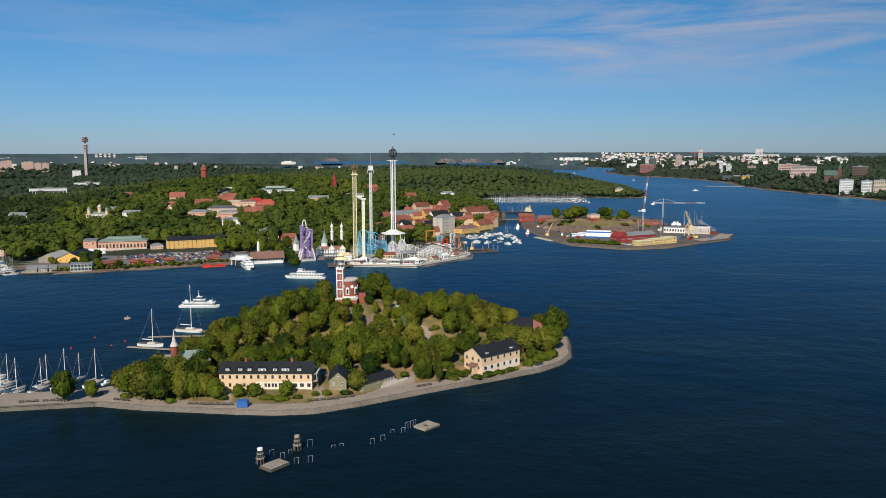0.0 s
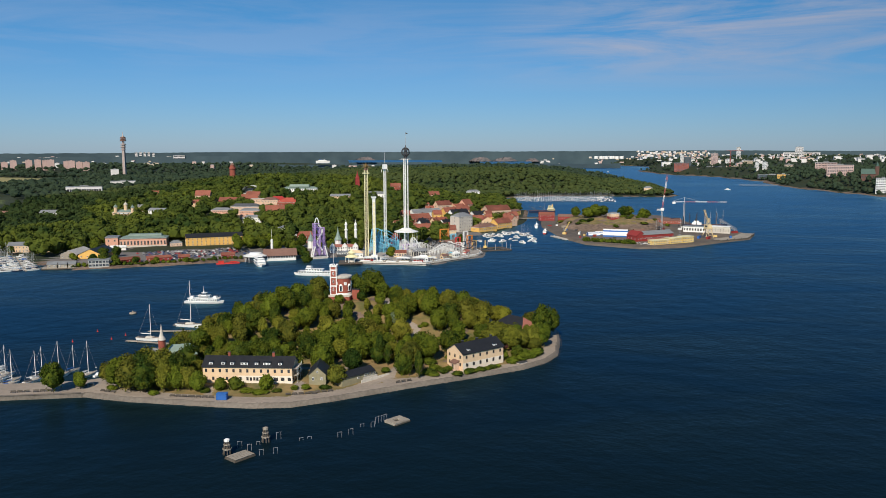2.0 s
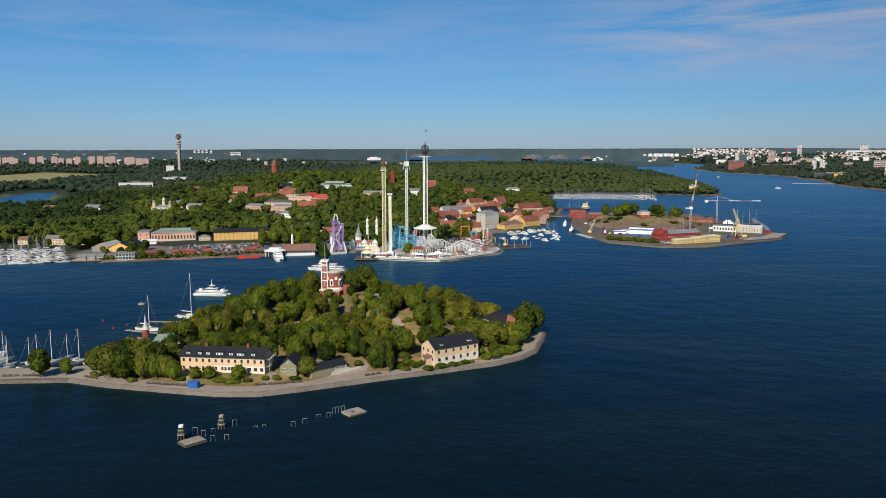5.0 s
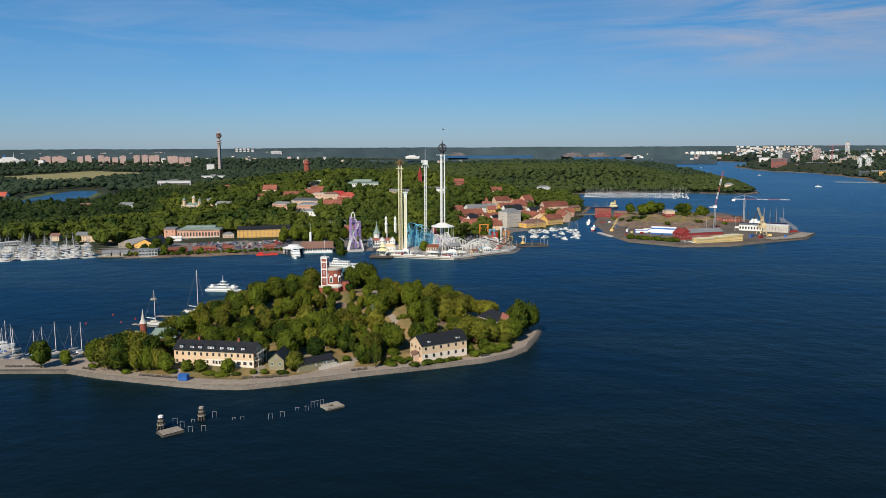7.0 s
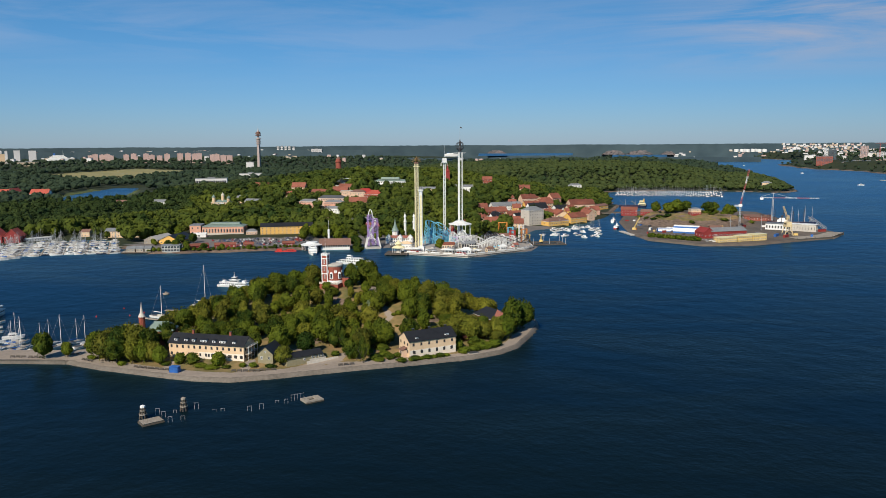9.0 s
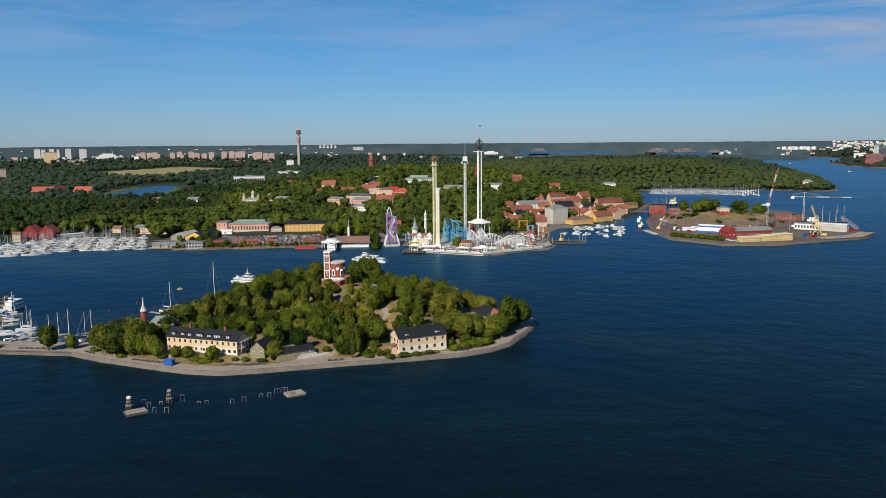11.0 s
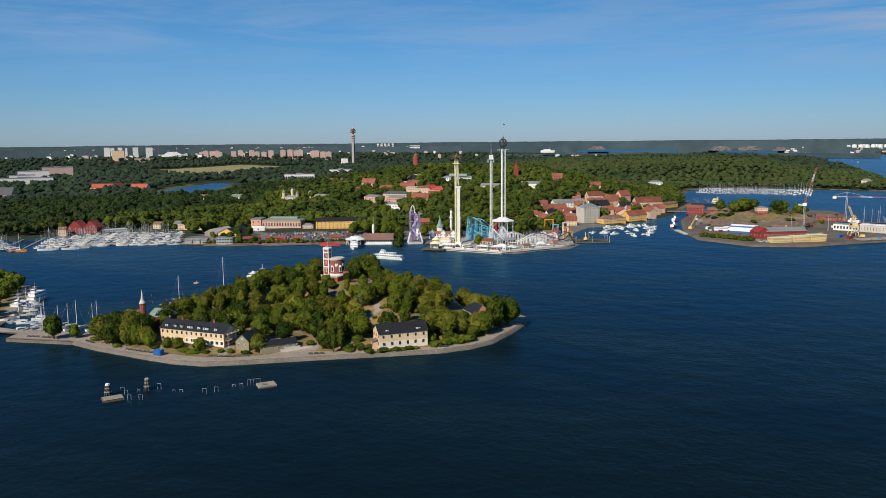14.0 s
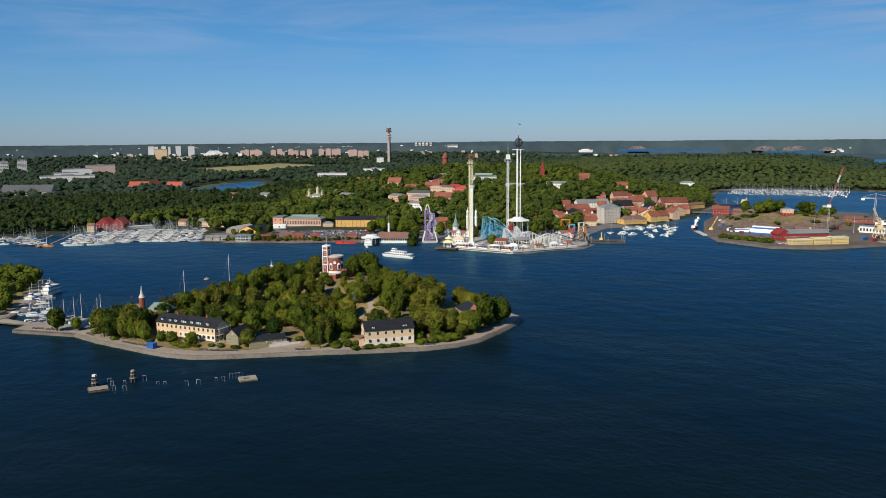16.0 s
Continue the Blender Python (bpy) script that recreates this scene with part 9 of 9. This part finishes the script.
woods("woods_near", near_places, ICO_T, "dense deciduous park woods on a rising shore", 12, 21, mainland_height, WOODS)
mid_places = scatter(lambda x, y: on_main(x, y) & (y > 1540), -930, 350, 1540, 2500, 12.0, 24000, 14)
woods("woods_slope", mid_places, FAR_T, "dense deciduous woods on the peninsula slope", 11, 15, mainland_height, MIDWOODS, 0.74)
far_places = scatter(lambda x, y: on_main(x, y) & ((y > 2480) | (x < -930)) & ~((x > -1950) & (y < 2700)), -2900, 350, 480, 3950, 33, 60000, 4)
far_places += scatter(lambda x, y: on_main(x, y) & ((y > 2480) | (x < -930)), -1950, 350, 480, 2700, 21, 60000, 44)
woods("woods_far", far_places, FAR_T, "wide deciduous woods reaching to the horizon", 14, 20, mainland_height, HAZEWOODS, 0.7)


def on_coast(x, y):
    ok = inside(x, y, COAST)[0] & (noise2(x, y, 150, 3) > -0.6) & (inside(x, y, COAST)[1] > 12)
    return ok & clear_of_houses(x, y)


coast_places = scatter(on_coast, 500, 1100, 1500, 2700, 13.5, 16000, 16) + scatter(lambda x, y: on_coast(x, y) & ((y > 2680) | (x > 1090)), 300, 2100, 1300, 4700, 33, 20000, 6)
woods("woods_coast", coast_places, FAR_T, "woods on the far coast", 10, 17, coast_height, HAZEWOODS)


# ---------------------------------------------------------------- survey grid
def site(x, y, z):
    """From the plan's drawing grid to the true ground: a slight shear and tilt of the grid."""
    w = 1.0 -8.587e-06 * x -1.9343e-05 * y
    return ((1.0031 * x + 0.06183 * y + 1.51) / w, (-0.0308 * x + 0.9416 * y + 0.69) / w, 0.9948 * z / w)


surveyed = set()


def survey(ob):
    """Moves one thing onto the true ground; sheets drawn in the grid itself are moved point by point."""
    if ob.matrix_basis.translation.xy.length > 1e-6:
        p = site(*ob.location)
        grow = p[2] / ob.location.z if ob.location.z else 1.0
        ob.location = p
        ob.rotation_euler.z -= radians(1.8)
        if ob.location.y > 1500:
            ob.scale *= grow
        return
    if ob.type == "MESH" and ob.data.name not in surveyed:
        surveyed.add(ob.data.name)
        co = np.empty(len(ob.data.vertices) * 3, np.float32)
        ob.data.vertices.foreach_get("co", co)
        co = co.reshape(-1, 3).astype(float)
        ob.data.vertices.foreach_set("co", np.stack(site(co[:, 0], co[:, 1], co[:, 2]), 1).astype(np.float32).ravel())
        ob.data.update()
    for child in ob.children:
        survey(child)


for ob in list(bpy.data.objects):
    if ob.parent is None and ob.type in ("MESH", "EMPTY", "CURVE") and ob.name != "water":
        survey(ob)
